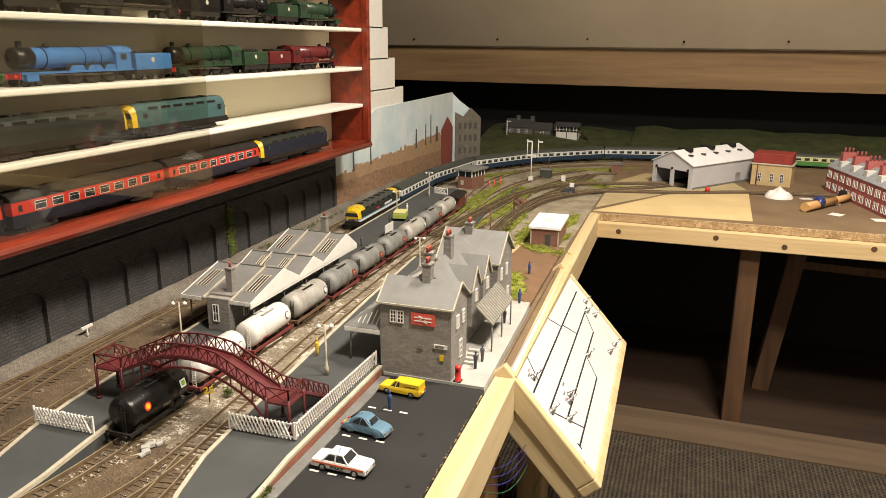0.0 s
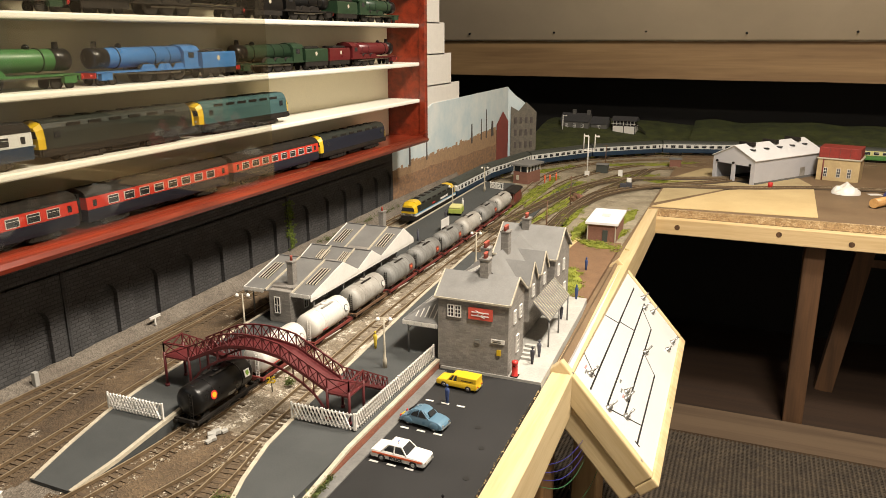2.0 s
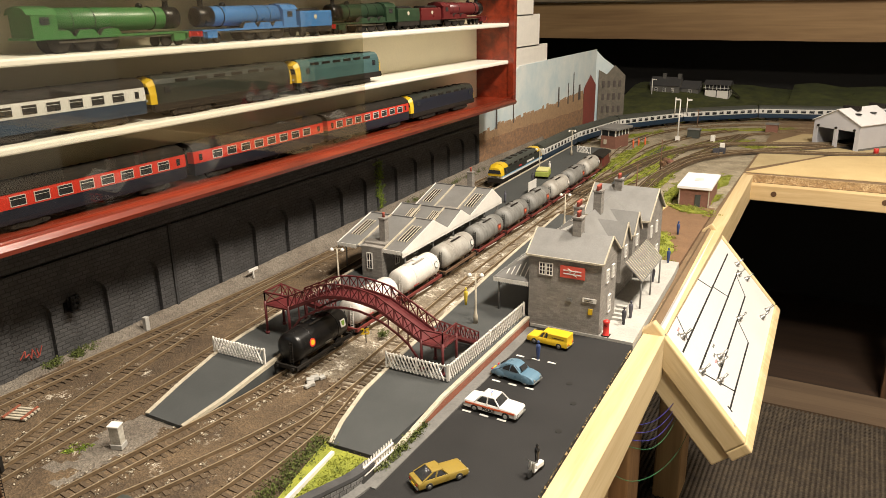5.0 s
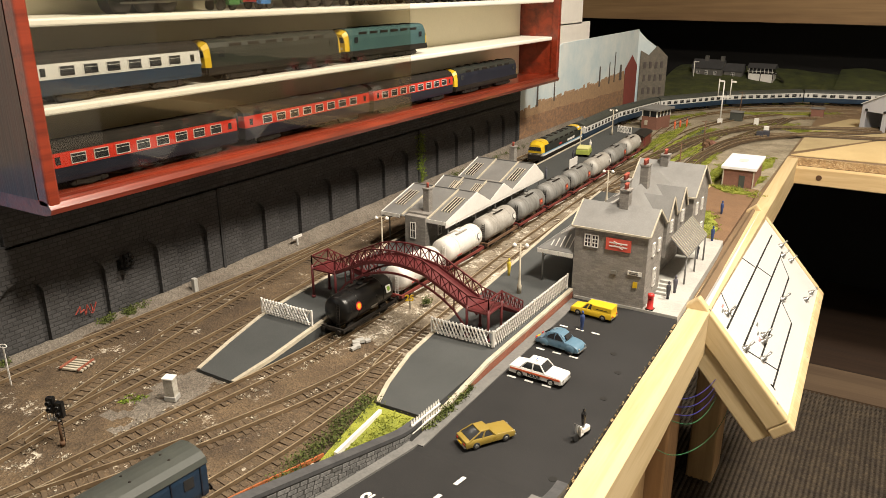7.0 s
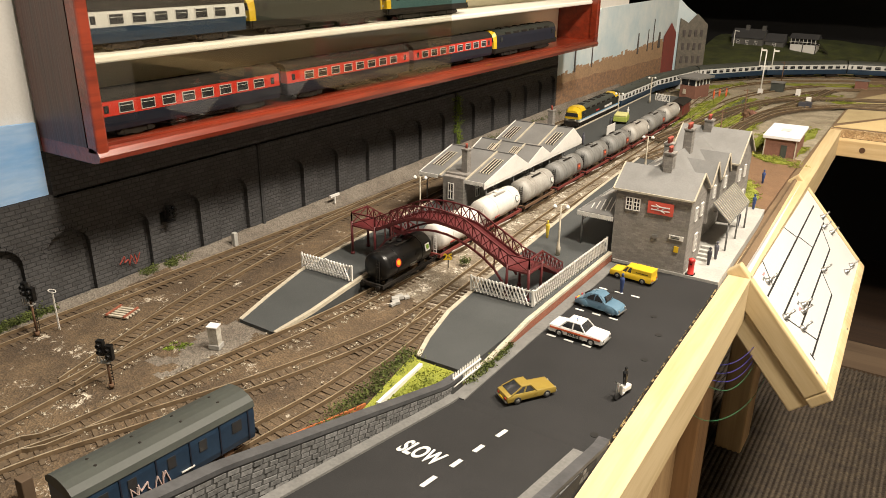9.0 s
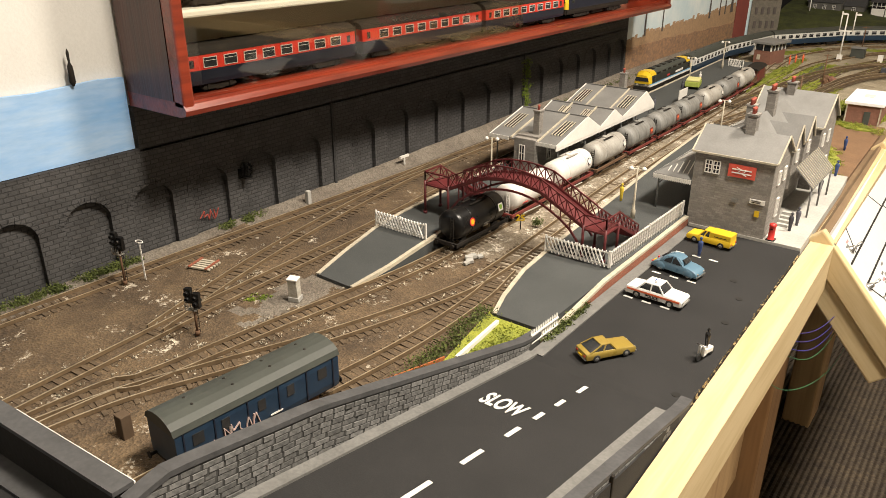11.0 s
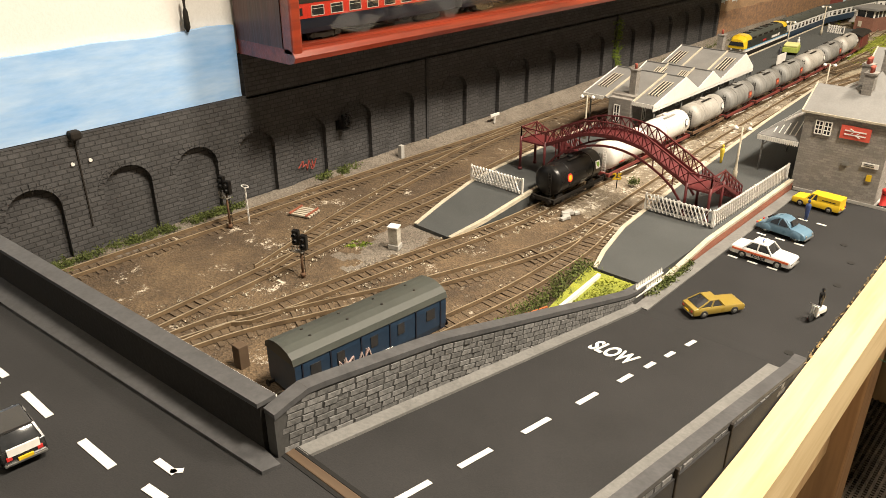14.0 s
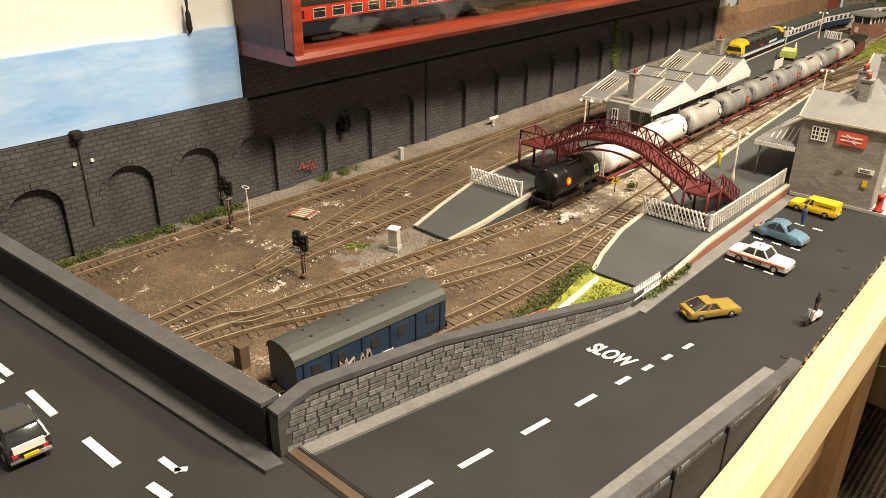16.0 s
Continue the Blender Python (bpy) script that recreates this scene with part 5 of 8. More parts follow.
stair_tower(0.185, 0.218, BY0, BY1, 0.036, 0.262, -1)
stair_tower(0.3875, 0.412, BY0, BY1, 0.031, 0.258, 1)


# ---- fences ----
def lattice_fence(a, b, z, h, label, name="lattice_fence", pitch=0.0042):
    a, b = Vector(a), Vector(b)
    L = (b - a).length
    ang = math.degrees(math.atan2(b.y - a.y, b.x - a.x))
    t = thing(name, pose(a.x, a.y, z, 0, 0, ang), label, "fence", "white fences")
    bm = bmesh.new()
    beam(bm, (0, 0, h * 0.15), (L, 0, h * 0.15), 0.0008, 0.0014)
    part("rail", bm, M_white, t)
    bm = bmesh.new()
    beam(bm, (0, 0, h * 0.95), (L, 0, h * 0.95), 0.0008, 0.0014)
    part("rail", bm, M_white, t)
    n = int(L / pitch)
    bm = bmesh.new()
    beam(bm, (0, 0.0004, 0), (pitch * 1.9, 0.0004, h * 1.04), 0.0005, 0.0019, up=(0, 1, 0))
    da = mesh_of("slat", bm, M_white)
    bm = bmesh.new()
    beam(bm, (pitch * 1.9, -0.0004, 0), (0, -0.0004, h * 1.04), 0.0005, 0.0019, up=(0, 1, 0))
    db = mesh_of("slat", bm, M_white)
    for i in range(n - 1):
        again("slat", da, t, pose(pitch * i, 0, 0))
        again("slat", db, t, pose(pitch * i, 0, 0))
    for x in (0, L / 2, L):
        part("post", boxed(x - 0.0008, -0.0009, 0, x + 0.0008, 0.0009, h * 1.08), M_white, t)


lattice_fence((0.351, 0.167), (0.4215, 0.168), PZ, 0.0165, "white lattice fence across the main platform")
lattice_fence((0.4225, 0.169), (0.4255, 0.353), PZ, 0.0165, "white lattice fence along the car park edge")
lattice_fence((0.1645, 0.1135), (0.2345, 0.1145), PZ, 0.0165, "white lattice fence across the island platform")
lattice_fence((0.150, 1.36), (0.186, 1.35), PZ, 0.016, "white lattice fence at the far end of the island")
pf = thing("picket_fence", pose(0.4315, 0.006, 0.0075, 0, 0, 88), "short leaning white picket fence by the road", "fence", "white fences")
for z in (0.004, 0.011):
    part("rail", boxed(0, -0.0006, z, 0.042, 0.0006, z + 0.0012), M_white, pf)
bm = bmesh.new()
extrude(bm, [(0, 0.0006, 0), (0.0022, 0.0006, 0), (0.0022, 0.0006, 0.0145), (0.0011, 0.0006, 0.0165), (0, 0.0006, 0.0145)], (0, 0.0006, 0))
d = mesh_of("pale", bm, M_white)
for i in range(12):
    again("pale", d, pf, pose(0.0036 * i, 0, 0.0))


# ---- platform lamps ----
def platform_lamp(x, y, z, h, label, ang=0):
    t = thing("platform_lamp", pose(x, y, z, 0, 0, ang), label, "lamp", "platform lamps")
    bm = bmesh.new()
    lathe(bm, [(0.0026, 0), (0.0026, 0.010), (0.0018, 0.012), (0.0012, 0.02), (0.0009, h)], 10)
    part("post", bm, M_edging, t)
    bm = bmesh.new()
    beam(bm, (-0.007, 0, h), (0.007, 0, h), 0.0008)
    part("arm", bm, M_edging, t)
    for s in (-1, 1):
        bm = bmesh.new()
        lathe(bm, [(0.0006, h + 0.001), (0.0028, h - 0.001), (0.0026, h - 0.003), (0.0008, h - 0.0038)], 10, (s * 0.007, 0, 0))
        part("lantern", bm, M_white, t)
    return t


for x, y, h in ((0.384, 0.308, 0.061), (0.1755, 0.327, 0.056), (0.158, 1.085, 0.056), (0.15, 1.316, 0.06), (0.345, 0.72, 0.058)):
    platform_lamp(x, y, PZ, h, "cream platform lamp with twin heads", 20)

# ---- rolling stock ----
RAILTOP = 0.0061


def ride(track, y_front, length, lift=0.0, front=-1, s_shift=0.0):
    """The pose of a vehicle on a track: its end at y_front, the rest further along the path."""
    path = SP[track]
    i0 = min(range(len(path)), key=lambda i: abs(path[i].y - y_front) + (10 if path[i].y > 2.0 else 0))
    s0 = i0 * 0.008 + s_shift + (y_front - path[i0].y)

    def at(s):
        f = max(0, min(len(path) - 1.001, s / 0.008))
        i = int(f)
        return path[i].lerp(path[i + 1], f - i)

    a, b = at(s0 + 0.18 * length), at(s0 + 0.82 * length)
    c, d = (a + b) / 2, b - a
    return pose(c.x, c.y, RAILTOP + lift, 0, 0, math.degrees(math.atan2(-d.x, d.y)))


def shell(bm, prof, y0, y1, soft=False):
    """A hull of constant section (half profile, mirrored) along y."""
    ring = [(x, z) for x, z in prof] + [(-x, z) for x, z in reversed(prof) if abs(x) > 1e-6]
    a, b = extrude(bm, [(x, y0, z) for x, z in ring], (0, y1 - y0, 0))
    return ring
    if soft:
        for f in bm.faces:
            f.normal_update()
            f.smooth = abs(f.normal.y) < 0.5 and abs(f.normal.z) > 0.05 and f.calc_center_median().z > prof[0][1] + 0.0002


def wheelset(parent, y, r=0.0063, mat=None, gauge=0.0082):
    for s in (-1, 1):
        bm = bmesh.new()
        lathe(bm, [(r * 1.08, s * (gauge - 0.0005)), (r, s * gauge), (r, s * (gauge + 0.0016)), (r * 0.75, s * (gauge + 0.002))], 16, (0, y, r - 0.0001), "x")
        part("wheel", bm, mat or M_blackdirty, parent)


def bogie(parent, y, half=0.0165, mat=None, n=2, width=0.0135):
    bm = bmesh.new()
    for s in (-1, 1):
        x = s * width
        extrude(bm, [(x, y - half - 0.004, 0.0045), (x, y - half, 0.0025), (x, y - 0.006, 0.0025), (x, y - 0.004, 0.0015), (x, y + 0.004, 0.0015), (x, y + 0.006, 0.0025), (x, y + half, 0.0025), (x, y + half + 0.004, 0.0045), (x, y + half, 0.0085), (x, y - half, 0.0085)], (s * 0.0012, 0, 0))
        for k in range(n):
            yy = y - half * 0.8 + 1.6 * half * k / (n - 1)
            box(bm, min(x, x + s * 0.002), yy - 0.002, 0.003, max(x, x + s * 0.002), yy + 0.002, 0.0075)
    box(bm, -width, y - 0.004, 0.004, width, y + 0.004, 0.009)
    ob = part("bogie", bm, mat or M_blackdirty, parent)
    for k in range(n):
        wheelset(ob, y - half * 0.8 + 1.6 * half * k / (n - 1))


COACH_L = 0.258


def coach(m, lower, upper, roofm, label, L=COACH_L, group="coaches of the passenger train", win=None, name="passenger_coach", pitch=0.0245):
    t = thing(name, m, label, "coach", group)
    h = L / 2
    bm = bmesh.new()
    shell(bm, [(0.0165, 0.0085), (0.0175, 0.013), (0.0178, 0.0225)], -h, h)
    part("lower_body", bm, lower, t)
    bm = bmesh.new()
    shell(bm, [(0.0178, 0.0226), (0.0176, 0.030), (0.0170, 0.0365)], -h, h)
    part("upper_body", bm, upper, t)
    bm = bmesh.new()
    shell(bm, [(0.0174, 0.0366), (0.0160, 0.0405), (0.0125, 0.0435), (0.0070, 0.0455), (0.0, 0.0462)], -h - 0.0003, h + 0.0003, soft=True)
    part("roof", bm, roofm, t)
    bm = bmesh.new()
    for i in range(9):
        ball(bm, (0.0045 * (1 if i % 2 else -1), -h + L * (i + 0.5) / 9, 0.0460), 0.0016, 6, (1, 1.3, 0.45))
    part("roof_vents", bm, roofm, t)
    bm = bmesh.new()
    box(bm, 0, -0.0074, 0, 0.0006, 0.0074, 0.0086)
    pane = mesh_of("window", bm, M_glassdark)
    bm = bmesh.new()
    for y0, y1, z0, z1 in ((-0.0080, 0.0080, -0.0006, 0), (-0.0080, 0.0080, 0.0086, 0.0092), (-0.0080, -0.0074, 0, 0.0086), (0.0074, 0.0080, 0, 0.0086), (-0.0074, 0.0074, 0.0058, 0.0062)):
        box(bm, 0, y0, z0, 0.0009, y1, z1)
    fr = mesh_of("window_frame", bm, M_railgrey)
    n = int((L - 0.03) / pitch)
    for side in (1, -1):
        for i in range(n):
            y = (i - (n - 1) / 2) * pitch
            w = again("window", pane, t, pose(side * 0.0174, y, 0.0248, 0, 0, 0 if side > 0 else 180))
            again("window_frame", fr, w, Matrix.Identity(4))
    for y in (-h + 0.011, h - 0.011):
        for side in (1, -1):
            w = again("door_window", pane, t, pose(side * 0.0173, y, 0.0255) @ pose(0, 0, 0, 0, 0, 0 if side > 0 else 180) @ Matrix.Diagonal((1, 0.35, 0.85, 1)))
    for s in (-1, 1):
        part("gangway", boxed(-0.0075, min(s * h, s * (h + 0.0035)), 0.010, 0.0075, max(s * h, s * (h + 0.0035)), 0.0405), M_blackdirty, t)
    bm = bmesh.new()
    box(bm, -0.010, -0.03, 0.0035, 0.010, -0.012, 0.0085)
    box(bm, -0.012, 0.008, 0.004, 0.012, 0.03, 0.0085)
    for s in (-1, 1):
        beam(bm, (s * 0.011, -0.06, 0.0085), (s * 0.011, -0.035, 0.0045), 0.0012)
        beam(bm, (s * 0.011, 0.06, 0.0085), (s * 0.011, 0.035, 0.0045), 0.0012)
        beam(bm, (s * 0.011, -0.035, 0.0045), (s * 0.011, 0.035, 0.0045), 0.0012)
    part("underframe", bm, M_blackdirty, t)
    for s in (-1, 1):
        bogie(t, s * (h - 0.043))
    return t


def diesel(m, L, body, stripe_low, roofm, ends, label, group="", white_band=False, name="diesel_locomotive"):
    t = thing(name, m, label, "locomotive", group)
    h = L / 2
    nose = 0.012 if white_band else 0.007
    bm = bmesh.new()
    shell(bm, [(0.0168, 0.0085), (0.0175, 0.012), (0.0176, 0.0165)], -h + nose * 0.3, h - nose * 0.3)
    part("skirt", bm, stripe_low, t)
    if white_band:
        bm = bmesh.new()
        shell(bm, [(0.0176, 0.0166), (0.01775, 0.0205)], -h + nose * 0.4, h - nose * 0.4)
        part("white_band", bm, M_white, t)
        bm = bmesh.new()
        shell(bm, [(0.01775, 0.0206), (0.01775, 0.0225)], -h + nose * 0.4, h - nose * 0.4)
        part("blue_band", bm, M_stripe, t)
    z0 = 0.0226 if white_band else 0.0166
    bm = bmesh.new()
    shell(bm, [(0.0177, z0), (0.0174, 0.032), (0.0165, 0.0375)], -h + nose, h - nose)
    part("body_side", bm, body, t)
    bm = bmesh.new()
    shell(bm, [(0.0166, 0.0376), (0.0140, 0.0425), (0.0095, 0.0455), (0.0, 0.0468)], -h + nose + 0.022, h - nose - 0.022)
    part("roof", bm, roofm, t)
    for s in (-1, 1):
        a, b = s * (h - nose), s * h
        bm = bmesh.new()
        ring0 = [(0.0174, z0), (0.0172, 0.028), (0.0160, 0.0375), (0.0125, 0.0430), (0.0, 0.0462)]
        ring1 = [(0.0150, z0), (0.0148, 0.0265), (0.0128, 0.0345), (0.0095, 0.0385), (0.0, 0.0400)]
        full = lambda r, y: [bm.verts.new((x, y, z)) for x, z in r] + [bm.verts.new((-x, y, z)) for x, z in reversed(r) if x > 1e-6]
        q = full([(0.0167, 0.0376), (0.0141, 0.0426), (0.0096, 0.0456), (0.0, 0.0469)], s * (h - nose - 0.022))
        q2 = full([(0.0162, 0.0376), (0.0137, 0.0426), (0.0093, 0.0456), (0.0, 0.0466)], a)
        for i in range(len(q)):
            bm.faces.new((q[i], q[(i + 1) % len(q)], q2[(i + 1) % len(q)], q2[i]))
        bm.faces.new(q)
        bm.faces.new(q2)
        part("cab_roof", bm, ends if white_band else roofm, t)
        bm = bmesh.new()
        u, v = full(ring0, a), full(ring1, b)
        for i in range(len(u)):
            bm.faces.new((u[i], u[(i + 1) % len(u)], v[(i + 1) % len(u)], v[i]))
        bm.faces.new(u)
        bm.faces.new(v)
        cabp = part("cab_end", bm, ends, t, "yellow cab end")
        bm = bmesh.new()
        extrude(bm, [(-0.0146, b - s * 0.0004, 0.0278), (0.0146, b - s * 0.0004, 0.0278), (0.0122, b - s * 0.0010, 0.0352), (-0.0122, b - s * 0.0010, 0.0352)], (0, s * 0.0014, 0))
        part("windscreen", bm, M_glassdark, cabp)
        bm = bmesh.new()
        box(bm, -0.0155, min(b, b - s * 0.003), 0.009, 0.0155, max(b, b - s * 0.003), 0.0165)
        for x in (-0.0115, 0.0115):
            rod(bm, (x, b, 0.0105), (x, b + s * 0.005, 0.0105), 0.0012, n=8)
            rod(bm, (x, b + s * 0.005, 0.0105), (x, b + s * 0.0056, 0.0105), 0.0025, n=10)
        part("buffer_beam", bm, M_blackdirty, t)
        bm = bmesh.new()
        for x in (-0.009, 0.009):
            rod(bm, (x, b, 0.0205), (x, b + s * 0.0006, 0.0205), 0.0016, n=10)
        part("headlight", bm, M_white, t)
        bm = bmesh.new()
        box(bm, 0.01765, s * (h - 0.026), 0.027, 0.0181, s * (h - 0.018), 0.0345) if s < 0 else box(bm, 0.01765, s * (h - 0.026), 0.027, 0.0181, s * (h - 0.018), 0.0345)
        part("cab_window", bm, M_glassdark, t)
    bm = bmesh.new()
    for i in range(6):
        y = -h * 0.62 + h * 1.24 * i / 5
        box(bm, 0.0160, y - 0.009, 0.0378, 0.0168, y + 0.009, 0.0412)
        box(bm, -0.006, y - 0.006, 0.0462, 0.006, y + 0.006, 0.0474)
    lathe(bm, [(0.0055, 0.0464), (0.0055, 0.0475), (0.002, 0.0478)], 14, (0, h * 0.2, 0))
    part("grilles", bm, M_blackdirty, t)
    bm = bmesh.new()
    box(bm, -0.013, -0.022, 0.003, 0.013, 0.022, 0.0085)
    part("fuel_tank", bm, M_blackdirty, t)
    for s in (-1, 1):
        bogie(t, s * (h - 0.058), 0.026, n=3, width=0.014)
    return t


# passenger train with its locomotive
LOCO_L, FRONT = 0.248, 0.985
loco = diesel(ride("B", FRONT, LOCO_L), LOCO_L, M_locogrey, M_blackdirty, M_roofgrey, M_yellow, "dark grey diesel with yellow cab, white and blue bands", white_band=True)
for x0, x1, z0, z1, mt in ((0.02, 0.052, 0.0255, 0.0295, M_white), (0.056, 0.064, 0.0255, 0.0305, M_white), (-0.03, -0.014, 0.0262, 0.0292, M_red)):
    part("side_mark", boxed(0.01745, x0, z0, 0.0182, x1, z1), mt, loco)
s = LOCO_L + 0.010
for i in range(8):
    if i in (5, 6):
        coach(ride("B", FRONT, COACH_L, s_shift=s), M_coachgreen, M_coachcream, M_roofgrey, "green and cream coach with grey roof on the main line")
    else:
        coach(ride("B", FRONT, COACH_L, s_shift=s), M_railblue, M_railgrey, M_roofgrey, "blue and pale grey coach with dark roof on the main line")
    s += COACH_L + 0.0085


# ---- tank wagons ----
def tanker(y_front, body, frame, label, marks=()):
    L = 0.1065
    t = thing("tank_wagon", ride("C", y_front, L), label, "tank wagon", "tank wagons of the oil train")
    bm = bmesh.new()
    r, zc, h = 0.0168, 0.0270, 0.0445
    lathe(bm, [(0.001, -h - 0.0005), (r * 0.55, -h), (r * 0.85, -h + 0.0016), (r * 0.97, -h + 0.0042), (r, -h + 0.007), (r, h - 0.007), (r * 0.97, h - 0.0042), (r * 0.85, h - 0.0016), (r * 0.55, h), (0.001, h + 0.0005)], 28, (0, 0, zc), "y")
    barrel = part("tank", bm, body, t)
    for y in (-h * 0.5, h * 0.5):
        bm = bmesh.new()
        lathe(bm, [(r + 0.0003, y - 0.0007), (r + 0.0003, y + 0.0007)], 28, (0, 0, zc), "y")
        part("band", bm, body, barrel)
    bm = bmesh.new()
    lathe(bm, [(0.0035, zc + r - 0.001), (0.0035, zc + r + 0.0018), (0.0028, zc + r + 0.0024)], 14)
    part("manhole", bm, body, barrel)
    bm = bmesh.new()
    box(bm, -0.006, -0.014, zc + r + 0.0003, -0.0028, 0.014, zc + r + 0.0010)
    box(bm, 0.0042, -0.014, zc + r - 0.0004, 0.0072, 0.014, zc + r + 0.0004)
    part("walkway", bm, M_blackdirty if body is not M_tankwhite else M_tankgrey, t)
    for s in (-1, 1):
        bm = bmesh.new()
        for k in range(9):
            z = 0.011 + 0.003 * k
            y = s * (h + 0.0018)
            box(bm, 0.004, y - 0.0003, z, 0.008, y + 0.0003, z + 0.0006)
        for x in (0.004, 0.008):
            box(bm, x - 0.0003, s * (h + 0.0018) - 0.0003, 0.010, x + 0.0003, s * (h + 0.0018) + 0.0003, 0.038)
        part("ladder", bm, M_blackdirty if body is not M_tankwhite else M_white, t)
    bm = bmesh.new()
    for s in (-1, 1):
        box(bm, min(s * 0.0125, s * 0.0145), -0.049, 0.0070, max(s * 0.0125, s * 0.0145), 0.049, 0.0103)
        box(bm, -0.015, min(s * 0.049, s * 0.0465), 0.0068, 0.015, max(s * 0.049, s * 0.0465), 0.0108)
        box(bm, -0.010, s * 0.03 - 0.004, 0.0095, 0.010, s * 0.03 + 0.004, 0.0135)
    part("chassis", bm, frame, t)
    for s in (-1, 1):
        for x in (-0.0105, 0.0105):
            bm = bmesh.new()
            rod(bm, (x, s * 0.049, 0.0088), (x, s * 0.0525, 0.0088), 0.0011, n=8)
            rod(bm, (x, s * 0.0522, 0.0088), (x, s * 0.053, 0.0088), 0.0026, n=10)
            part("buffer", bm, M_blackdirty, t)
    for y in (-0.030, 0.030):
        wheelset(t, y)
        for s in (-1, 1):
            bm = bmesh.new()
            extrude(bm, [(s * 0.0122, y - 0.0042, 0.0075), (s * 0.0122, y + 0.0042, 0.0075), (s * 0.0122, y + 0.0018, 0.0035), (s * 0.0122, y - 0.0018, 0.0035)], (s * 0.0012, 0, 0))
            beam(bm, (s * 0.0130, y - 0.0085, 0.0068), (s * 0.0130, y + 0.0085, 0.0068), 0.0008, 0.0016)
            part("axle_guard", bm, M_blackdirty, t)
    bm = bmesh.new()
    beam(bm, (0.0146, -0.022, 0.0062), (0.0146, 0.018, 0.0045), 0.0006)
    part("brake_lever", bm, M_white if frame is M_wagonred else M_blackdirty, t)
    for kind, y, z, mt, mt2 in marks:
        ang = math.asin(max(-1, min(1, (z - zc) / r)))
        mm = pose(r * math.cos(ang) + 0.0002, y, z) @ Matrix.Rotation(-ang, 4, "Y")
        bm = bmesh.new()
        if kind == "disc":
            rod(bm, (0, 0, 0), (0.0004, 0, 0), 0.0046, n=20)
            ob = part("badge", bm, mt, barrel)
            bm = bmesh.new()
            rod(bm, (0.0004, 0, 0), (0.0007, 0, 0), 0.0030, n=12)
        elif kind == "oval":
            lathe(bm, [(0.0046, 0), (0.0046, 0.0004)], 20, (0, 0, 0), "x")
            ob = part("badge", bm, mt, barrel)
            bm = bmesh.new()
            lathe(bm, [(0.0038, 0.0003), (0.0038, 0.0007)], 20, (0, 0, 0), "x")
        elif kind == "square":
            box(bm, 0, -0.0042, -0.0042, 0.0005, 0.0042, 0.0042)
            ob = part("badge", bm, mt, barrel)
            bm = bmesh.new()
            extrude(bm, [(0.0004, -0.0025, 0.0028), (0.0004, 0.0025, 0.0028), (0.0004, 0.0022, -0.001), (0.0004, 0, -0.003), (0.0004, -0.0022, -0.001)], (0.0005, 0, 0))
        elif kind == "patch":
            box(bm, -0.0002, -0.0055, -0.0048, 0.0004, 0.0055, 0.0045)
            ob = part("badge", bm, mt, barrel)
            bm = bmesh.new()
            box(bm, 0.0004, -0.0030, -0.0012, 0.0007, 0.0036, 0.0020)
        else:
            box(bm, 0, -0.006, -0.001, 0.0004, 0.006, 0.001)
            ob = part("badge", bm, mt, barrel)
            bm = bmesh.new()
            box(bm, 0, -0.0045, -0.0035, 0.0004, 0.0045, -0.0022)
        ob.matrix_basis = mm
        part("badge_mark", bm, mt2, ob)
    return t


Y0 = 0.120
tanker(Y0, M_blackpaint, M_blackdirty, "gloss black oil tank wagon with coloured badges", (("disc", -0.024, 0.030, M_red, M_yellow), ("square", 0.030, 0.031, M_white, M_logogreen), ("bars", 0.005, 0.020, M_steel, M_steel)))
kinds = [(M_tankwhite, M_wagonred, "white oil tank wagon on red chassis"), (M_tankwhite, M_wagonred, "white oil tank wagon on red chassis"), (M_tankgrey, M_rust, "pale grimy tank wagon on rusty chassis"), (M_tankdark, M_wagonred, "dark weathered tank wagon on red chassis"), (M_tankdark, M_wagonred, "dark weathered tank wagon on red chassis"), (M_tankdark, M_wagonred, "dark weathered tank wagon on red chassis"), (M_tankgrey, M_wagonred, "grey weathered tank wagon on red chassis"), (M_tankdark, M_wagonred, "dark weathered tank wagon on red chassis"), (M_tankgrey, M_wagonred, "grey weathered tank wagon on red chassis")]
for i, (body, frame_m, label) in enumerate(kinds):
    if body is M_tankwhite:
        marks = (("oval", 0.030, 0.031, M_coachdark, M_white), ("bars", -0.022, 0.020, M_coachred, M_coachdark))
    elif body is M_tankgrey:
        marks = (("oval", 0.032, 0.031, M_coachdark, M_tankwhite),)
    else:
        marks = (("patch", 0.022, 0.029, M_badgered, M_orange),)
    tanker(Y0 + 0.1085 * (i + 1), body, frame_m, label, marks)


# brake van at the end of the oil train
def brake_van():
    t = thing("brake_van", ride("C", Y0 + 0.1085 * 10 + 0.005, 0.09), "small red-brown brake van behind the tank wagons", "brake van")
    part("body", boxed(-0.0155, -0.028, 0.0095, 0.0155, 0.028, 0.033), M_wagonred, t)
    bm = bmesh.new()
    shell(bm, [(0.0172, 0.033), (0.012, 0.0365), (0.0, 0.0385)], -0.044, 0.044, soft=True)
    part("roof", bm, M_blackdirty, t)
    bm = bmesh.new()
    box(bm, -0.0155, -0.043, 0.0070, 0.0155, 0.043, 0.0105)
    for s in (-1, 1):
        for x in (-0.0145, 0.0145):
            box(bm, x - 0.0006, s * 0.042 - 0.0006, 0.0105, x + 0.0006, s * 0.042 + 0.0006, 0.033)
        box(bm, -0.0145, s * 0.042 - 0.0005, 0.0105, 0.0145, s * 0.042 + 0.0005, 0.020)
    part("chassis", bm, M_rust, t)
    for y in (-0.026, 0.026):
        wheelset(t, y)


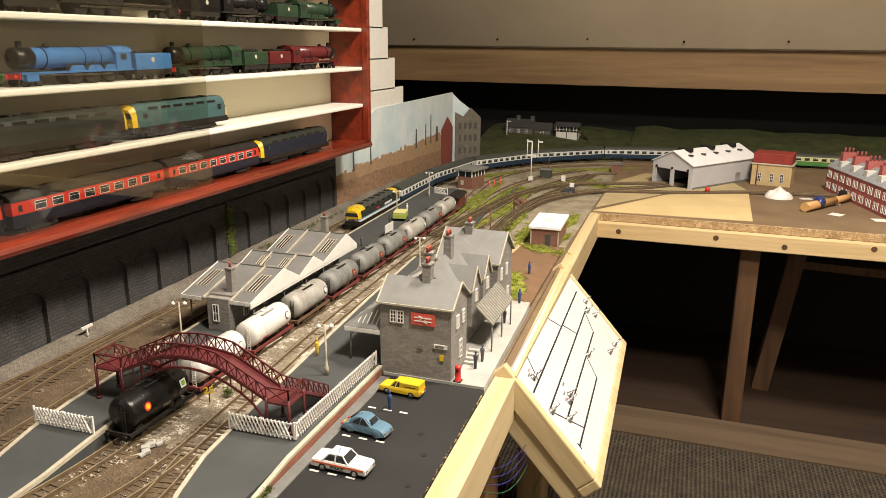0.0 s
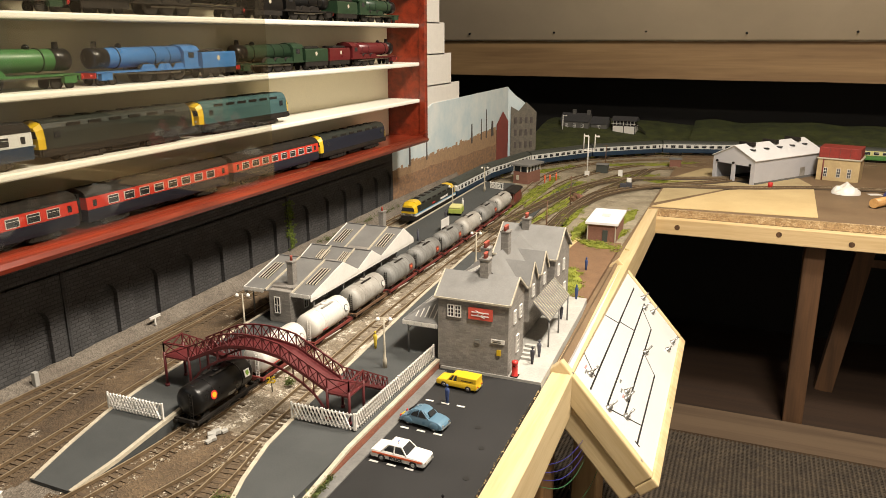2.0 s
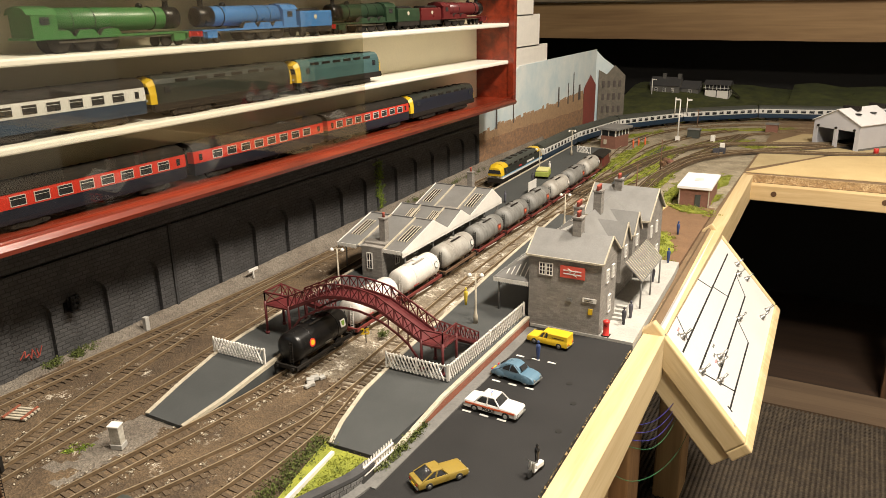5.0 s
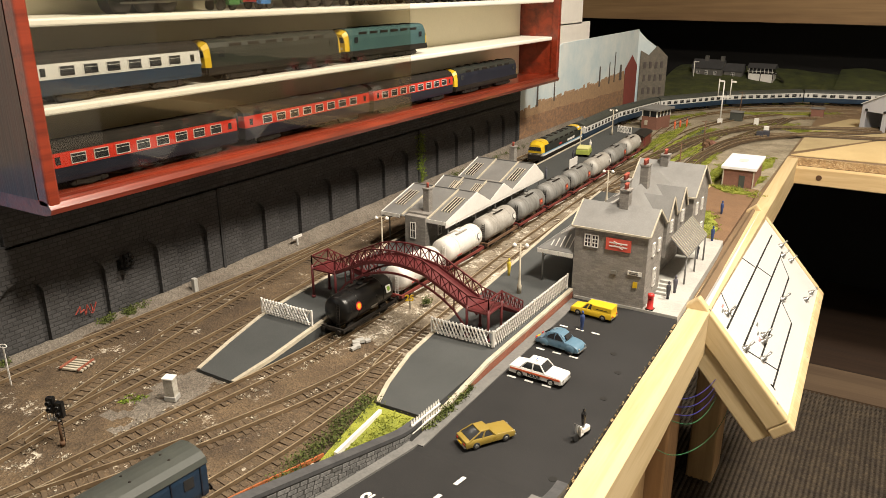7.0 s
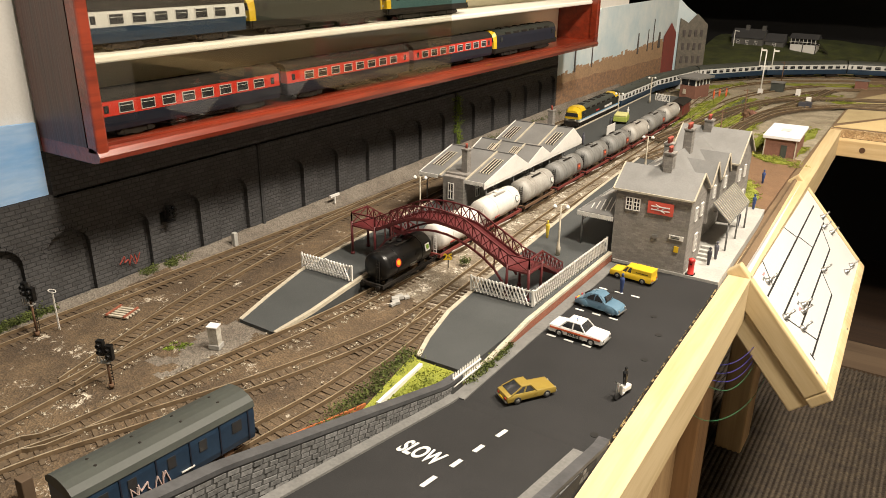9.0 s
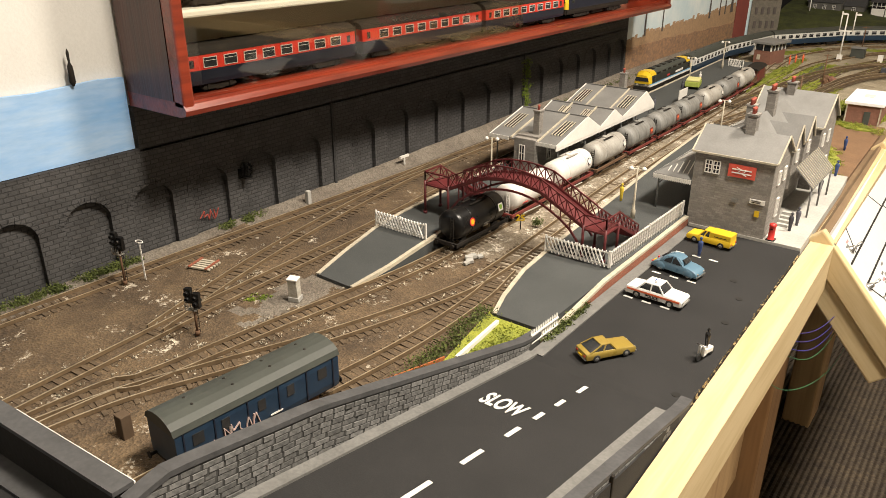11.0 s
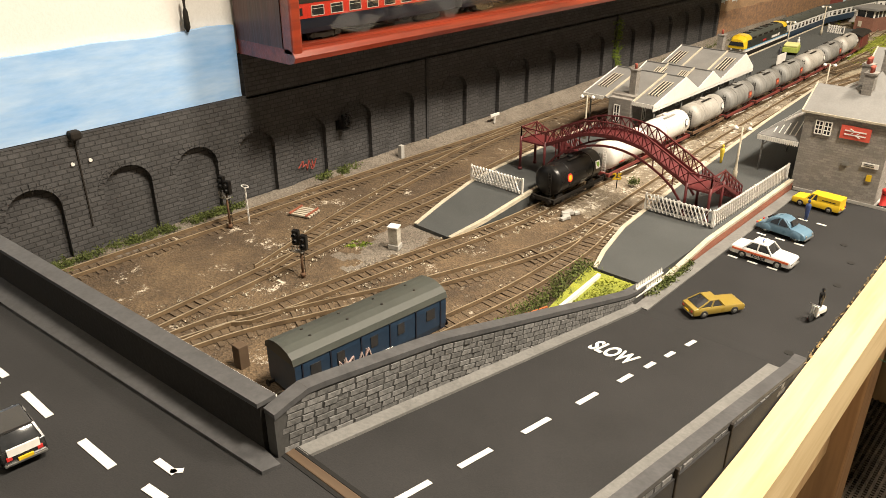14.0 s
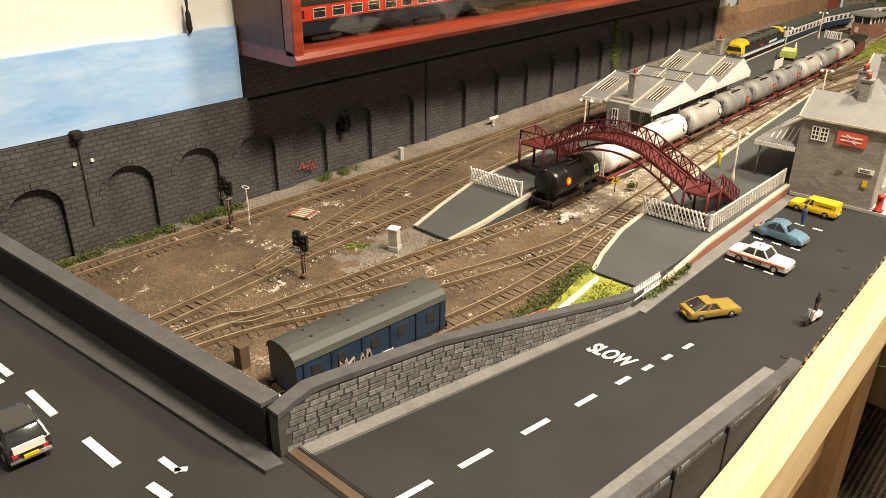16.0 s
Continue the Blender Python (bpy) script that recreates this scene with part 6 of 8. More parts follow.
brake_van()


# blue parcels van in the siding
def parcels_van():
    L = 0.152
    a, b = Vector((0.3216, -0.266, 0)), Vector((0.3335, -0.132, 0))
    c, d = (a + b) / 2, b - a
    t = thing("parcels_van", pose(c.x, c.y, RAILTOP, 0, 0, math.degrees(math.atan2(-d.x, d.y))), "dark blue four-wheeled parcels van with painted scrawl", "van wagon")
    h = 0.0655
    bm = bmesh.new()
    shell(bm, [(0.0160, 0.0085), (0.0170, 0.013), (0.0172, 0.030), (0.0168, 0.0345)], -h, h)
    body = part("body", bm, M_railblue, t)
    bm = bmesh.new()
    shell(bm, [(0.0176, 0.0343), (0.0160, 0.0385), (0.0115, 0.0415), (0.0055, 0.0432), (0.0, 0.0436)], -h - 0.001, h + 0.001, soft=True)
    part("roof", bm, M_roofgrey, t)
    for i in range(4):
        for x in (-0.005, 0.005):
            bm = bmesh.new()
            ball(bm, (x, -0.045 + 0.03 * i, 0.0431), 0.0012, 6, (1, 1, 0.6))
            part("roof_vent", bm, M_blackdirty, t)
    for y, w in ((-0.05, 0.008), (-0.03, 0.006), (-0.002, 0.006), (0.022, 0.006), (0.05, 0.008)):
        part("window", boxed(0.0170, y - w / 2, 0.0215, 0.0176, y + w / 2, 0.0300), M_glassdark, body)
    for y in (-0.060, -0.038, -0.013, 0.012, 0.036, 0.060):
        part("door_strip", boxed(0.0170, y - 0.0005, 0.010, 0.0177, y + 0.0005, 0.0335), M_coachdark, body)
    rnd = random.Random(4)
    bm = bmesh.new()
    px, pz = -0.044, 0.0135
    for i in range(24):
        qx, qz = -0.044 + 0.038 * (i + 1) / 24 + rnd.uniform(-0.002, 0.002), rnd.choice((0.0115, 0.0175, 0.0225)) + rnd.uniform(-0.001, 0.001)
        beam(bm, (0.01745, px, pz), (0.01745, qx, qz), 0.0006, 0.0016, up=(1, 0, 0))
        px, pz = qx, qz
    part("painted_scrawl", bm, surf("graffiti_paint", (0.55, 0.36, 0.33), (0.5, 0.45, 0.42), scale=200, rough=0.6), body, "pale pink spray-painted scrawl")
    part("number_bars", boxed(0.0172, 0.004, 0.0135, 0.0178, 0.014, 0.0145), M_white, body)
    bm = bmesh.new()
    box(bm, -0.014, -h, 0.0065, 0.014, h, 0.0085)
    for s in (-1, 1):
        for x in (-0.0115, 0.0115):
            rod(bm, (x, s * h, 0.0088), (x, s * (h + 0.005), 0.0088), 0.0012, n=8)
            rod(bm, (x, s * (h + 0.0045), 0.0088), (x, s * (h + 0.0053), 0.0088), 0.0026, n=10)
    part("underframe", bm, M_blackdirty, t)
    for y in (-0.044, 0.044):
        wheelset(t, y, 0.0068)
        bm = bmesh.new()
        for s in (-1, 1):
            box(bm, min(s * 0.0125, s * 0.0138), y - 0.004, 0.003, max(s * 0.0125, s * 0.0138), y + 0.004, 0.0085)
            beam(bm, (s * 0.0135, y - 0.010, 0.007), (s * 0.0135, y + 0.010, 0.007), 0.0008, 0.0018)
        part("axle_guard", bm, M_rust, t)


parcels_van()


# ---- models in the cabinet ----
def steam_engine(y0, y1, shelf, body, label, tender=True, faces=1, streamlined=False):
    """faces: +1 when the smokebox points to greater y."""
    L = y1 - y0
    t = thing("steam_locomotive", pose(0.050, (y0 + y1) / 2, SHELVES[shelf], 0, 0, 0 if faces > 0 else 180), label, "locomotive", "engines in the cabinet")
    h = L / 2
    tl = 0.075 if tender else 0.0
    e0 = -h + tl
    bm = bmesh.new()
    lathe(bm, [(0.002, e0 + 0.03), (0.0125, e0 + 0.031), (0.0115, h - 0.03), (0.0115, h - 0.010), (0.0105, h - 0.0085), (0.002, h - 0.008)], 20, (0, 0, 0.030), "y")
    boiler = part("boiler", bm, body, t)
    bm = bmesh.new()
    lathe(bm, [(0.0118, h - 0.030), (0.0118, h - 0.0095), (0.0095, h - 0.0078), (0.002, h - 0.0072)], 20, (0, 0, 0.030), "y")
    part("smokebox", bm, M_blackpaint, t)
    bm = bmesh.new()
    for y in (e0 + 0.05, e0 + 0.075, h - 0.045):
        lathe(bm, [(0.0127, y), (0.0127, y + 0.0006)], 20, (0, 0, 0.030), "y")
    part("boiler_band", bm, M_blackpaint, boiler)
    bm = bmesh.new()
    lathe(bm, [(0.0045, 0.040), (0.0032, 0.042), (0.0030, 0.0475), (0.0036, 0.0485)], 12, (0, h - 0.019, 0))
    lathe(bm, [(0.004, 0.041), (0.0035, 0.0445), (0.001, 0.0462)], 12, (0, h - 0.055, 0))
    part("chimney", bm, M_blackpaint, t)
    bm = bmesh.new()
    box(bm, -0.0165, e0 + 0.004, 0.0155, 0.0165, e0 + 0.030, 0.036)
    shell(bm, [(0.0168, 0.036), (0.012, 0.0415), (0.0, 0.044)], e0, e0 + 0.031)
    cabp = part("cab", bm, body, t)
    for s in (-1, 1):
        part("cab_window", boxed(min(s * 0.0164, s * 0.0169), e0 + 0.012, 0.027, max(s * 0.0164, s * 0.0169), e0 + 0.022, 0.034), M_glassdark, cabp)
    bm = bmesh.new()
    box(bm, -0.0165, e0, 0.0135, 0.0165, h - 0.004, 0.0155)
    box(bm, -0.0155, h - 0.006, 0.008, 0.0155, h - 0.003, 0.0155)
    for s in (-1, 1):
        box(bm, min(s * 0.0105, s * 0.0165), h - 0.026, 0.006, max(s * 0.0105, s * 0.0165), h - 0.010, 0.0145)
        for k in range(3):
            yy = e0 + 0.035 + 0.028 * k
            lathe(bm, [(0.0135, s * 0.0108), (0.0135, s * 0.0112)], 4, (0, yy, 0.0128), "x") if False else None
            extrude(bm, [(s * 0.0128, yy - 0.013, 0.0155), (s * 0.0128, yy + 0.013, 0.0155), (s * 0.0128, yy + 0.008, 0.0215), (s * 0.0128, yy - 0.008, 0.0215)], (s * 0.0014, 0, 0))
    part("running_plate", bm, body if body is not M_blackpaint else M_blackdirty, t)
    bm = bmesh.new()
    for x in (-0.0105, 0.0105):
        rod(bm, (x, h - 0.004, 0.0115), (x, h + 0.002, 0.0115), 0.0012, n=8)
        rod(bm, (x, h + 0.0015, 0.0115), (x, h + 0.0025, 0.0115), 0.0026, n=10)
    box(bm, -0.0155, h - 0.0045, 0.0085, 0.0155, h - 0.002, 0.0145)
    part("buffer_beam", bm, M_red, t)
    for k in range(3):
        wheelset(t, e0 + 0.035 + 0.028 * k, 0.0122, M_blackdirty)
    for y in (h - 0.014, h - 0.032):
        wheelset(t, y, 0.006, M_blackdirty)
    bm = bmesh.new()
    for s in (-1, 1):
        beam(bm, (s * 0.0114, e0 + 0.033, 0.0105), (s * 0.0114, e0 + 0.093, 0.0105), 0.0008, 0.0018)
        beam(bm, (s * 0.0120, e0 + 0.063, 0.0112), (s * 0.0120, h - 0.02, 0.0120), 0.0008, 0.0016)
    part("coupling_rod", bm, M_steel, t)
    if tender:
        bm = bmesh.new()
        shell(bm, [(0.0160, 0.0135), (0.0165, 0.020), (0.0160, 0.032), (0.0150, 0.034)], -h, e0 - 0.005)
        ten = part("tender", bm, body, t)
        part("coal", soft_box(-0.012, -h + 0.02, 0.033, 0.012, e0 - 0.012, 0.0375, r=0.003), M_blackdirty, ten)
        for s in (-1, 1):
            bm = bmesh.new()
            rod(bm, (s * 0.0162, (-h + e0) / 2, 0.026), (s * 0.0168, (-h + e0) / 2, 0.026), 0.0032, n=12)
            part("crest", bm, M_edging, ten)
        for k in range(3):
            wheelset(ten, -h + 0.014 + 0.022 * k, 0.0068, M_blackdirty)
        bm = bmesh.new()
        box(bm, -0.0155, -h, 0.006, -0.0135, e0 - 0.006, 0.0135)
        box(bm, 0.0135, -h, 0.006, 0.0155, e0 - 0.006, 0.0135)
        part("tender_frame", bm, M_blackdirty, ten)
    return t


def shelf_pose(y0, y1, shelf, turn=0):
    return pose(0.052, (y0 + y1) / 2, SHELVES[shelf], 0, 0, turn)


CG = "coaches in the cabinet"
coach(shelf_pose(-0.045, 0.192, 0), M_coachdark, M_coachred, M_blackdirty, "red and dark blue mail coach on the cabinet floor", L=0.236, group=CG)
coach(shelf_pose(0.204, 0.452, 0), M_coachdark, M_coachred, M_blackdirty, "red and dark blue mail coach on the cabinet floor", L=0.248, group=CG)
coach(shelf_pose(0.463, 0.692, 0), M_coachdark, M_coachred, M_blackdirty, "red and dark blue mail coach on the cabinet floor", L=0.229, group=CG)
diesel(shelf_pose(0.700, 0.950, 0), 0.245, M_coachdark, M_blackdirty, M_locogrey, M_yellow, "dark blue diesel with yellow end on the cabinet floor", "engines in the cabinet")
coach(shelf_pose(-0.045, 0.148, 1), M_railblue, M_railgrey, M_blackdirty, "blue and grey coach on a cabinet shelf", L=0.192, group=CG)
diesel(shelf_pose(0.154, 0.396, 1), 0.238, M_locogrey, M_blackdirty, M_locogrey, M_yellow, "weathered grey-blue diesel on a cabinet shelf", "engines in the cabinet")
diesel(shelf_pose(0.402, 0.614, 1), 0.208, M_teal, M_blackdirty, M_teal, M_yellow, "weathered teal diesel with yellow end on a shelf", "engines in the cabinet")
steam_engine(0.03, 0.226, 2, M_lightgreen, "apple green steam engine on a cabinet shelf", tender=False)
steam_engine(0.240, 0.492, 2, M_blueengine, "bright blue steam engine with tender on a shelf", faces=-1)
steam_engine(0.498, 0.742, 2, M_darkgreen, "dark green steam engine with tender on a shelf", faces=-1)
steam_engine(0.748, 1.012, 2, M_engmaroon, "crimson steam engine with tender on a shelf")
steam_engine(0.235, 0.522, 3, M_blackpaint, "black steam engine with tender on a top shelf")
steam_engine(0.545, 0.768, 3, M_blackpaint, "black steam engine with tender on a top shelf")
steam_engine(0.780, 1.026, 3, M_darkgreen, "dark green steam engine with tender on a top shelf")
steam_engine(-0.04, 0.22, 3, M_darkgreen, "dark green steam engine with tender on a top shelf")

# ---- cars ----
def wheel_parts(t, xs, ys, r, w):
    for x in xs:
        for y in ys:
            bm = bmesh.new()
            lathe(bm, [(r * 0.8, -w / 2), (r, -w / 2 + 0.0004), (r, w / 2 - 0.0004), (r * 0.8, w / 2)], 16, (x, y, r), "x")
            ob = part("wheel", bm, M_tyre, t)
            bm = bmesh.new()
            s = 1 if x > 0 else -1
            lathe(bm, [(r * 0.55, s * w / 2 * 0.9), (r * 0.5, s * (w / 2 + 0.0002)), (r * 0.15, s * (w / 2 + 0.0004))], 12, (x, y, r), "x")
            part("hub_cap", bm, M_steel, ob)


def hull(name, prof, w0, w1, parent, mat, label=""):
    """A car hull: side outline (y, z) given width w0 low and w1 high, with softened edges."""
    bm = bmesh.new()
    zs = [z for _, z in prof]
    lo, hi = min(zs), max(zs)
    wid = lambda z: w0 + (w1 - w0) * (z - lo) / max(1e-6, hi - lo)
    a = [bm.verts.new((-wid(z), y, z)) for y, z in prof]
    b = [bm.verts.new((wid(z), y, z)) for y, z in prof]
    n = len(prof)
    for i in range(n):
        bm.faces.new((a[i], a[(i + 1) % n], b[(i + 1) % n], b[i]))
    bm.faces.new(a)
    bm.faces.new(b)
    bmesh.ops.bevel(bm, geom=list(bm.edges), offset=0.0006, segments=2, affect="EDGES", profile=0.6)
    for f in bm.faces:
        f.smooth = True
    return part(name, bm, mat, parent, label)


def car(m, paint, label, low, cabin, width, wheels, r=0.0041, roof=None, name="car", windows=None):
    t = thing(name, m, label, "car", "parked cars")
    body = hull("body", low, width, width * 0.97, t, paint)
    hull("glazing", cabin, width * 0.93, width * 0.74, t, M_glassdark)
    ys = [y for y, z in cabin]
    zt = max(z for y, z in cabin)
    top = sorted(y for y, z in cabin if z > zt - 0.0006)
    rf = soft_box(-width * 0.76, top[0] - 0.0006, zt - 0.0006, width * 0.76, top[-1] + 0.0006, zt + 0.0008, r=0.0005)
    part("roof", rf, roof or paint, t)
    zl = min(z for y, z in cabin)
    for s in (-1, 1):
        bm = bmesh.new()
        low_ys = sorted(y for y, z in cabin if z < zl + 0.0006)
        for yl, yt in ((low_ys[0], top[0]), (low_ys[-1], top[-1]), ((low_ys[0] + low_ys[-1]) / 2, (top[0] + top[-1]) / 2)):
            beam(bm, (s * width * 0.945, yl, zl), (s * width * 0.76, yt, zt), 0.0011, 0.0012)
        part("pillar", bm, paint, t)
    wheel_parts(t, (-width + 0.0008, width - 0.0008), wheels, r, 0.0024)
    y0, y1 = min(y for y, z in low), max(y for y, z in low)
    for s in (-1, 1):
        bm = bmesh.new()
        rod(bm, (s * width * 0.68, y1 - 0.0008, 0.0075), (s * width * 0.68, y1 + 0.0004, 0.0075), 0.0013, n=12)
        part("headlight", bm, M_steel, t)
        part("tail_light", boxed(s * width * 0.68 - 0.0012, y0 - 0.0003, 0.0068, s * width * 0.68 + 0.0012, y0 + 0.0006, 0.0086), M_red, t)
    part("bumper", soft_box(-width * 0.95, y1 - 0.0006, 0.0040, width * 0.95, y1 + 0.0009, 0.0053, r=0.0003), M_steel, t)
    part("bumper", soft_box(-width * 0.95, y0 - 0.0009, 0.0040, width * 0.95, y0 + 0.0006, 0.0053, r=0.0003), M_steel, t)
    part("number_plate", boxed(-0.0033, y0 - 0.0012, 0.0055, 0.0033, y0 - 0.0002, 0.0070), M_yellow if paint is not M_carwhite else M_white, t)
    return t


CARZ = 0.0078
saloon = [(-0.0285, 0.0035), (0.0285, 0.0035), (0.029, 0.0085), (0.0275, 0.0105), (0.0105, 0.0115), (-0.0165, 0.0118), (-0.0280, 0.0110), (-0.029, 0.0075)]
saloon_cab = [(0.0105, 0.0112), (0.0045, 0.0178), (-0.0100, 0.0180), (-0.0165, 0.0115)]
police = car(pose(0.4790, 0.153, CARZ, 0, 0, -92) @ Matrix.Scale(0.95, 4), M_carwhite, "white police saloon with an orange side band", saloon, saloon_cab, 0.0108, (-0.0165, 0.0175))
for s in (-1, 1):
    part("side_band", boxed(min(s * 0.0104, s * 0.01095), -0.027, 0.0074, max(s * 0.0104, s * 0.01095), 0.027, 0.0093), M_orange, police, "orange band")
cu = bpy.data.curves.new("police_letters", "FONT")
cu.body, cu.size, cu.extrude, cu.align_x, cu.offset = "POLICE", 0.0042, 0.0001, "CENTER", 0.00008
tmp = new("tmp_letters", cu)
bpy.context.view_layer.update()
me = bpy.data.meshes.new_from_object(tmp.evaluated_get(bpy.context.evaluated_depsgraph_get()))
bpy.data.objects.remove(tmp)
me.materials.append(M_carblack)
for s in (1, -1):
    ob = again("police_lettering", me, police, pose(s * 0.01105, -0.001, 0.0045, 90, 0, 90 * s))
bm = bmesh.new()
rod(bm, (0, -0.002, 0.0186), (0, -0.002, 0.0205), 0.0013)
part("beacon", bm, surf("blue_lamp_glass", (0.05, 0.12, 0.5), scale=60, rough=0.2), police)
part("roof_sign", boxed(-0.004, -0.0012, 0.0188, 0.004, -0.0002, 0.0212), M_white, police)
beetle_low = [(-0.0250, 0.0035), (0.0250, 0.0035), (0.0262, 0.0052), (0.0262, 0.0068), (0.0245, 0.0090), (0.0210, 0.0108), (0.0160, 0.0118), (0.0110, 0.0122), (-0.0120, 0.0124), (-0.0185, 0.0112), (-0.0232, 0.0090), (-0.0258, 0.0064), (-0.0260, 0.0050)]
beetle_cab = [(0.0100, 0.0118), (0.0078, 0.0155), (0.0050, 0.0180), (0.0010, 0.0192), (-0.0040, 0.0192), (-0.0085, 0.0182), (-0.0125, 0.0160), (-0.0155, 0.0120)]
beetle = car(pose(0.4720, 0.2215, CARZ, 0, 0, -97) @ Matrix.Scale(0.95, 4), M_carblue, "slate blue beetle-shaped saloon parked in a bay", beetle_low, beetle_cab, 0.0098, (-0.0150, 0.0165))
hull("cabin", [(y * 1.05 - 0.0004, z + (0.0007 if z > 0.013 else -0.0004)) for y, z in beetle_cab] , 0.0094, 0.0070, beetle, M_carblue, "rounded painted cabin")
bside = lambda z: 0.0094 + (0.0070 - 0.0094) * (z - 0.0114) / (0.0199 - 0.0114) + 0.0002
for sx in (-1, 1):
    for ring in ([(0.0072, 0.0126), (0.0052, 0.0158), (0.0030, 0.0176), (-0.0020, 0.0178), (-0.0020, 0.0126)], [(-0.0030, 0.0126), (-0.0030, 0.0177), (-0.0072, 0.0170), (-0.0102, 0.0150), (-0.0112, 0.0126)]):
        bm = bmesh.new()
        extrude(bm, [(sx * (bside(z) - 0.0006), y, z) for y, z in ring], (sx * 0.0011, 0, 0))
        part("side_window", bm, M_glassdark, beetle)
for (ya, za), (yb, zb), w in (((0.0098, 0.0134), (0.0066, 0.0176), 0.0058), ((-0.0160, 0.0142), (-0.0112, 0.0182), 0.0042)):
    bm = bmesh.new()
    sgn = 0.0006 if ya > 0 else -0.0006
    extrude(bm, [(-w, ya, za), (w, ya, za), (w * 0.9, yb, zb), (-w * 0.9, yb, zb)], (0, sgn * 2.2, 0.0012))
    part("windscreen", bm, M_glassdark, beetle)
for x in (-0.0088, 0.0088):
    for y in (-0.0150, 0.0165):
        bm = bmesh.new()
        ball(bm, (x, y, 0.0058), 0.0062, 12, (0.32, 1.0, 0.85))
        part("mudguard", bm, M_carblue, beetle)
capri_low = [(-0.0270, 0.0035), (0.0270, 0.0035), (0.0285, 0.0080), (0.0265, 0.0102), (0.0040, 0.0112), (-0.0200, 0.0116), (-0.0275, 0.0105), (-0.0280, 0.0070)]
capri_cab = [(0.0050, 0.0110), (-0.0005, 0.0168), (-0.0105, 0.0170), (-0.0230, 0.0114)]
car(pose(0.4845, 0.0345, CARZ, 0, 0, -33) @ Matrix.Scale(0.82, 4), M_gold, "gold fastback coupe stopped on the tarmac", capri_low, capri_cab, 0.0108, (-0.0160, 0.0172))
van_low = [(-0.0270, 0.0035), (0.0270, 0.0035), (0.0280, 0.0075), (0.0265, 0.0105), (0.0110, 0.0115), (-0.0275, 0.0118), (-0.0280, 0.0070)]
van_cab = [(0.0120, 0.0112), (0.0060, 0.0178), (-0.0010, 0.0182), (-0.0015, 0.0112)]
van = car(pose(0.4735, 0.3140, CARZ, 0, 0, 86) @ Matrix.Scale(0.88, 4), M_yellow, "bright yellow small delivery van by the station", van_low, van_cab, 0.0102, (-0.0165, 0.0170), name="delivery_van")
part("load_body", soft_box(-0.0097, -0.0275, 0.0108, 0.0097, -0.0012, 0.0188, r=0.0007), M_yellow, van)
for s in (-1, 1):
    part("side_writing", boxed(min(s * 0.0096, s * 0.0099), -0.023, 0.0138, max(s * 0.0096, s * 0.0099), -0.007, 0.0146), M_blackdirty, van)
mini_low = [(-0.0195, 0.0035), (0.0195, 0.0035), (0.0200, 0.0075), (0.0185, 0.0098), (0.0085, 0.0108), (-0.0185, 0.0112), (-0.0200, 0.0070)]
mini_cab = [(0.0090, 0.0106), (0.0040, 0.0168), (-0.0125, 0.0170), (-0.0180, 0.0110)]
mini = car(pose(0.330, -0.4235, 0.0717, 0, 0, 86), M_carblack, "small black hatchback on the bridge road", mini_low, mini_cab, 0.0098, (-0.0125, 0.0130), name="hatchback")
part("rear_glass", boxed(-0.0070, -0.0202, 0.0085, 0.0070, -0.0192, 0.0125), M_white, mini)


# ---- plain figures ----
def figure(x, y, z, h, mat, label, ang=0):
    """A small painted model figure as one plain shape."""
    bm = bmesh.new()
    k = h / 0.024
    lathe(bm, [(0.0016 * k, 0), (0.0020 * k, 0.006 * k), (0.0025 * k, 0.011 * k), (0.0030 * k, 0.016 * k), (0.0027 * k, 0.0185 * k), (0.0009 * k, 0.0195 * k), (0.0009 * k, 0.0202 * k), (0.0016 * k, 0.0213 * k), (0.0017 * k, 0.0225 * k), (0.0008 * k, 0.024 * k)], 10)
    ob = solid("model_figure", bm, mat, label, "figurine", "figurines")
    ob.matrix_world = pose(x, y, z, 0, 0, ang) @ Matrix.Diagonal((1.0, 0.75, 1, 1))
    return ob


for x, y, z, mt, lab in ((0.476, 0.272, 0.0078, M_figblue, "plain blue-grey figurine standing by the parked cars"), (0.349, 0.352, PZ + 0.0008, M_figyellow, "plain yellow figurine standing on the main platform"),
                         (0.534, 0.397, 0.0107, M_figure, "plain dark figurine standing on the forecourt"), (0.536, 0.420, 0.0107, M_figure, "plain dark figurine standing on the forecourt"),
                         (0.530, 0.555, 0.0107, M_figure, "plain dark figurine standing on the forecourt"), (0.531, 0.643, 0.0107, M_figblue, "plain blue figurine standing on the forecourt"),
                         (0.511, 0.805, 0.0062, M_figblue, "plain blue figurine standing on the bare earth"), (0.176, 1.0, PZ + 0.0008, M_figure, "plain dark figurine on the island platform"),
                         (0.19, 0.83, PZ + 0.0008, M_figure, "plain dark figurine on the island platform"), (0.168, 1.12, PZ + 0.0008, M_white, "plain pale figurine on the island platform"),
                         (0.222, 0.118, PZ + 0.0008, M_figure, "plain dark figurine beside the platform fence")):
    figure(x, y, z, 0.0225 if "fence" not in lab else 0.012, mt, lab)

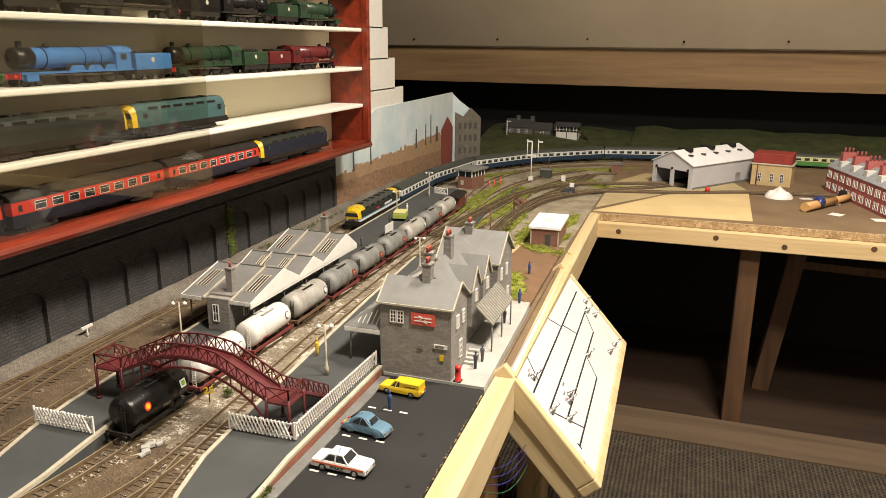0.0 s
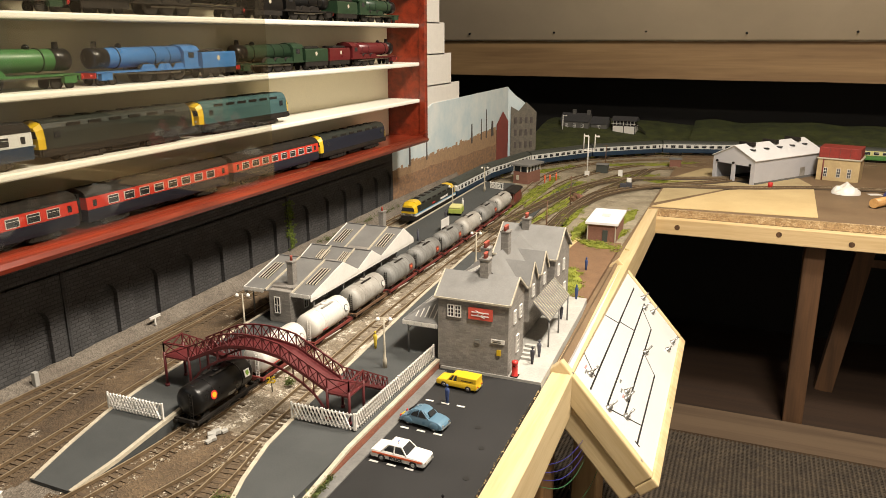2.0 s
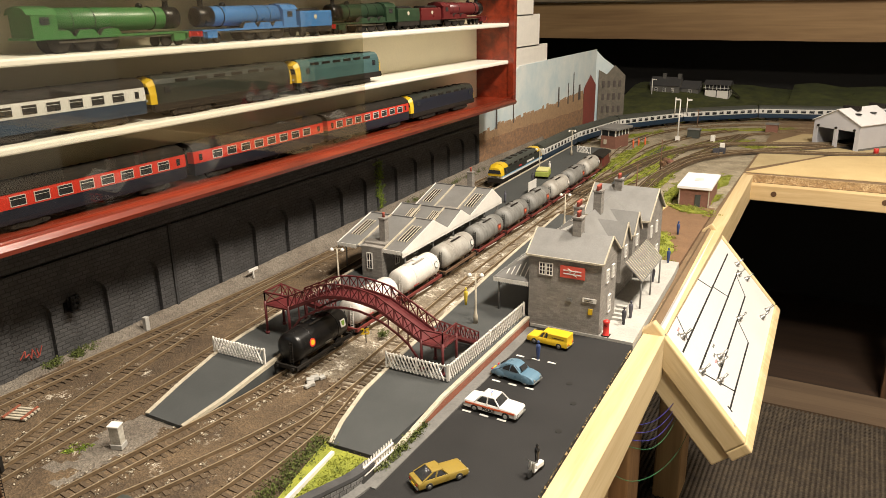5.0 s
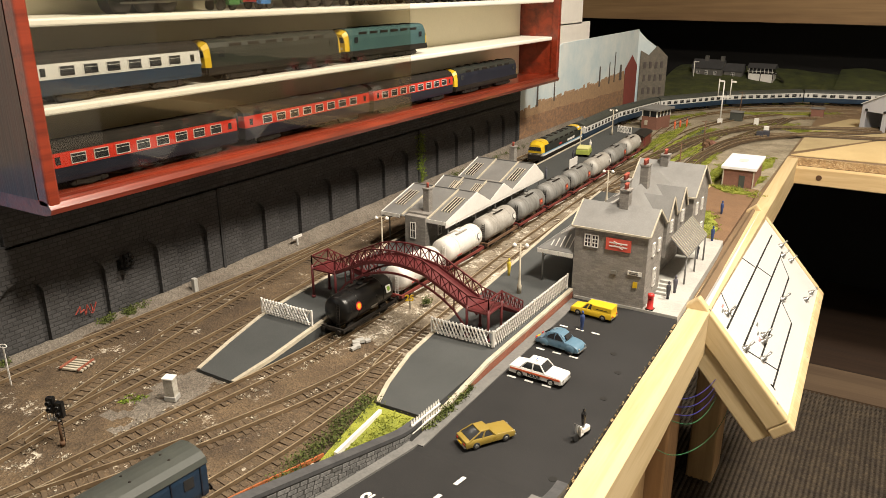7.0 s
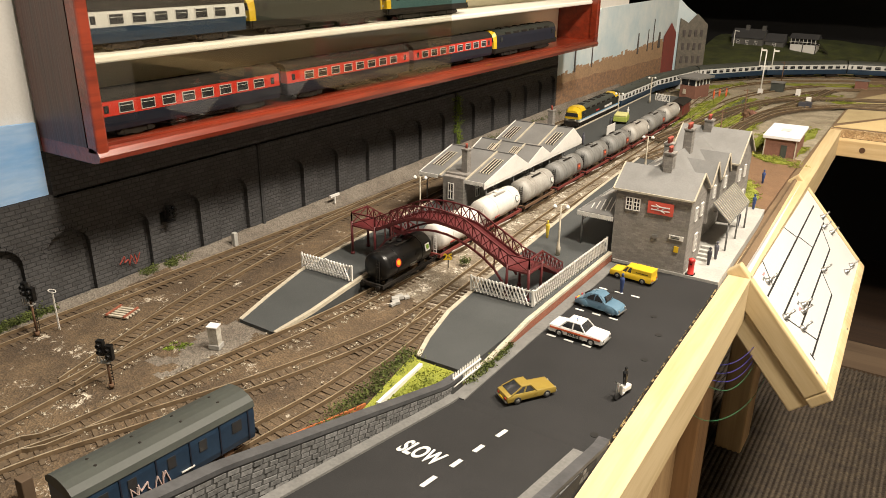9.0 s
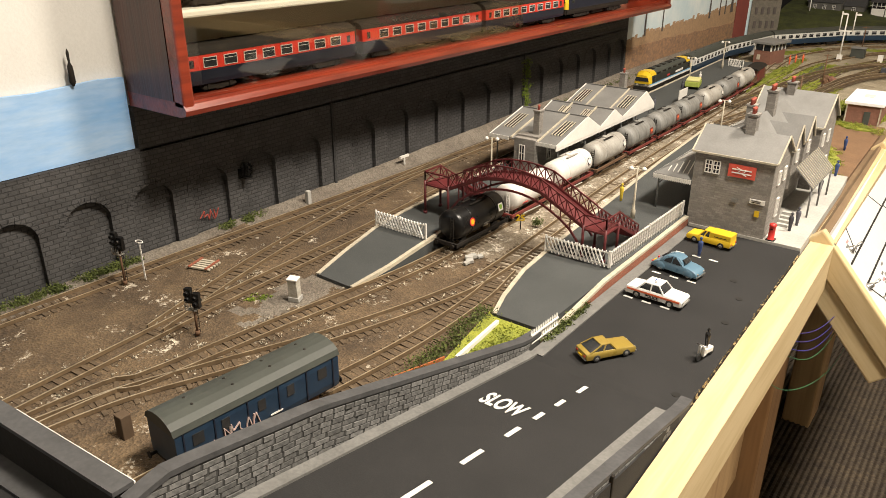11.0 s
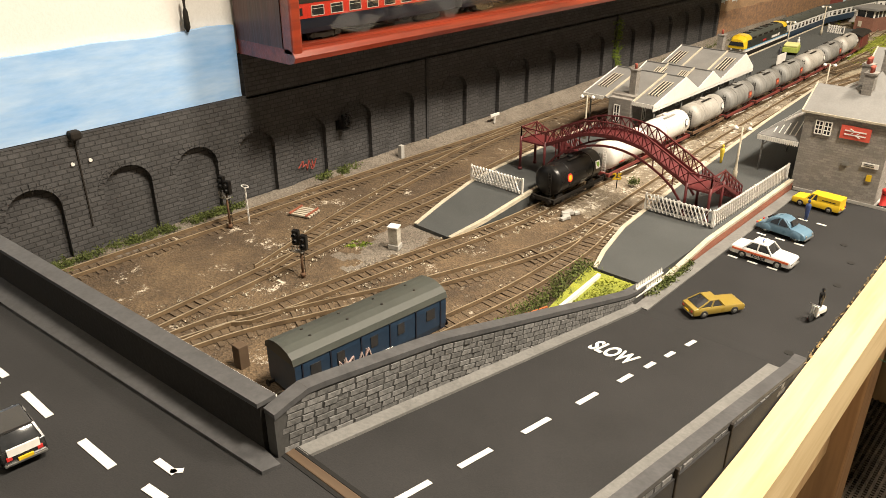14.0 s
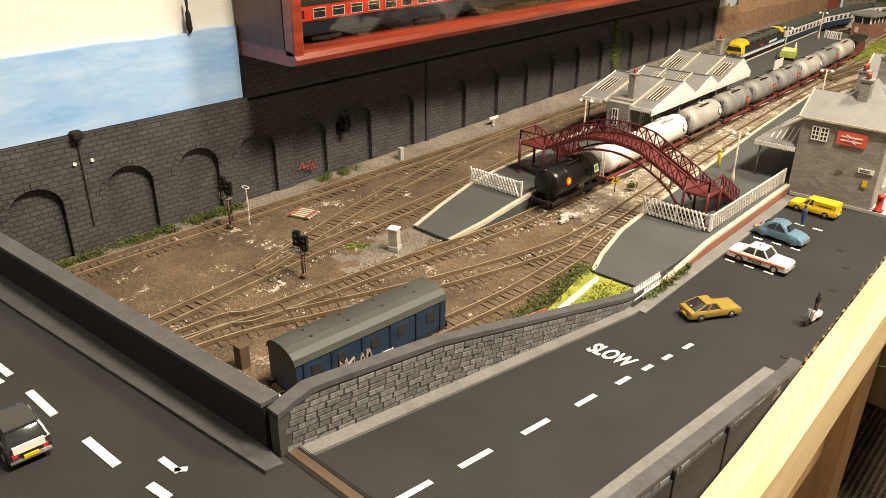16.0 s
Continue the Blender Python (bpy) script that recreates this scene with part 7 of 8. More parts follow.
scooter = thing("motor_scooter", pose(0.5505, 0.0785, 0.0077, 0, 0, 165), "white motor scooter with a plain dark rider shape", "scooter")
for y in (-0.0085, 0.0085):
    bm = bmesh.new()
    lathe(bm, [(0.0030, -0.0009), (0.0037, -0.0004), (0.0037, 0.0004), (0.0030, 0.0009)], 14, (0, y, 0.0037), "x")
    part("wheel", bm, M_tyre, scooter)
part("body", soft_box(-0.0022, -0.0085, 0.0045, 0.0022, 0.0015, 0.0092, r=0.0008), M_carwhite, scooter)
part("front_shield", soft_box(-0.0030, 0.0045, 0.0040, 0.0030, 0.0058, 0.0130, r=0.0005), M_carwhite, scooter)
part("floor_plate", boxed(-0.0022, 0.0008, 0.0040, 0.0022, 0.0055, 0.0052), M_carwhite, scooter)
bm = bmesh.new()
rod(bm, (-0.0045, 0.0060, 0.0140), (0.0045, 0.0060, 0.0140), 0.0005)
rod(bm, (0, 0.0085, 0.0037), (0, 0.0058, 0.0140), 0.0007)
part("handlebar", bm, M_steel, scooter)
rider = figure(0.5505, 0.0800, 0.0160, 0.0185, M_carblack, "plain dark rider shape seated on the scooter")


# ---- lineside signals and small equipment ----
def colour_light(x, y, h, ang, label, base=0.003, heads=2):
    t = thing("colour_light_signal", pose(x, y, base, 0, 0, ang), label, "signal", "signals")
    bm = bmesh.new()
    rod(bm, (0, 0, 0), (0, 0, h * 0.75), 0.0011)
    rod(bm, (0, 0, 0), (0, 0, 0.004), 0.0022)
    part("post", bm, M_rust, t)
    bm = bmesh.new()
    box(bm, -0.006, -0.003, h * 0.55, 0.003, 0.003, h * 0.55 + 0.0008)
    for i in range(4):
        box(bm, -0.0065 + 0.0026 * i, -0.0035, h * 0.55 + 0.0008, -0.0058 + 0.0026 * i, -0.0030, h * 0.55 + 0.007)
    part("platform", bm, M_tankgrey, t)
    bm = bmesh.new()
    for k in range(8):
        box(bm, -0.0012, 0.0025, 0.003 + k * h * 0.065, 0.0012, 0.0029, 0.0036 + k * h * 0.065)
    for s in (-0.0012, 0.0012):
        box(bm, s - 0.0002, 0.0025, 0.001, s + 0.0002, 0.0029, h * 0.58)
    part("ladder", bm, M_blackdirty, t)
    for k in range(heads):
        hd = part("signal_head", soft_box(-0.003 + 0.007 * k - 0.0035, -0.0022, h * 0.7 - 0.004 * k, 0.003 + 0.007 * k - 0.0035, 0.0022, h * 0.7 + 0.014 - 0.004 * k, r=0.0005), M_blackpaint, t)
        for j in range(2):
            bm = bmesh.new()
            lathe(bm, [(0.0019, -0.0022), (0.0019, -0.0052), (0.0016, -0.0052), (0.0016, -0.0022)], 12, (0.007 * k - 0.0035, 0, h * 0.7 + 0.0045 + 0.0055 * j - 0.004 * k), "y")
            part("lamp_hood", bm, M_blackpaint, hd)
    return t


colour_light(0.187, -0.143, 0.044, 25, "black two-headed colour light signal by the tracks")
colour_light(0.048, -0.126, 0.058, 15, "tall black colour light signal near the wall")
t = thing("ground_signal_post", pose(0.0545, -0.108, 0.003), "slim white lattice post with a ring on top", "signal post")
bm = bmesh.new()
for s in (-0.0011, 0.0011):
    beam(bm, (s, 0, 0), (s * 0.7, 0, 0.040), 0.0006)
for k in range(12):
    z = 0.0033 * k
    beam(bm, (-0.0011, 0, z), (0.0011, 0, z + 0.0033), 0.0005)
part("post", bm, M_white, t)
bm = bmesh.new()
for i in range(14):
    a, b = 2 * math.pi * i / 14, 2 * math.pi * (i + 1) / 14
    beam(bm, (0.005 * math.cos(a), 0.0025 * math.sin(a), 0.041), (0.005 * math.cos(b), 0.0025 * math.sin(b), 0.041), 0.0007)
part("ring", bm, M_white, t)
t = thing("wall_signal", pose(0.004, 0.064, 0.063), "black signal heads bracketed off the arched wall", "signal")
part("bracket", boxed(0, -0.007, -0.007, 0.012, 0.003, -0.0055), M_blackpaint, t)
part("wall_plate", boxed(0, -0.009, -0.008, 0.002, -0.005, 0.004), M_blackpaint, t)
for y in (-0.003, 0.003):
    hd = part("signal_head", soft_box(0.006, y - 0.0024, -0.004, 0.0105, y + 0.0024, 0.011, r=0.0005), M_blackpaint, t)
    for k in (0.0, 0.0055):
        bm = bmesh.new()
        lathe(bm, [(0.0018, 0.0105), (0.0018, 0.0135)], 10, (0, y, 0.001 + k), "x")
        part("lamp_hood", bm, M_blackpaint, hd)
t = thing("sighting_board", pose(0.020, 0.335, 0.006), "white T-shaped marker board by the wall", "marker")
part("post", boxed(-0.0009, -0.0009, 0, 0.0009, 0.0009, 0.0135), M_white, t)
part("arm", boxed(-0.0012, -0.0095, 0.0105, 0.0012, 0.0095, 0.0140), M_white, t)
solid("marker_post", soft_box(0.0195, 0.1405, 0.002, 0.0255, 0.1465, 0.0195, r=0.0008), M_pavelight, "short pale concrete post by the wall", "post")
t = thing("relay_box", pose(0.2045, -0.046, 0.002, 4, 0, 20) @ Matrix.Scale(0.82, 4), "weathered pale relay cabinet on the trackside", "relay box")
part("base", soft_box(-0.0068, -0.0058, 0, 0.0068, 0.0058, 0.006, r=0.0006), M_pavelight, t)
part("body", soft_box(-0.0058, -0.0048, 0.006, 0.0058, 0.0048, 0.0275, r=0.0005), surf("stained_cabinet", (0.58, 0.56, 0.5), (0.3, 0.27, 0.22), scale=150, rough=0.7), t)
part("lid", soft_box(-0.0066, -0.0056, 0.0275, 0.0066, 0.0056, 0.0295, r=0.0006), M_white, t)
solid("relay_box_small", soft_box(0.258, -0.262, 0.001, 0.267, -0.254, 0.020, r=0.0006), M_plank, "small brown-grey equipment box near the bridge", "relay box")
t = thing("sleeper_stack", pose(0.073, -0.052, 0.0025, 0, 0, 18), "red and white boarded crossing panel beside the track", "boarding")
for i in range(5):
    part("board", soft_box(-0.013, -0.010 + 0.0045 * i, 0.0, 0.013, -0.0072 + 0.0045 * i, 0.002, r=0.0003), M_edging, t)
for x in (-0.010, 0.010):
    part("runner", boxed(x - 0.001, -0.012, 0.002, x + 0.001, 0.012, 0.0035), M_brickred, t)
rnd = random.Random(9)
for i in range(5):
    bx = soft_box(-0.005, -0.004, 0, 0.005, 0.004, 0.005, r=0.0008)
    ob = solid("concrete_block", bx, M_pavelight, "loose grey concrete block between the rails", "block", "loose blocks")
    ob.matrix_world = pose(0.287 + rnd.uniform(-0.006, 0.006), 0.128 + 0.008 * (i - 2) * 0.7, 0.0025, rnd.uniform(-8, 8), rnd.uniform(-8, 8), rnd.uniform(0, 90)) @ Matrix.Scale(0.6 + 0.3 * rnd.random(), 4)
t = thing("speed_sign", pose(0.281, 0.232, 0.003), "small speed sign with yellow figures on a post", "sign")
bm = bmesh.new()
rod(bm, (0, 0, 0), (0, 0, 0.011), 0.0006)
part("post", bm, M_blackdirty, t)
cu = bpy.data.curves.new("speed_figures", "FONT")
cu.body, cu.size, cu.extrude, cu.align_x, cu.offset = "25", 0.0105, 0.0003, "CENTER", 0.0003
tmp = new("tmp_letters", cu)
bpy.context.view_layer.update()
me = bpy.data.meshes.new_from_object(tmp.evaluated_get(bpy.context.evaluated_depsgraph_get()))
bpy.data.objects.remove(tmp)
me.materials.append(M_yellow)
again("figures", me, t, pose(0, -0.0008, 0.011, 90, 0, 30))
# old rail panel beside the stone wall, and a white edging plank
path = smooth_path([(0.362, -0.135), (0.372, -0.10), (0.383, -0.066), (0.388, -0.048)], 0.006)
t = thing("rusty_rail_panel", pose(0, 0, 0), "short orange rusty rail panel lying by the stone wall", "rail panel")
for s in (-1, 1):
    bm = bmesh.new()
    ribbon(bm, path, s * 0.006, 0.0014, 0.004, 0.0075)
    part("rail", bm, surf("bright_rust", (0.42, 0.13, 0.04), (0.3, 0.09, 0.03), scale=120, rough=0.8), t)
for i in range(1, len(path), 2):
    sd, dd = side_of(path, i)
    bm = bmesh.new()
    p = path[i]
    extrude(bm, [(*(p + sd * 0.010 + dd * 0.0015).xy, 0.001), (*(p - sd * 0.010 + dd * 0.0015).xy, 0.001), (*(p - sd * 0.010 - dd * 0.0015).xy, 0.001), (*(p + sd * 0.010 - dd * 0.0015).xy, 0.001)], (0, 0, 0.003))
    part("sleeper", bm, M_edging, t)
bm = bmesh.new()
beam(bm, (0.3925, -0.045, 0.008), (0.384, 0.028, 0.006), 0.003, 0.005)
solid("edging_plank", bm, M_white, "white painted plank edging the grass patch", "plank")


# ---- greenery ----
def clumps(name, places, mat, label, seed, blades=34):
    """Many small leaf flakes round given places: (x, y, z, spread, height)."""
    rnd = random.Random(seed)
    verts, faces = [], []
    for x, y, z, sp, hh in places:
        for _ in range(blades):
            c = Vector((x + rnd.gauss(0, sp * 0.5), y + rnd.gauss(0, sp * 0.5), z + abs(rnd.gauss(0, hh * 0.5))))
            a, b = Vector((rnd.gauss(0, 1), rnd.gauss(0, 1), rnd.gauss(0, 1))).normalized(), Vector((rnd.gauss(0, 1), rnd.gauss(0, 1), rnd.gauss(0, 1))).normalized()
            r = rnd.uniform(0.0005, 0.0013)
            k = len(verts)
            verts += [c + a * r, c + b * r, c - a * r * 0.8, c - b * r * 0.8]
            faces.append((k, k + 1, k + 2, k + 3))
    me = bpy.data.meshes.new(name)
    me.from_pydata([tuple(v) for v in verts], [], faces)
    me.materials.append(mat)
    return tagged(new(name, me), label, "greenery", kind="stuff")


rnd = random.Random(21)
gp = [(0.366, 0.042), (0.374, 0.036), (0.417, 0.036), (0.4225, 0.015), (0.418, -0.02), (0.408, -0.07), (0.395, -0.10), (0.385, -0.06)]
bm = bmesh.new()
slab(bm, gp, 0.0, 0.0055)
solid("grass_patch", bm, M_grass, "bright green scatter grass below the platform ramp", "grass", kind="structure")
clumps("grass_tufts", [(rnd.uniform(0.39, 0.415), rnd.uniform(-0.05, 0.03), 0.0055, 0.006, 0.0012) for _ in range(60)], M_grass, "short grass tufts on the patch", 1, 26)
clumps("hedge", [(0.3655 + 0.004 * rnd.gauss(0, 1) + 0.010 * f, 0.045 - 0.15 * f, 0.004, 0.008, 0.006) for f in [i / 60 for i in range(61)]], M_bush, "dense low green hedge along the platform ramp", 2, 60)
clumps("verge_growth", [(0.4355 + rnd.gauss(0, 0.002), 0.02 + 0.08 * rnd.random(), 0.009, 0.004, 0.004) for _ in range(40)], M_bush, "green weeds at the foot of the picket fence", 3, 40)
clumps("wall_weeds", [(0.010 + rnd.gauss(0, 0.003), y + rnd.gauss(0, 0.012), 0.004, 0.006, 0.005) for y in (-0.33, -0.3, -0.27, -0.25, -0.21, -0.19, -0.17, -0.15, -0.13, -0.115, -0.105, 0.04, 0.06, 0.07) for _ in range(7)], M_bush, "dark green bushes along the foot of the wall", 4, 120)
clumps("wall_weeds_far", [(0.014 + rnd.gauss(0, 0.004), 0.75 + 0.5 * rnd.random(), 0.012, 0.007, 0.006) for _ in range(70)], M_bush, "green bushes along the far wall foot", 5, 44)
clumps("wall_ivy", [(0.006, 0.688 + rnd.gauss(0, 0.006), 0.02 + 0.085 * rnd.random(), 0.005, 0.006) for _ in range(80)], M_vine, "bright green ivy climbing the dark wall", 6, 34)
clumps("ground_moss", [(0.175 + rnd.gauss(0, 0.006), -0.062 + rnd.gauss(0, 0.006), 0.002, 0.004, 0.0015) for _ in range(10)], M_vine, "yellow-green moss by the relay cabinet", 7, 26)
chips = []
for k, off, y0, y1, n in (("C", 0.015, -0.2, 0.14, 46), ("C", -0.002, 0.0, 0.16, 26), ("C", -0.016, -0.25, 0.05, 30), ("D", 0.0, -0.1, 0.12, 26), ("B", 0.016, -0.28, 0.0, 34), ("B", -0.018, -0.3, -0.02, 30), ("X", -0.014, -0.12, 0.12, 26), ("D", -0.014, 0.15, 0.8, 60), ("C", 0.018, 0.25, 0.9, 60)):
    span = [i for i, p in enumerate(SP[k]) if y0 < p.y < y1]
    for _ in range(n):
        i = rnd.choice(span)
        q = SP[k][i] + side_of(SP[k], i)[0] * (off + rnd.gauss(0, 0.003))
        chips.append((q.x, q.y, 0.0026, 0.004, 0.0004))
clumps("stone_chippings", chips, M_edging, "pale stone chippings strewn along the tracks", 14, 7)
clumps("bush", [(0.292, 0.252, 0.006, 0.006, 0.007)], M_bush, "small round bush beside the tank wagons", 8, 400)
# the strips near y 2.3 brighten the lit foot of the dark bank
strips = [((0.29, 1.1), (0.30, 1.6), 0.012), ((0.33, 1.05), (0.36, 1.55), 0.012), ((0.42, 0.95), (0.36, 1.3), 0.016), ((0.06, 1.5), (0.12, 1.75), 0.018), ((0.13, 1.62), (0.25, 1.85), 0.014), ((0.36, 1.62), (0.5, 1.78), 0.02), ((0.49, 1.0), (0.53, 1.1), 0.016), ((0.512, 0.650), (0.488, 0.805), 0.022), ((0.46, 0.985), (0.532, 0.955), 0.022), ((0.394, 1.0), (0.4, 1.3), 0.010), ((0.272, 1.25), (0.246, 1.66), 0.012), ((0.04, 1.4), (0.043, 1.8), 0.014), ((0.475, 1.0), (0.5, 1.12), 0.02), ((0.445, 0.98), (0.44, 1.2), 0.014), ((0.03, 1.12), (0.075, 1.5), 0.012), ((0.1, 1.2), (0.1, 1.45), 0.012), ((0.25, 1.15), (0.24, 1.5), 0.012), ((0.33, 1.9), (0.6, 2.05), 0.022), ((0.15, 1.98), (0.36, 2.14), 0.02), ((0.2, 2.05), (0.5, 2.2), 0.03), ((0.09, 1.85), (0.25, 2.1), 0.03), ((0.07, 1.4), (0.065, 1.6), 0.012), ((0.3, 2.275), (0.8, 2.315), 0.03), ((0.7, 2.30), (1.3, 2.315), 0.03), ((0.04, 1.78), (0.16, 2.1), 0.03), ((0.02, 1.55), (0.06, 1.9), 0.025), ((0.305, 1.3), (0.33, 1.6), 0.014), ((0.42, 1.5), (0.44, 1.75), 0.016), ((0.49, 1.12), (0.52, 1.3), 0.018), ((0.5, 1.68), (0.64, 1.7), 0.018)]
pl = []
for (x0, y0), (x1, y1), w in strips:
    for _ in range(70):
        f = rnd.random()
        pl.append((x0 + (x1 - x0) * f + rnd.gauss(0, w * 0.5), y0 + (y1 - y0) * f + rnd.gauss(0, w * 0.5), 0.0075 if x0 > 0.43 and y0 < 1.15 else 0.0045, 0.006, 0.0025))
clumps("yard_grass", pl, M_grass, "yellow-green grass strips between the far tracks", 9, 40)
for (x0, y0), (x1, y1), w in strips:
    a, b = Vector((x0, y0)), Vector((x1, y1))
    d = (b - a)
    nrm = Vector((-d.y, d.x)).normalized()
    k = 14
    up = [a + d * i / k + nrm * w * (0.6 + 0.5 * rnd.random()) * math.sin(math.pi * (i + 0.4) / (k + 0.8)) for i in range(k + 1)]
    dn = [a + d * i / k - nrm * w * (0.6 + 0.5 * rnd.random()) * math.sin(math.pi * (i + 0.4) / (k + 0.8)) for i in range(k + 1)]
    bm = bmesh.new()
    slab(bm, [tuple(p) for p in up] + [tuple(p) for p in reversed(dn)], 0.0, 0.0078 if 0.43 < x0 < 0.52 and y0 < 1.15 else 0.0046)
    solid("grass_verge", bm, M_grass, "yellow-green scatter grass between the tracks", "grass", "grass verges", "structure")
bk = []
for _ in range(420):
    x = rnd.uniform(0.0, 1.7)
    y = rnd.uniform(2.3, 2.58)
    bk.append((x, y, 0.004 + 0.07 * max(0, (y - 2.26) / 0.35), 0.016, 0.008))
clumps("bank_scrub", bk, M_shadegrass, "dark scrub over the far bank", 10, 46)

# spray-painted mark and conduit on the wall
rr = random.Random(5)
bm = bmesh.new()
p = (0.004, 0.022)
for i in range(16):
    q = (0.004 + 0.022 * (i + 1) / 16 + rr.uniform(-0.002, 0.002) - 0.004, rr.uniform(0.015, 0.030))
    beam(bm, (0.0022, p[0] - 0.006, p[1]), (0.0022, q[0], q[1]), 0.0005, 0.0014, up=(1, 0, 0))
    p = (q[0] + 0.006, q[1])
solid("wall_graffiti", bm, surf("faded_red_spray", (0.42, 0.08, 0.06), scale=150, rough=0.8), "faded red spray scrawl in a blind arch", "graffiti", kind="structure")
t = thing("wall_lamp", pose(0.004, -0.242, 0.0), "small dark lamp and cable on the wall top", "wall lamp")
part("cable", boxed(0, -0.0006, 0.03, 0.0012, 0.0006, 0.118), M_blackdirty, t)
part("lamp_head", soft_box(-0.002, -0.005, 0.114, 0.008, 0.005, 0.122, r=0.002), M_blackdirty, t)
for y in (-0.006, 0.010):
    bm = bmesh.new()
    rod(bm, (0, y, 0.092), (0.002, y, 0.092), 0.0016)
    part("insulator", bm, M_white, t)
bm = bmesh.new()
lathe(bm, [(0.001, 0), (0.003, 0.004), (0.0025, 0.018), (0.001, 0.022), (0.0015, 0.03), (0.0005, 0.034)], 8, (0.004, -0.117, 0.19))
solid("wall_ornament", bm, M_blackdirty, "small dark hanging figure-shaped hook on the wall", "ornament")

# ---- far end: town picture, buildings and yard ----
M_picsky = surf("printed_sky", (0.42, 0.55, 0.62), (0.68, 0.72, 0.72), scale=8, rough=0.6, spread=0.05)
M_pictown = surf("printed_town", (0.36, 0.21, 0.115), (0.17, 0.11, 0.08), scale=90, rough=0.7, spread=0.3, stretch=(1, 1, 1.6))
M_pictan = surf("printed_terraces", (0.4, 0.26, 0.15), (0.27, 0.18, 0.11), scale=120, rough=0.7, spread=0.3)
M_picdark = surf("printed_spires", (0.09, 0.075, 0.07), scale=80, rough=0.7)
M_picred = surf("printed_red_house", (0.25, 0.06, 0.05), scale=60, rough=0.7)
M_picstone = surf("printed_stone_house", (0.17, 0.15, 0.12), (0.1, 0.09, 0.075), scale=80, rough=0.7)

town = thing("backdrop_town", pose(0, 0, 0), "printed town picture with chimneys and pale blue sky", "backdrop", kind="structure")
bm = bmesh.new()
extrude(bm, [(-0.003, 1.106, 0.0), (-0.003, 1.96, 0.0), (-0.003, 1.96, 0.228), (-0.003, 1.34, 0.224), (-0.003, 1.106, 0.15)], (0.005, 0, 0))
part("sky_sheet", bm, M_picsky, town)
bm = bmesh.new()
extrude(bm, [(-0.001, 1.962, 0.0), (0.075, 2.03, 0.0), (0.075, 2.03, 0.125), (0.055, 2.01, 0.168), (0.02, 1.98, 0.2), (-0.001, 1.962, 0.226)], (-0.003, 0.003, 0))
part("corner_sheet", bm, M_picsky, town)
rnd = random.Random(3)
roof = [(1.107, 0.085)]
y = 1.107
while y < 1.9:
    h = 0.088 + 0.018 * (y - 1.1) + rnd.uniform(0, 0.014)
    w = rnd.uniform(0.012, 0.03)
    roof += [(y, h - 0.004), (y, h), (y + w * 0.8, h + 0.001), (y + w * 0.8, h - 0.004)]
    y += w
bm = bmesh.new()
extrude(bm, [(0.002, 1.107, 0.0), *[(0.002, min(yy, 1.955), z) for yy, z in roof], (0.002, 1.955, 0.0)], (0.0008, 0, 0))
part("far_roofs", bm, M_pictan, town)
bm = bmesh.new()
ring = [(0.0032, 1.107, 0.0)] + [(0.0032, 1.107 + 0.848 * i / 24, 0.072 - 0.018 * i / 24 + 0.002 * (i % 3 == 0) + rnd.uniform(0, 0.004)) for i in range(25)] + [(0.0032, 1.955, 0.0)]
extrude(bm, ring, (0.0008, 0, 0))
part("near_walls", bm, M_pictown, town)
for y, h, w in ((1.2, 0.165, 0.004), (1.3, 0.15, 0.003), (1.62, 0.145, 0.006), (1.70, 0.15, 0.004), (1.745, 0.175, 0.004), (1.80, 0.135, 0.012)):
    bm = bmesh.new()
    extrude(bm, [(0.0030, y - w, 0.09), (0.0030, y + w, 0.09), (0.0030, y + w * 0.5, h), (0.0030, y - w * 0.5, h)], (0.0007, 0, 0))
    part("chimney_stack", bm, M_picdark, town)
bm = bmesh.new()
extrude(bm, [(0.0042, 1.84, 0.0), (0.0042, 1.955, 0.0), (0.0042, 1.955, 0.12), (0.0042, 1.90, 0.155), (0.0042, 1.84, 0.12)], (0.0008, 0, 0))
part("red_house", bm, M_picred, town)
bm = bmesh.new()
extrude(bm, [(0.010, 1.966, 0.0), (0.078, 2.028, 0.0), (0.078, 2.028, 0.145), (0.05, 2.003, 0.178), (0.03, 1.985, 0.15), (0.010, 1.966, 0.165)], (0.0008, -0.0008, 0))
part("stone_house", bm, M_picstone, town)
bm = bmesh.new()
for i in range(4):
    for j in range(3):
        a = 0.02 + 0.014 * i
        extrude(bm, [(a, 1.9735 + (a - 0.02) * 0.91, 0.03 + 0.04 * j), (a + 0.006, 1.979 + (a - 0.02) * 0.91, 0.03 + 0.04 * j), (a + 0.006, 1.979 + (a - 0.02) * 0.91, 0.05 + 0.04 * j), (a, 1.9735 + (a - 0.02) * 0.91, 0.05 + 0.04 * j)], (0.0012, -0.0014, 0))
part("printed_windows", bm, M_picdark, town)["kind"] = "stuff"


def simple_house(name, m, w, d, eave, ridge, wall_m, roof_m, label, wins=(), chim=(), along="x", cat="house"):
    t = thing(name, m, label, cat)
    gable_block(t, -w / 2, w / 2, -d / 2, d / 2, 0, eave, ridge, along, 0.003, wall_m, roof_m, trim=False)
    for x, z, ww, hh in wins:
        window(t, pose(x, -d / 2 - 0.0006, z), ww, hh, (2, 2))
    for x, h in chim:
        bm = bmesh.new()
        box(bm, x - 0.006, -0.006, ridge - 0.01, x + 0.006, 0.006, ridge + h)
        part("chimney", bm, wall_m, t)
    return t


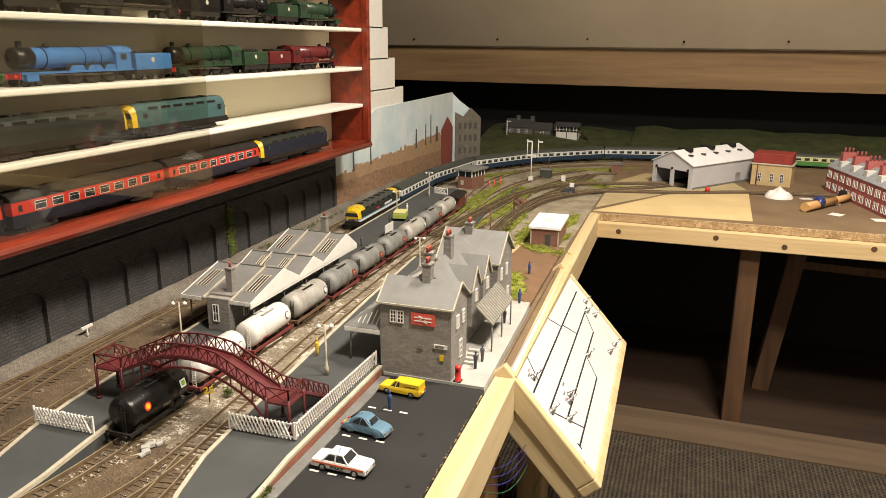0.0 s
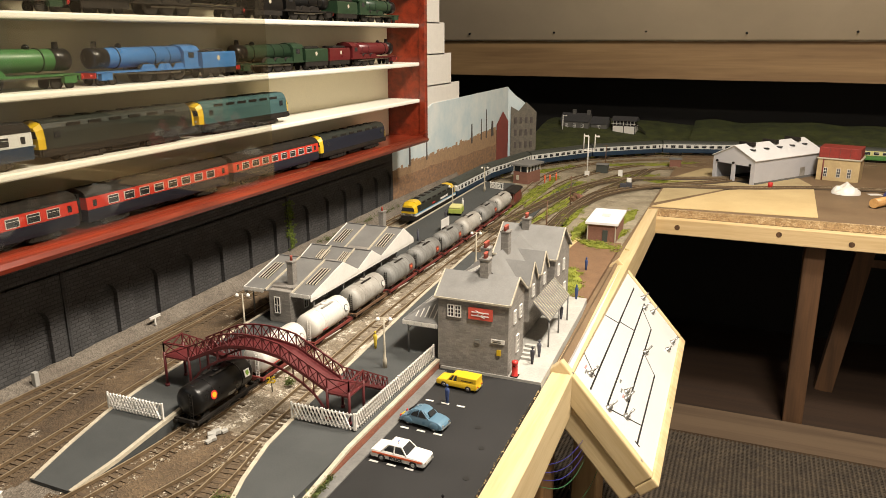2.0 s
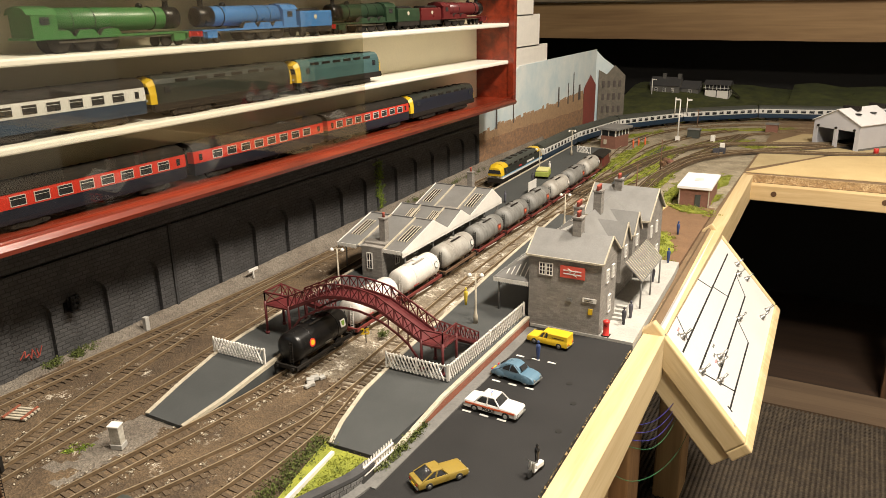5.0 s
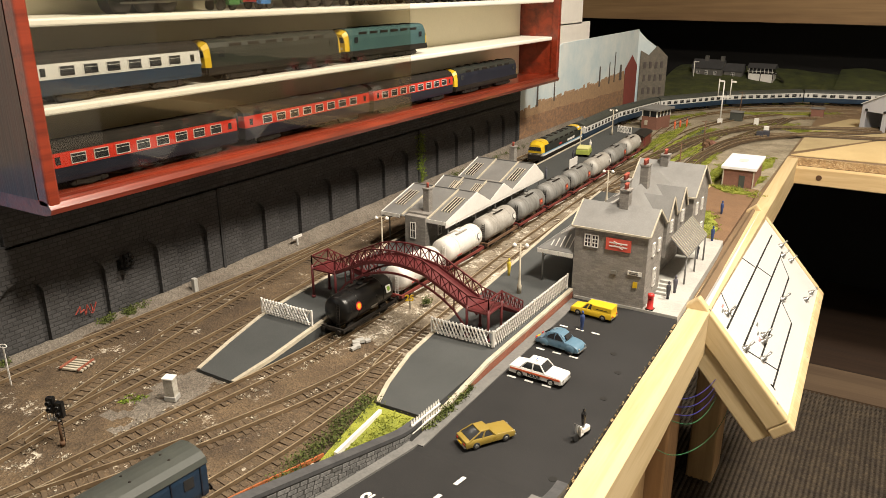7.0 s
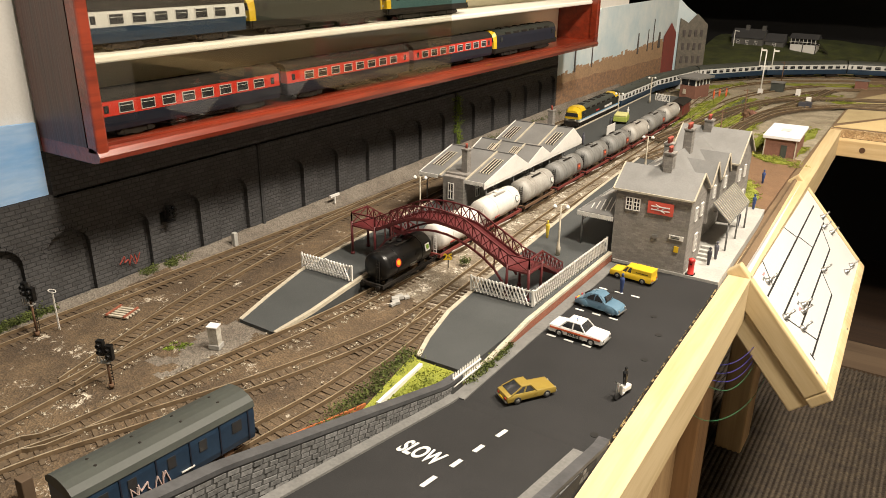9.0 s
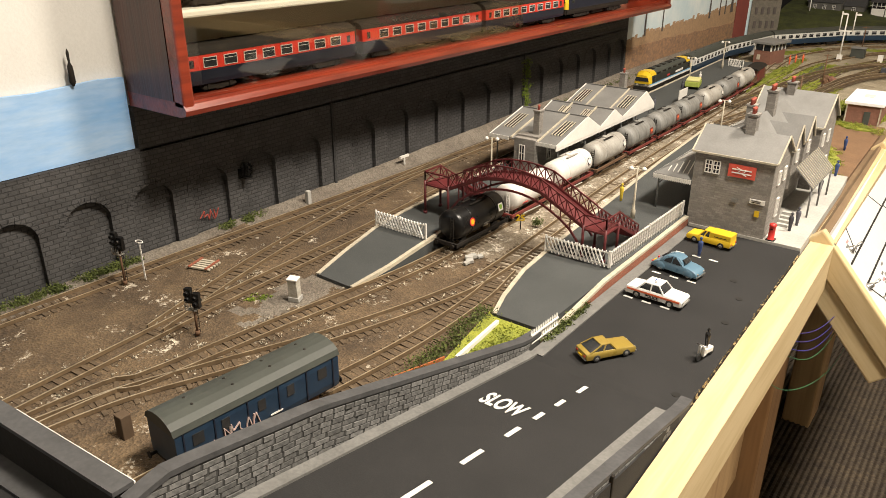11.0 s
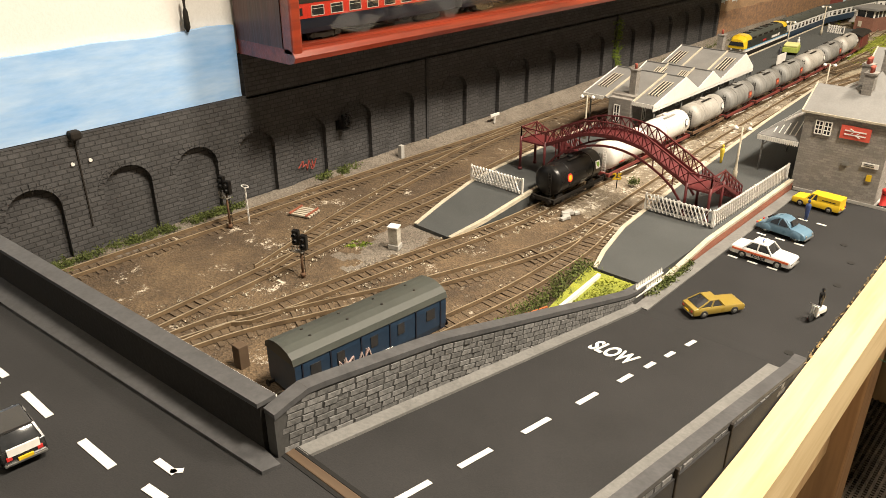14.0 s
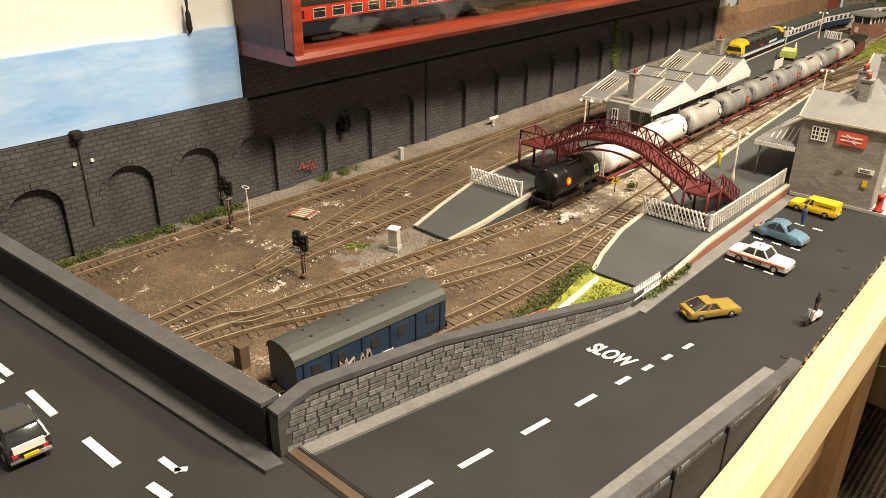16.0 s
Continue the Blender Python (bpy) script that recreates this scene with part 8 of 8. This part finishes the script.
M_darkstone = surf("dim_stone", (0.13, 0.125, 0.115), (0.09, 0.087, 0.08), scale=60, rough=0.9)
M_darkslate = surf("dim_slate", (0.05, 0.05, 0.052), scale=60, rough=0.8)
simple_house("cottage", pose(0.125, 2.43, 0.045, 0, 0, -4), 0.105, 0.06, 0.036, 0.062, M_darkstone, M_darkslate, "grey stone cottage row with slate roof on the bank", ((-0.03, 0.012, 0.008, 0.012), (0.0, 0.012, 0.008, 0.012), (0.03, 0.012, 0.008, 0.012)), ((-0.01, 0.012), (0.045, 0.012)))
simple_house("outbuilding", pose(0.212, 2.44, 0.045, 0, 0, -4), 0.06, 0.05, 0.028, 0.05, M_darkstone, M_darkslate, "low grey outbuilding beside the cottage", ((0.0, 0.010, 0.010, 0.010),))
sb = thing("signal_box", pose(0.305, 2.43, 0.035, 0, 0, -4), "white and black timber signal box on the bank", "signal box")
part("base", boxed(-0.042, -0.025, 0, 0.042, 0.025, 0.032), M_white, sb)
for x in (-0.042, -0.001, 0.040):
    part("post", boxed(x, -0.0262, 0, x + 0.0025, -0.025, 0.034), M_blackdirty, sb)
part("cabin", boxed(-0.040, -0.024, 0.032, 0.040, 0.024, 0.036), M_blackdirty, sb)
part("glazing", boxed(-0.039, -0.023, 0.036, 0.039, 0.023, 0.050), M_glassdark, sb)
for i in range(7):
    part("mullion", boxed(-0.04 + 0.0128 * i, -0.0245, 0.034, -0.0385 + 0.0128 * i, -0.023, 0.051), M_white, sb)
part("balcony_rail", boxed(-0.044, -0.030, 0.040, 0.044, -0.029, 0.0412), M_white, sb)
bm = bmesh.new()
extrude(bm, [(-0.046, -0.03, 0.051), (-0.046, 0.03, 0.051), (-0.046, 0, 0.066)], (0.092, 0, 0))
part("roof", bm, M_darkslate, sb)
bm = bmesh.new()
for i in range(7):
    box(bm, 0.043 + 0.005 * i, -0.012, 0.030 - 0.0045 * i, 0.049 + 0.005 * i, 0.004, 0.032 - 0.0045 * i)
beam(bm, (0.043, -0.012, 0.043), (0.078, -0.012, 0.012), 0.0012)
part("steps", bm, M_blackdirty, sb)

# brick lookout cabin at the end of the island platform
lc = thing("lookout_cabin", pose(0.186, 1.56, 0.0, 0, 0, -14), "brick signal cabin with a flat overhanging dark roof", "signal box")
part("base", boxed(-0.022, -0.034, 0, 0.022, 0.034, 0.034), M_hutbrick, lc)
part("glazing", boxed(-0.021, -0.033, 0.034, 0.021, 0.033, 0.050), M_glassdark, lc)
for x in (-0.0215, 0.0, 0.0195):
    part("mullion", boxed(x, -0.0345, 0.034, x + 0.002, -0.033, 0.050), M_white, lc)
for i in range(5):
    part("mullion", boxed(0.021, -0.034 + 0.0165 * i, 0.034, 0.0225, -0.032 + 0.0165 * i, 0.050), M_white, lc)
part("roof", soft_box(-0.030, -0.042, 0.050, 0.030, 0.042, 0.056, r=0.001), M_slate, lc, "dark grey flat roof")
part("lamp_board", boxed(-0.012, -0.0365, 0.012, -0.004, -0.0345, 0.024), M_edging, lc)

# hut with a pale flat roof
hut = thing("lamp_hut", pose(0.4965, 1.055, 0.005, 0, 0, 2), "brown brick hut with a pale flat roof", "hut")
part("wall", boxed(-0.027, -0.058, 0, 0.027, 0.058, 0.034), M_hutbrick, hut)
part("roof", soft_box(-0.031, -0.062, 0.034, 0.031, 0.062, 0.040, r=0.001), M_shedwhite, hut, "pale grey flat roof")
part("roof_hatch", soft_box(-0.008, -0.012, 0.040, 0.008, 0.008, 0.0415, r=0.0005), M_railgrey, hut)
part("door", boxed(0.002, -0.0592, 0, 0.012, -0.058, 0.024), M_roofgrey, hut)
for x in (-0.0272, 0.0255):
    part("pilaster", boxed(x, -0.0595, 0, x + 0.002, -0.058, 0.034), M_edging, hut)

# engine shed
sh = thing("engine_shed", pose(0.705, 1.755, 0.004, 0, 0, -35.5), "pale grey two-road engine shed with white roof", "engine shed")
SW, SD, SE, SR = 0.066, 0.30, 0.068, 0.098
bm = bmesh.new()
for x0, x1 in ((-SW, -SW + 0.012), (-0.006, 0.006), (SW - 0.012, SW)):
    box(bm, x0, 0, 0, x1, 0.003, 0.048)
extrude(bm, [(-SW, 0, 0.048), (SW, 0, 0.048), (SW, 0, SE), (0, 0, SR), (-SW, 0, SE)], (0, 0.003, 0))
part("front_wall", bm, M_shedgrey, sh)
part("side_wall", boxed(SW - 0.003, 0.003, 0, SW, SD, SE), M_shedgrey, sh)
part("side_wall", boxed(-SW, 0.003, 0, -SW + 0.003, SD, SE), M_shedgrey, sh)
bm = bmesh.new()
extrude(bm, [(-SW, SD, 0), (SW, SD, 0), (SW, SD, SE), (0, SD, SR), (-SW, SD, SE)], (0, 0.003, 0))
part("back_wall", bm, M_blackdirty, sh)
for s in (-1, 1):
    bm = bmesh.new()
    roof_slab(bm, (s * (SW + 0.004), -0.004, SE - 0.002), (s * (SW + 0.004), SD + 0.004, SE - 0.002), (0, SD + 0.004, SR + 0.002), (0, -0.004, SR + 0.002), 0.002)
    rf = part("roof", bm, M_shedwhite, sh, "white corrugated roof")
    for i in range(5):
        y = 0.035 + 0.057 * i
        for k in (0.45,):
            bm = bmesh.new()
            px, pz = s * SW * k, SR - (SR - SE) * k
            lathe(bm, [(0.008, 0), (0.008, 0.003), (0.006, 0.0035)], 14, (px, y, pz + 0.001))
            part("roof_light", bm, M_glassdark, rf)
    for i in range(3):
        y = 0.05 + 0.1 * i
        part("smoke_vent", boxed(min(0, s * 0.022), y - 0.006, SR - 0.004, max(0, s * 0.022), y + 0.006, SR + 0.006), M_blackdirty, rf)
for x in (-0.052, 0.0, 0.052):
    bm = bmesh.new()
    rod(bm, (x, -0.004, 0.052), (x, 0.0, 0.052), 0.003)
    part("lamp", bm, M_blackdirty, sh)
part("door", boxed(SW - 0.0005, 0.20, 0, SW + 0.001, 0.222, 0.03), M_tankgrey, sh)
part("plinth", boxed(SW - 0.001, 0.004, 0, SW + 0.0012, SD, 0.006), M_paving, sh)
part("inner_floor", boxed(-SW + 0.003, 0.004, 0.0, SW - 0.003, SD, 0.0015), M_blackdirty, sh)
bm = bmesh.new()
lathe(bm, [(0.006, 0), (0.006, 0.014), (0.005, 0.015)], 14, (0.80, 1.69, 0.0055))
solid("oil_drum", bm, M_red, "small red oil drum beside the engine shed", "drum")

# water tower house
wt = thing("water_tower", pose(0.975, 1.905, 0.004, 0, 0, -12), "buff sandstone water tower with a red iron tank", "water tower")
part("wall", soft_box(-0.052, -0.04, 0, 0.052, 0.04, 0.058, r=0.001), M_sandstone, wt)
part("cornice", soft_box(-0.055, -0.043, 0.058, 0.055, 0.043, 0.062, r=0.001), M_edging, wt)
part("tank", soft_box(-0.051, -0.039, 0.062, 0.051, 0.039, 0.090, r=0.001), surf("dark_red_iron", (0.28, 0.03, 0.022), scale=60, rough=0.6), wt)
for i in range(5):
    part("tank_rib", boxed(-0.0505 + 0.025 * i, -0.0402, 0.062, -0.049 + 0.025 * i, -0.039, 0.090), M_wagonred, wt)
for x, z in ((0.002, 0.012), (0.028, 0.012), (-0.03, 0.012)):
    window(wt, pose(x, -0.0402, z), 0.008, 0.022, (2, 3))
bm = bmesh.new()
rod(bm, (-0.037, -0.042, 0), (-0.037, -0.042, 0.058), 0.0016)
part("drainpipe", bm, M_wagonred, wt)

# row of terraced houses
te = thing("terrace_houses", pose(1.105, 1.86, 0.004, 0, 0, -77), "row of pink-red brick terraced houses with chimneys", "terrace")
TL = 0.36
gable_block(te, 0, TL, 0, 0.075, 0, 0.068, 0.094, "x", 0.002, bricked("terrace_brick", (0.42, 0.1, 0.095), (0.35, 0.08, 0.078), (0.4, 0.25, 0.22), 0.0034, 0.0015, bump=0.0001), surf("terrace_slate", (0.3, 0.31, 0.33), scale=60, rough=0.7), trim=False)
for i in range(9):
    x = 0.022 + 0.04 * i
    for z in (0.010, 0.040):
        window(te, pose(x - 0.008, -0.0006, z), 0.006, 0.016, (1, 2))
        window(te, pose(x + 0.008, -0.0006, z), 0.006, 0.016, (1, 2))
for i in range(5):
    x = 0.03 + 0.075 * i
    ch = part("chimney", boxed(x - 0.008, 0.020, 0.075, x + 0.008, 0.055, 0.108), M_terrace, te)
    for k in range(3):
        bm = bmesh.new()
        lathe(bm, [(0.0028, 0.108), (0.0024, 0.118), (0.003, 0.120)], 8, (x, 0.027 + 0.010 * k, 0))
        part("chimney_pot", bm, M_terrace, ch)
    part("dormer", soft_box(x + 0.022, 0.006, 0.070, x + 0.040, 0.03, 0.088, r=0.001), M_railgrey, te)

# ply sheets, tools and scraps on the yard board
bm = bmesh.new()
slab(bm, [(0.545, 1.356), (0.895, 1.372), (0.905, 1.75), (0.70, 1.62)], 0.0045, 0.0062)
solid("ply_sheet", bm, M_ply, "pale cream sheet cut for the yard surface", "sheet", kind="structure")
bm = bmesh.new()
slab(bm, [(0.545, 1.40), (0.69, 1.63), (0.905, 1.76), (0.85, 1.95), (0.62, 1.95), (0.545, 1.75)], 0.0042, 0.0052)
solid("yard_surface", bm, surf("yard_sheet", (0.45, 0.36, 0.2), (0.36, 0.28, 0.15), scale=20, rough=0.8), "pale buff yard surface under the shed roads", "sheet", kind="structure")
hm = thing("hammer", pose(1.08, 1.615, 0.016, 0, 0, -35), "wooden-handled hammer lying on the yard board", "hammer")
bm = bmesh.new()
rod(bm, (0, -0.11, 0), (0, 0.03, 0), 0.011, 0.009, 14)
rod(bm, (0, 0.03, 0), (0, 0.12, 0.002), 0.009, 0.007, 14)
part("handle", bm, wood("hammer_ash", (0.55, 0.32, 0.12), (0.42, 0.22, 0.08), axis="y", rough=0.4), hm)
part("head", soft_box(-0.035, 0.115, -0.011, 0.035, 0.140, 0.011, r=0.004), M_blackdirty, hm)
bm = bmesh.new()
ball(bm, (1.055, 1.585, 0.020), 0.0165, 16, (0.9, 1.35, 0.95))
solid("blue_handle", bm, surf("blue_plastic", (0.03, 0.04, 0.16), scale=40, rough=0.35), "dark blue rounded tool handle on the yard board", "tool")
bm = bmesh.new()
bmesh.ops.create_icosphere(bm, subdivisions=3, radius=0.034, matrix=pose(0.975, 1.69, 0.004))
rnd = random.Random(8)
for v in bm.verts:
    o = Vector((v.co.x - 0.975, v.co.y - 1.69, 0))
    v.co.z = 0.0048 + max(0, v.co.z - 0.004) * 0.75 * (0.7 + 0.6 * noise.noise(v.co * 60))
solid("crumpled_tissue", bm, M_white, "crumpled white tissue on the yard board", "tissue")
for x, y, w, d, a in ((1.04, 1.70, 0.03, 0.02, 20), (1.10, 1.66, 0.03, 0.022, -15), (1.085, 1.52, 0.028, 0.03, -30), (1.17, 1.49, 0.03, 0.03, 10)):
    ob = solid("paper_scrap", boxed(-w / 2, -d / 2, 0, w / 2, d / 2, 0.0005), M_white, "white paper scrap on the yard board", "paper", "paper scraps")
    ob.matrix_world = pose(x, y, 0.0046, 0, 0, a)


# ---- posts and semaphore signals of the yard ----
def telegraph(x, y, h, label):
    t = thing("telegraph_pole", pose(x, y, 0.003), label, "pole", "yard poles")
    bm = bmesh.new()
    rod(bm, (0, 0, 0), (0, 0, h), 0.0014, 0.001)
    part("pole", bm, M_rust, t)
    part("cross_arm", boxed(-0.008, -0.0006, h - 0.004, 0.008, 0.0006, h - 0.0028), M_rust, t)


for x, y, h in ((0.394, 0.985, 0.078), (0.374, 1.272, 0.076), (0.345, 1.85, 0.07), (0.40, 0.80, 0.07)):
    telegraph(x, y, h, "thin brown lineside pole in the yard")


def semaphore(x, y, h, label, posts=1, z=0.003):
    t = thing("semaphore_signal", pose(x, y, z), label, "signal", "semaphores")
    bm = bmesh.new()
    rod(bm, (0, 0, 0), (0, 0, h), 0.0020, 0.0015)
    part("post", bm, M_white, t)
    if posts > 1:
        part("bracket", boxed(-0.014, -0.0012, h * 0.62, 0.020, 0.0012, h * 0.65), M_white, t)
        for dx in (-0.013, 0.018):
            bm = bmesh.new()
            rod(bm, (dx, 0, h * 0.63), (dx, 0, h * 1.05), 0.0014)
            part("doll_post", bm, M_white, t)
            part("arm", boxed(dx - 0.001, -0.0022, h * 0.98, dx + 0.013, -0.0014, h * 1.02), M_white, t)
    else:
        part("arm", boxed(-0.001, -0.0026, h * 0.95, 0.016, -0.0018, h * 0.99), M_white, t)
    part("base", boxed(-0.006, -0.005, 0, 0.006, 0.005, 0.012), M_white, t)


semaphore(0.320, 1.71, 0.112, "white bracket semaphore signal beside the yard", 2)
semaphore(0.088, 2.36, 0.075, "white lattice semaphore signal on the far bank", 1, 0.03)
for x, y in ((0.452, 1.62), (0.41, 1.73)):
    solid("point_indicator", soft_box(x - 0.006, y - 0.004, 0.002, x + 0.006, y + 0.004, 0.020, r=0.001), M_white, "small white ground signal in the yard", "signal", "ground signals")
for x, y, mt, lab in ((0.12, 1.66, M_tankgrey, "grey metal shed beside the far track"), (0.35, 1.78, M_roofgrey, "small dark hut beside the curve"), (0.536, 1.96, M_hutbrick, "small brown shelter by the shed roads")):
    t = thing("trackside_shed", pose(x, y, 0.003), lab, "shed", "small sheds")
    part("wall", boxed(-0.016, -0.012, 0, 0.016, 0.012, 0.022), mt, t)
    part("roof", soft_box(-0.018, -0.014, 0.022, 0.018, 0.014, 0.025, r=0.0008), mt if mt is M_tankgrey else M_slate, t)
for i, (x, y) in enumerate(((0.45, 1.54), (0.462, 1.552))):
    solid("loading_gauge", soft_box(x - 0.008, y - 0.006, 0.003, x + 0.008, y + 0.006, 0.020, r=0.001), M_figure, "dark lever frame cabinet in the yard", "cabinet", "yard cabinets")
t = thing("luggage_truck", pose(0.176, 1.06, PZ + 0.001, 0, 0, 12), "green and yellow mail trolley on the island platform", "trolley")
part("bed", soft_box(-0.014, -0.018, 0.004, 0.014, 0.018, 0.014, r=0.001), surf("trolley_green", (0.35, 0.42, 0.08), scale=80, rough=0.6), t)
part("tilt", soft_box(-0.013, -0.017, 0.014, 0.013, 0.017, 0.019, r=0.002), M_coachcream, t)
for x in (-0.012, 0.012):
    for y in (-0.012, 0.012):
        bm = bmesh.new()
        lathe(bm, [(0.003, -0.001), (0.003, 0.001)], 12, (x, y, 0.003), "x")
        part("wheel", bm, M_tyre, t)
pb = thing("pillar_box", pose(0.5245, 0.358, 0.0105), "red pillar box at the station corner", "post box")
bm = bmesh.new()
lathe(bm, [(0.0040, 0), (0.0040, 0.0015), (0.0034, 0.002), (0.0034, 0.0155), (0.0040, 0.0165), (0.0036, 0.0185), (0.001, 0.0198)], 16)
part("body", bm, M_red, pb)
part("slot", boxed(-0.0015, -0.0037, 0.0130, 0.0015, -0.0033, 0.0138), M_blackpaint, pb)
part("plinth", boxed(-0.0044, -0.0044, 0, 0.0044, 0.0044, 0.0012), M_blackdirty, pb)
bx = solid("station_board", boxed(0.205, 0.905, PZ, 0.2065, 0.945, PZ + 0.024), M_white, "white notice board on the island platform", "board")

# ---- wires under the table ----
def wire(pts, mat, label):
    path = smooth_path(pts, 0.006)
    bm = bmesh.new()
    for a, b in zip(path, path[1:]):
        rod(bm, a, b, 0.0004, n=6)
    return solid("wire", bm, mat, label, "wire", "wires under the table")


for i in range(4):
    wire([(0.585, 0.46 + 0.01 * i, -0.055 - 0.006 * i), (0.60, 0.43, -0.075 - 0.01 * i), (0.585, 0.36, -0.085 - 0.012 * i), (0.545, 0.28, -0.06 - 0.004 * i)], M_wire_b if i < 3 else M_wire_g, "thin coloured wire hanging under the panel")
wire([(0.62, 0.50, -0.09), (0.605, 0.42, -0.155), (0.575, 0.33, -0.15), (0.54, 0.25, -0.08)], M_wire_g, "thin green wire hanging under the panel")


# ---- stone blocks of the road walls, kept to the faces that show ----
def lay_blocks(parent, x, y0, y1, zb, zt, course, limit, top=None):
    rnd = random.Random(17)
    kinds = []
    for w in (0.0072, 0.0094, 0.0122):
        bm = boxed(-0.0012, -w / 2 + 0.0003, 0.0002, 0.0012, w / 2 - 0.0003, course - 0.0002)
        for v in bm.verts:
            if v.co.x > 0:
                v.co.y *= 0.93
                v.co.z = course / 2 + (v.co.z - course / 2) * 0.86
        kinds.append((w, mesh_of("stone_block", bm, M_stone)))
    n, row = 0, 0
    while row < 14:
        y = y0 + rnd.uniform(0, 0.006)
        while y < y1 and n < limit:
            w, me = kinds[rnd.randrange(3)]
            c = y + w / 2
            z = zt(c) - 0.0022 - (row + 1) * course
            slope = math.degrees(math.atan2(zt(c + 0.004) - zt(c - 0.004), 0.008))
            if z >= zb(c) - 0.002 and c + w / 2 < y1 and (top is None or z + course < top(c)):
                again("stone_block", me, parent, pose(x + rnd.uniform(-0.0003, 0.0003), c, z, slope + rnd.uniform(-1, 1), rnd.uniform(-3, 3), 0))
                n += 1
            y += w
        row += 1


lay_blocks(left_wall, 0.4312, -0.341, 0.004, lambda y: RZ(y), WT_LINE, 0.0036, 300, WT)
for y in (-0.128, -0.2):
    part("downpipe", soft_box(0.5648, y - 0.0012, 0.004, 0.5672, y + 0.0012, WT2(y) + 0.001, r=0.0005), M_blackdirty, right_wall, "black downpipe")
lay_blocks(right_wall, 0.5638, -0.42, -0.02, lambda y: 0.003, WT2, 0.0048, 300)

# dark trackbed strips of the shed roads
for k in "FGH":
    bm = bmesh.new()
    ribbon(bm, [p for p in SP[k] if p.x > 0.5], 0, 0.036, 0.0052, 0.0066)
    solid("trackbed", bm, surf("cork_trackbed_" + k.lower(), (0.085, 0.06, 0.038), (0.055, 0.04, 0.026), scale=60, rough=0.9), "dark brown cork strip under the shed road", "trackbed", "trackbeds", "structure")
for x, y in ((0.5405, 0.2), (0.524, 0.236), (0.545, 0.147), (0.552, 0.015)):
    bm = bmesh.new()
    rod(bm, (x, y, RZ(y) - 0.001), (x, y, RZ(y) + 0.0005), 0.0032, n=16)
    solid("drain_cover", bm, M_black, "small dark drain cover in the tarmac", "drain cover", "drain covers")

for i, (x, y) in enumerate(((0.238, 1.555), (0.247, 1.575), (0.258, 1.60))):
    figure(x, y, 0.003, 0.0225, M_orange, "plain orange figurine beside the signal cabin", 20 * i)
bm = bmesh.new()
ribbon(bm, smooth_path([(0.318, 1.08), (0.306, 1.25), (0.305, 1.42), (0.318, 1.58)], 0.02), 0, 0.016, 0.0, 0.0048)
solid("cess_path", bm, M_platform, "dark asphalt cess path between the far tracks", "path", kind="structure")
rnd = random.Random(31)
clumps("edge_scatter", [(RX(y) + rnd.gauss(0, 0.0005), y, 0.0066, 0.0010, 0.0005) for y in [0.01 + 0.33 * rnd.random() ** 1.4 for _ in range(120)]], M_sandstone, "sandy crumbs of scatter along the table edge", 12, 5)
for x, y, mt in ((0.36, 1.36, M_rust), (0.372, 1.385, M_hutbrick), (0.357, 1.40, M_rust)):
    bm = bmesh.new()
    bmesh.ops.create_icosphere(bm, subdivisions=2, radius=0.009, matrix=pose(x, y, 0.006))
    for v in bm.verts:
        v.co += Vector((rnd.uniform(-1, 1), rnd.uniform(-1, 1), rnd.uniform(-1, 1))) * 0.002
    solid("scrap_heap", bm, mt, "small heap of rusty scrap in the yard", "scrap heap", "scrap heaps")
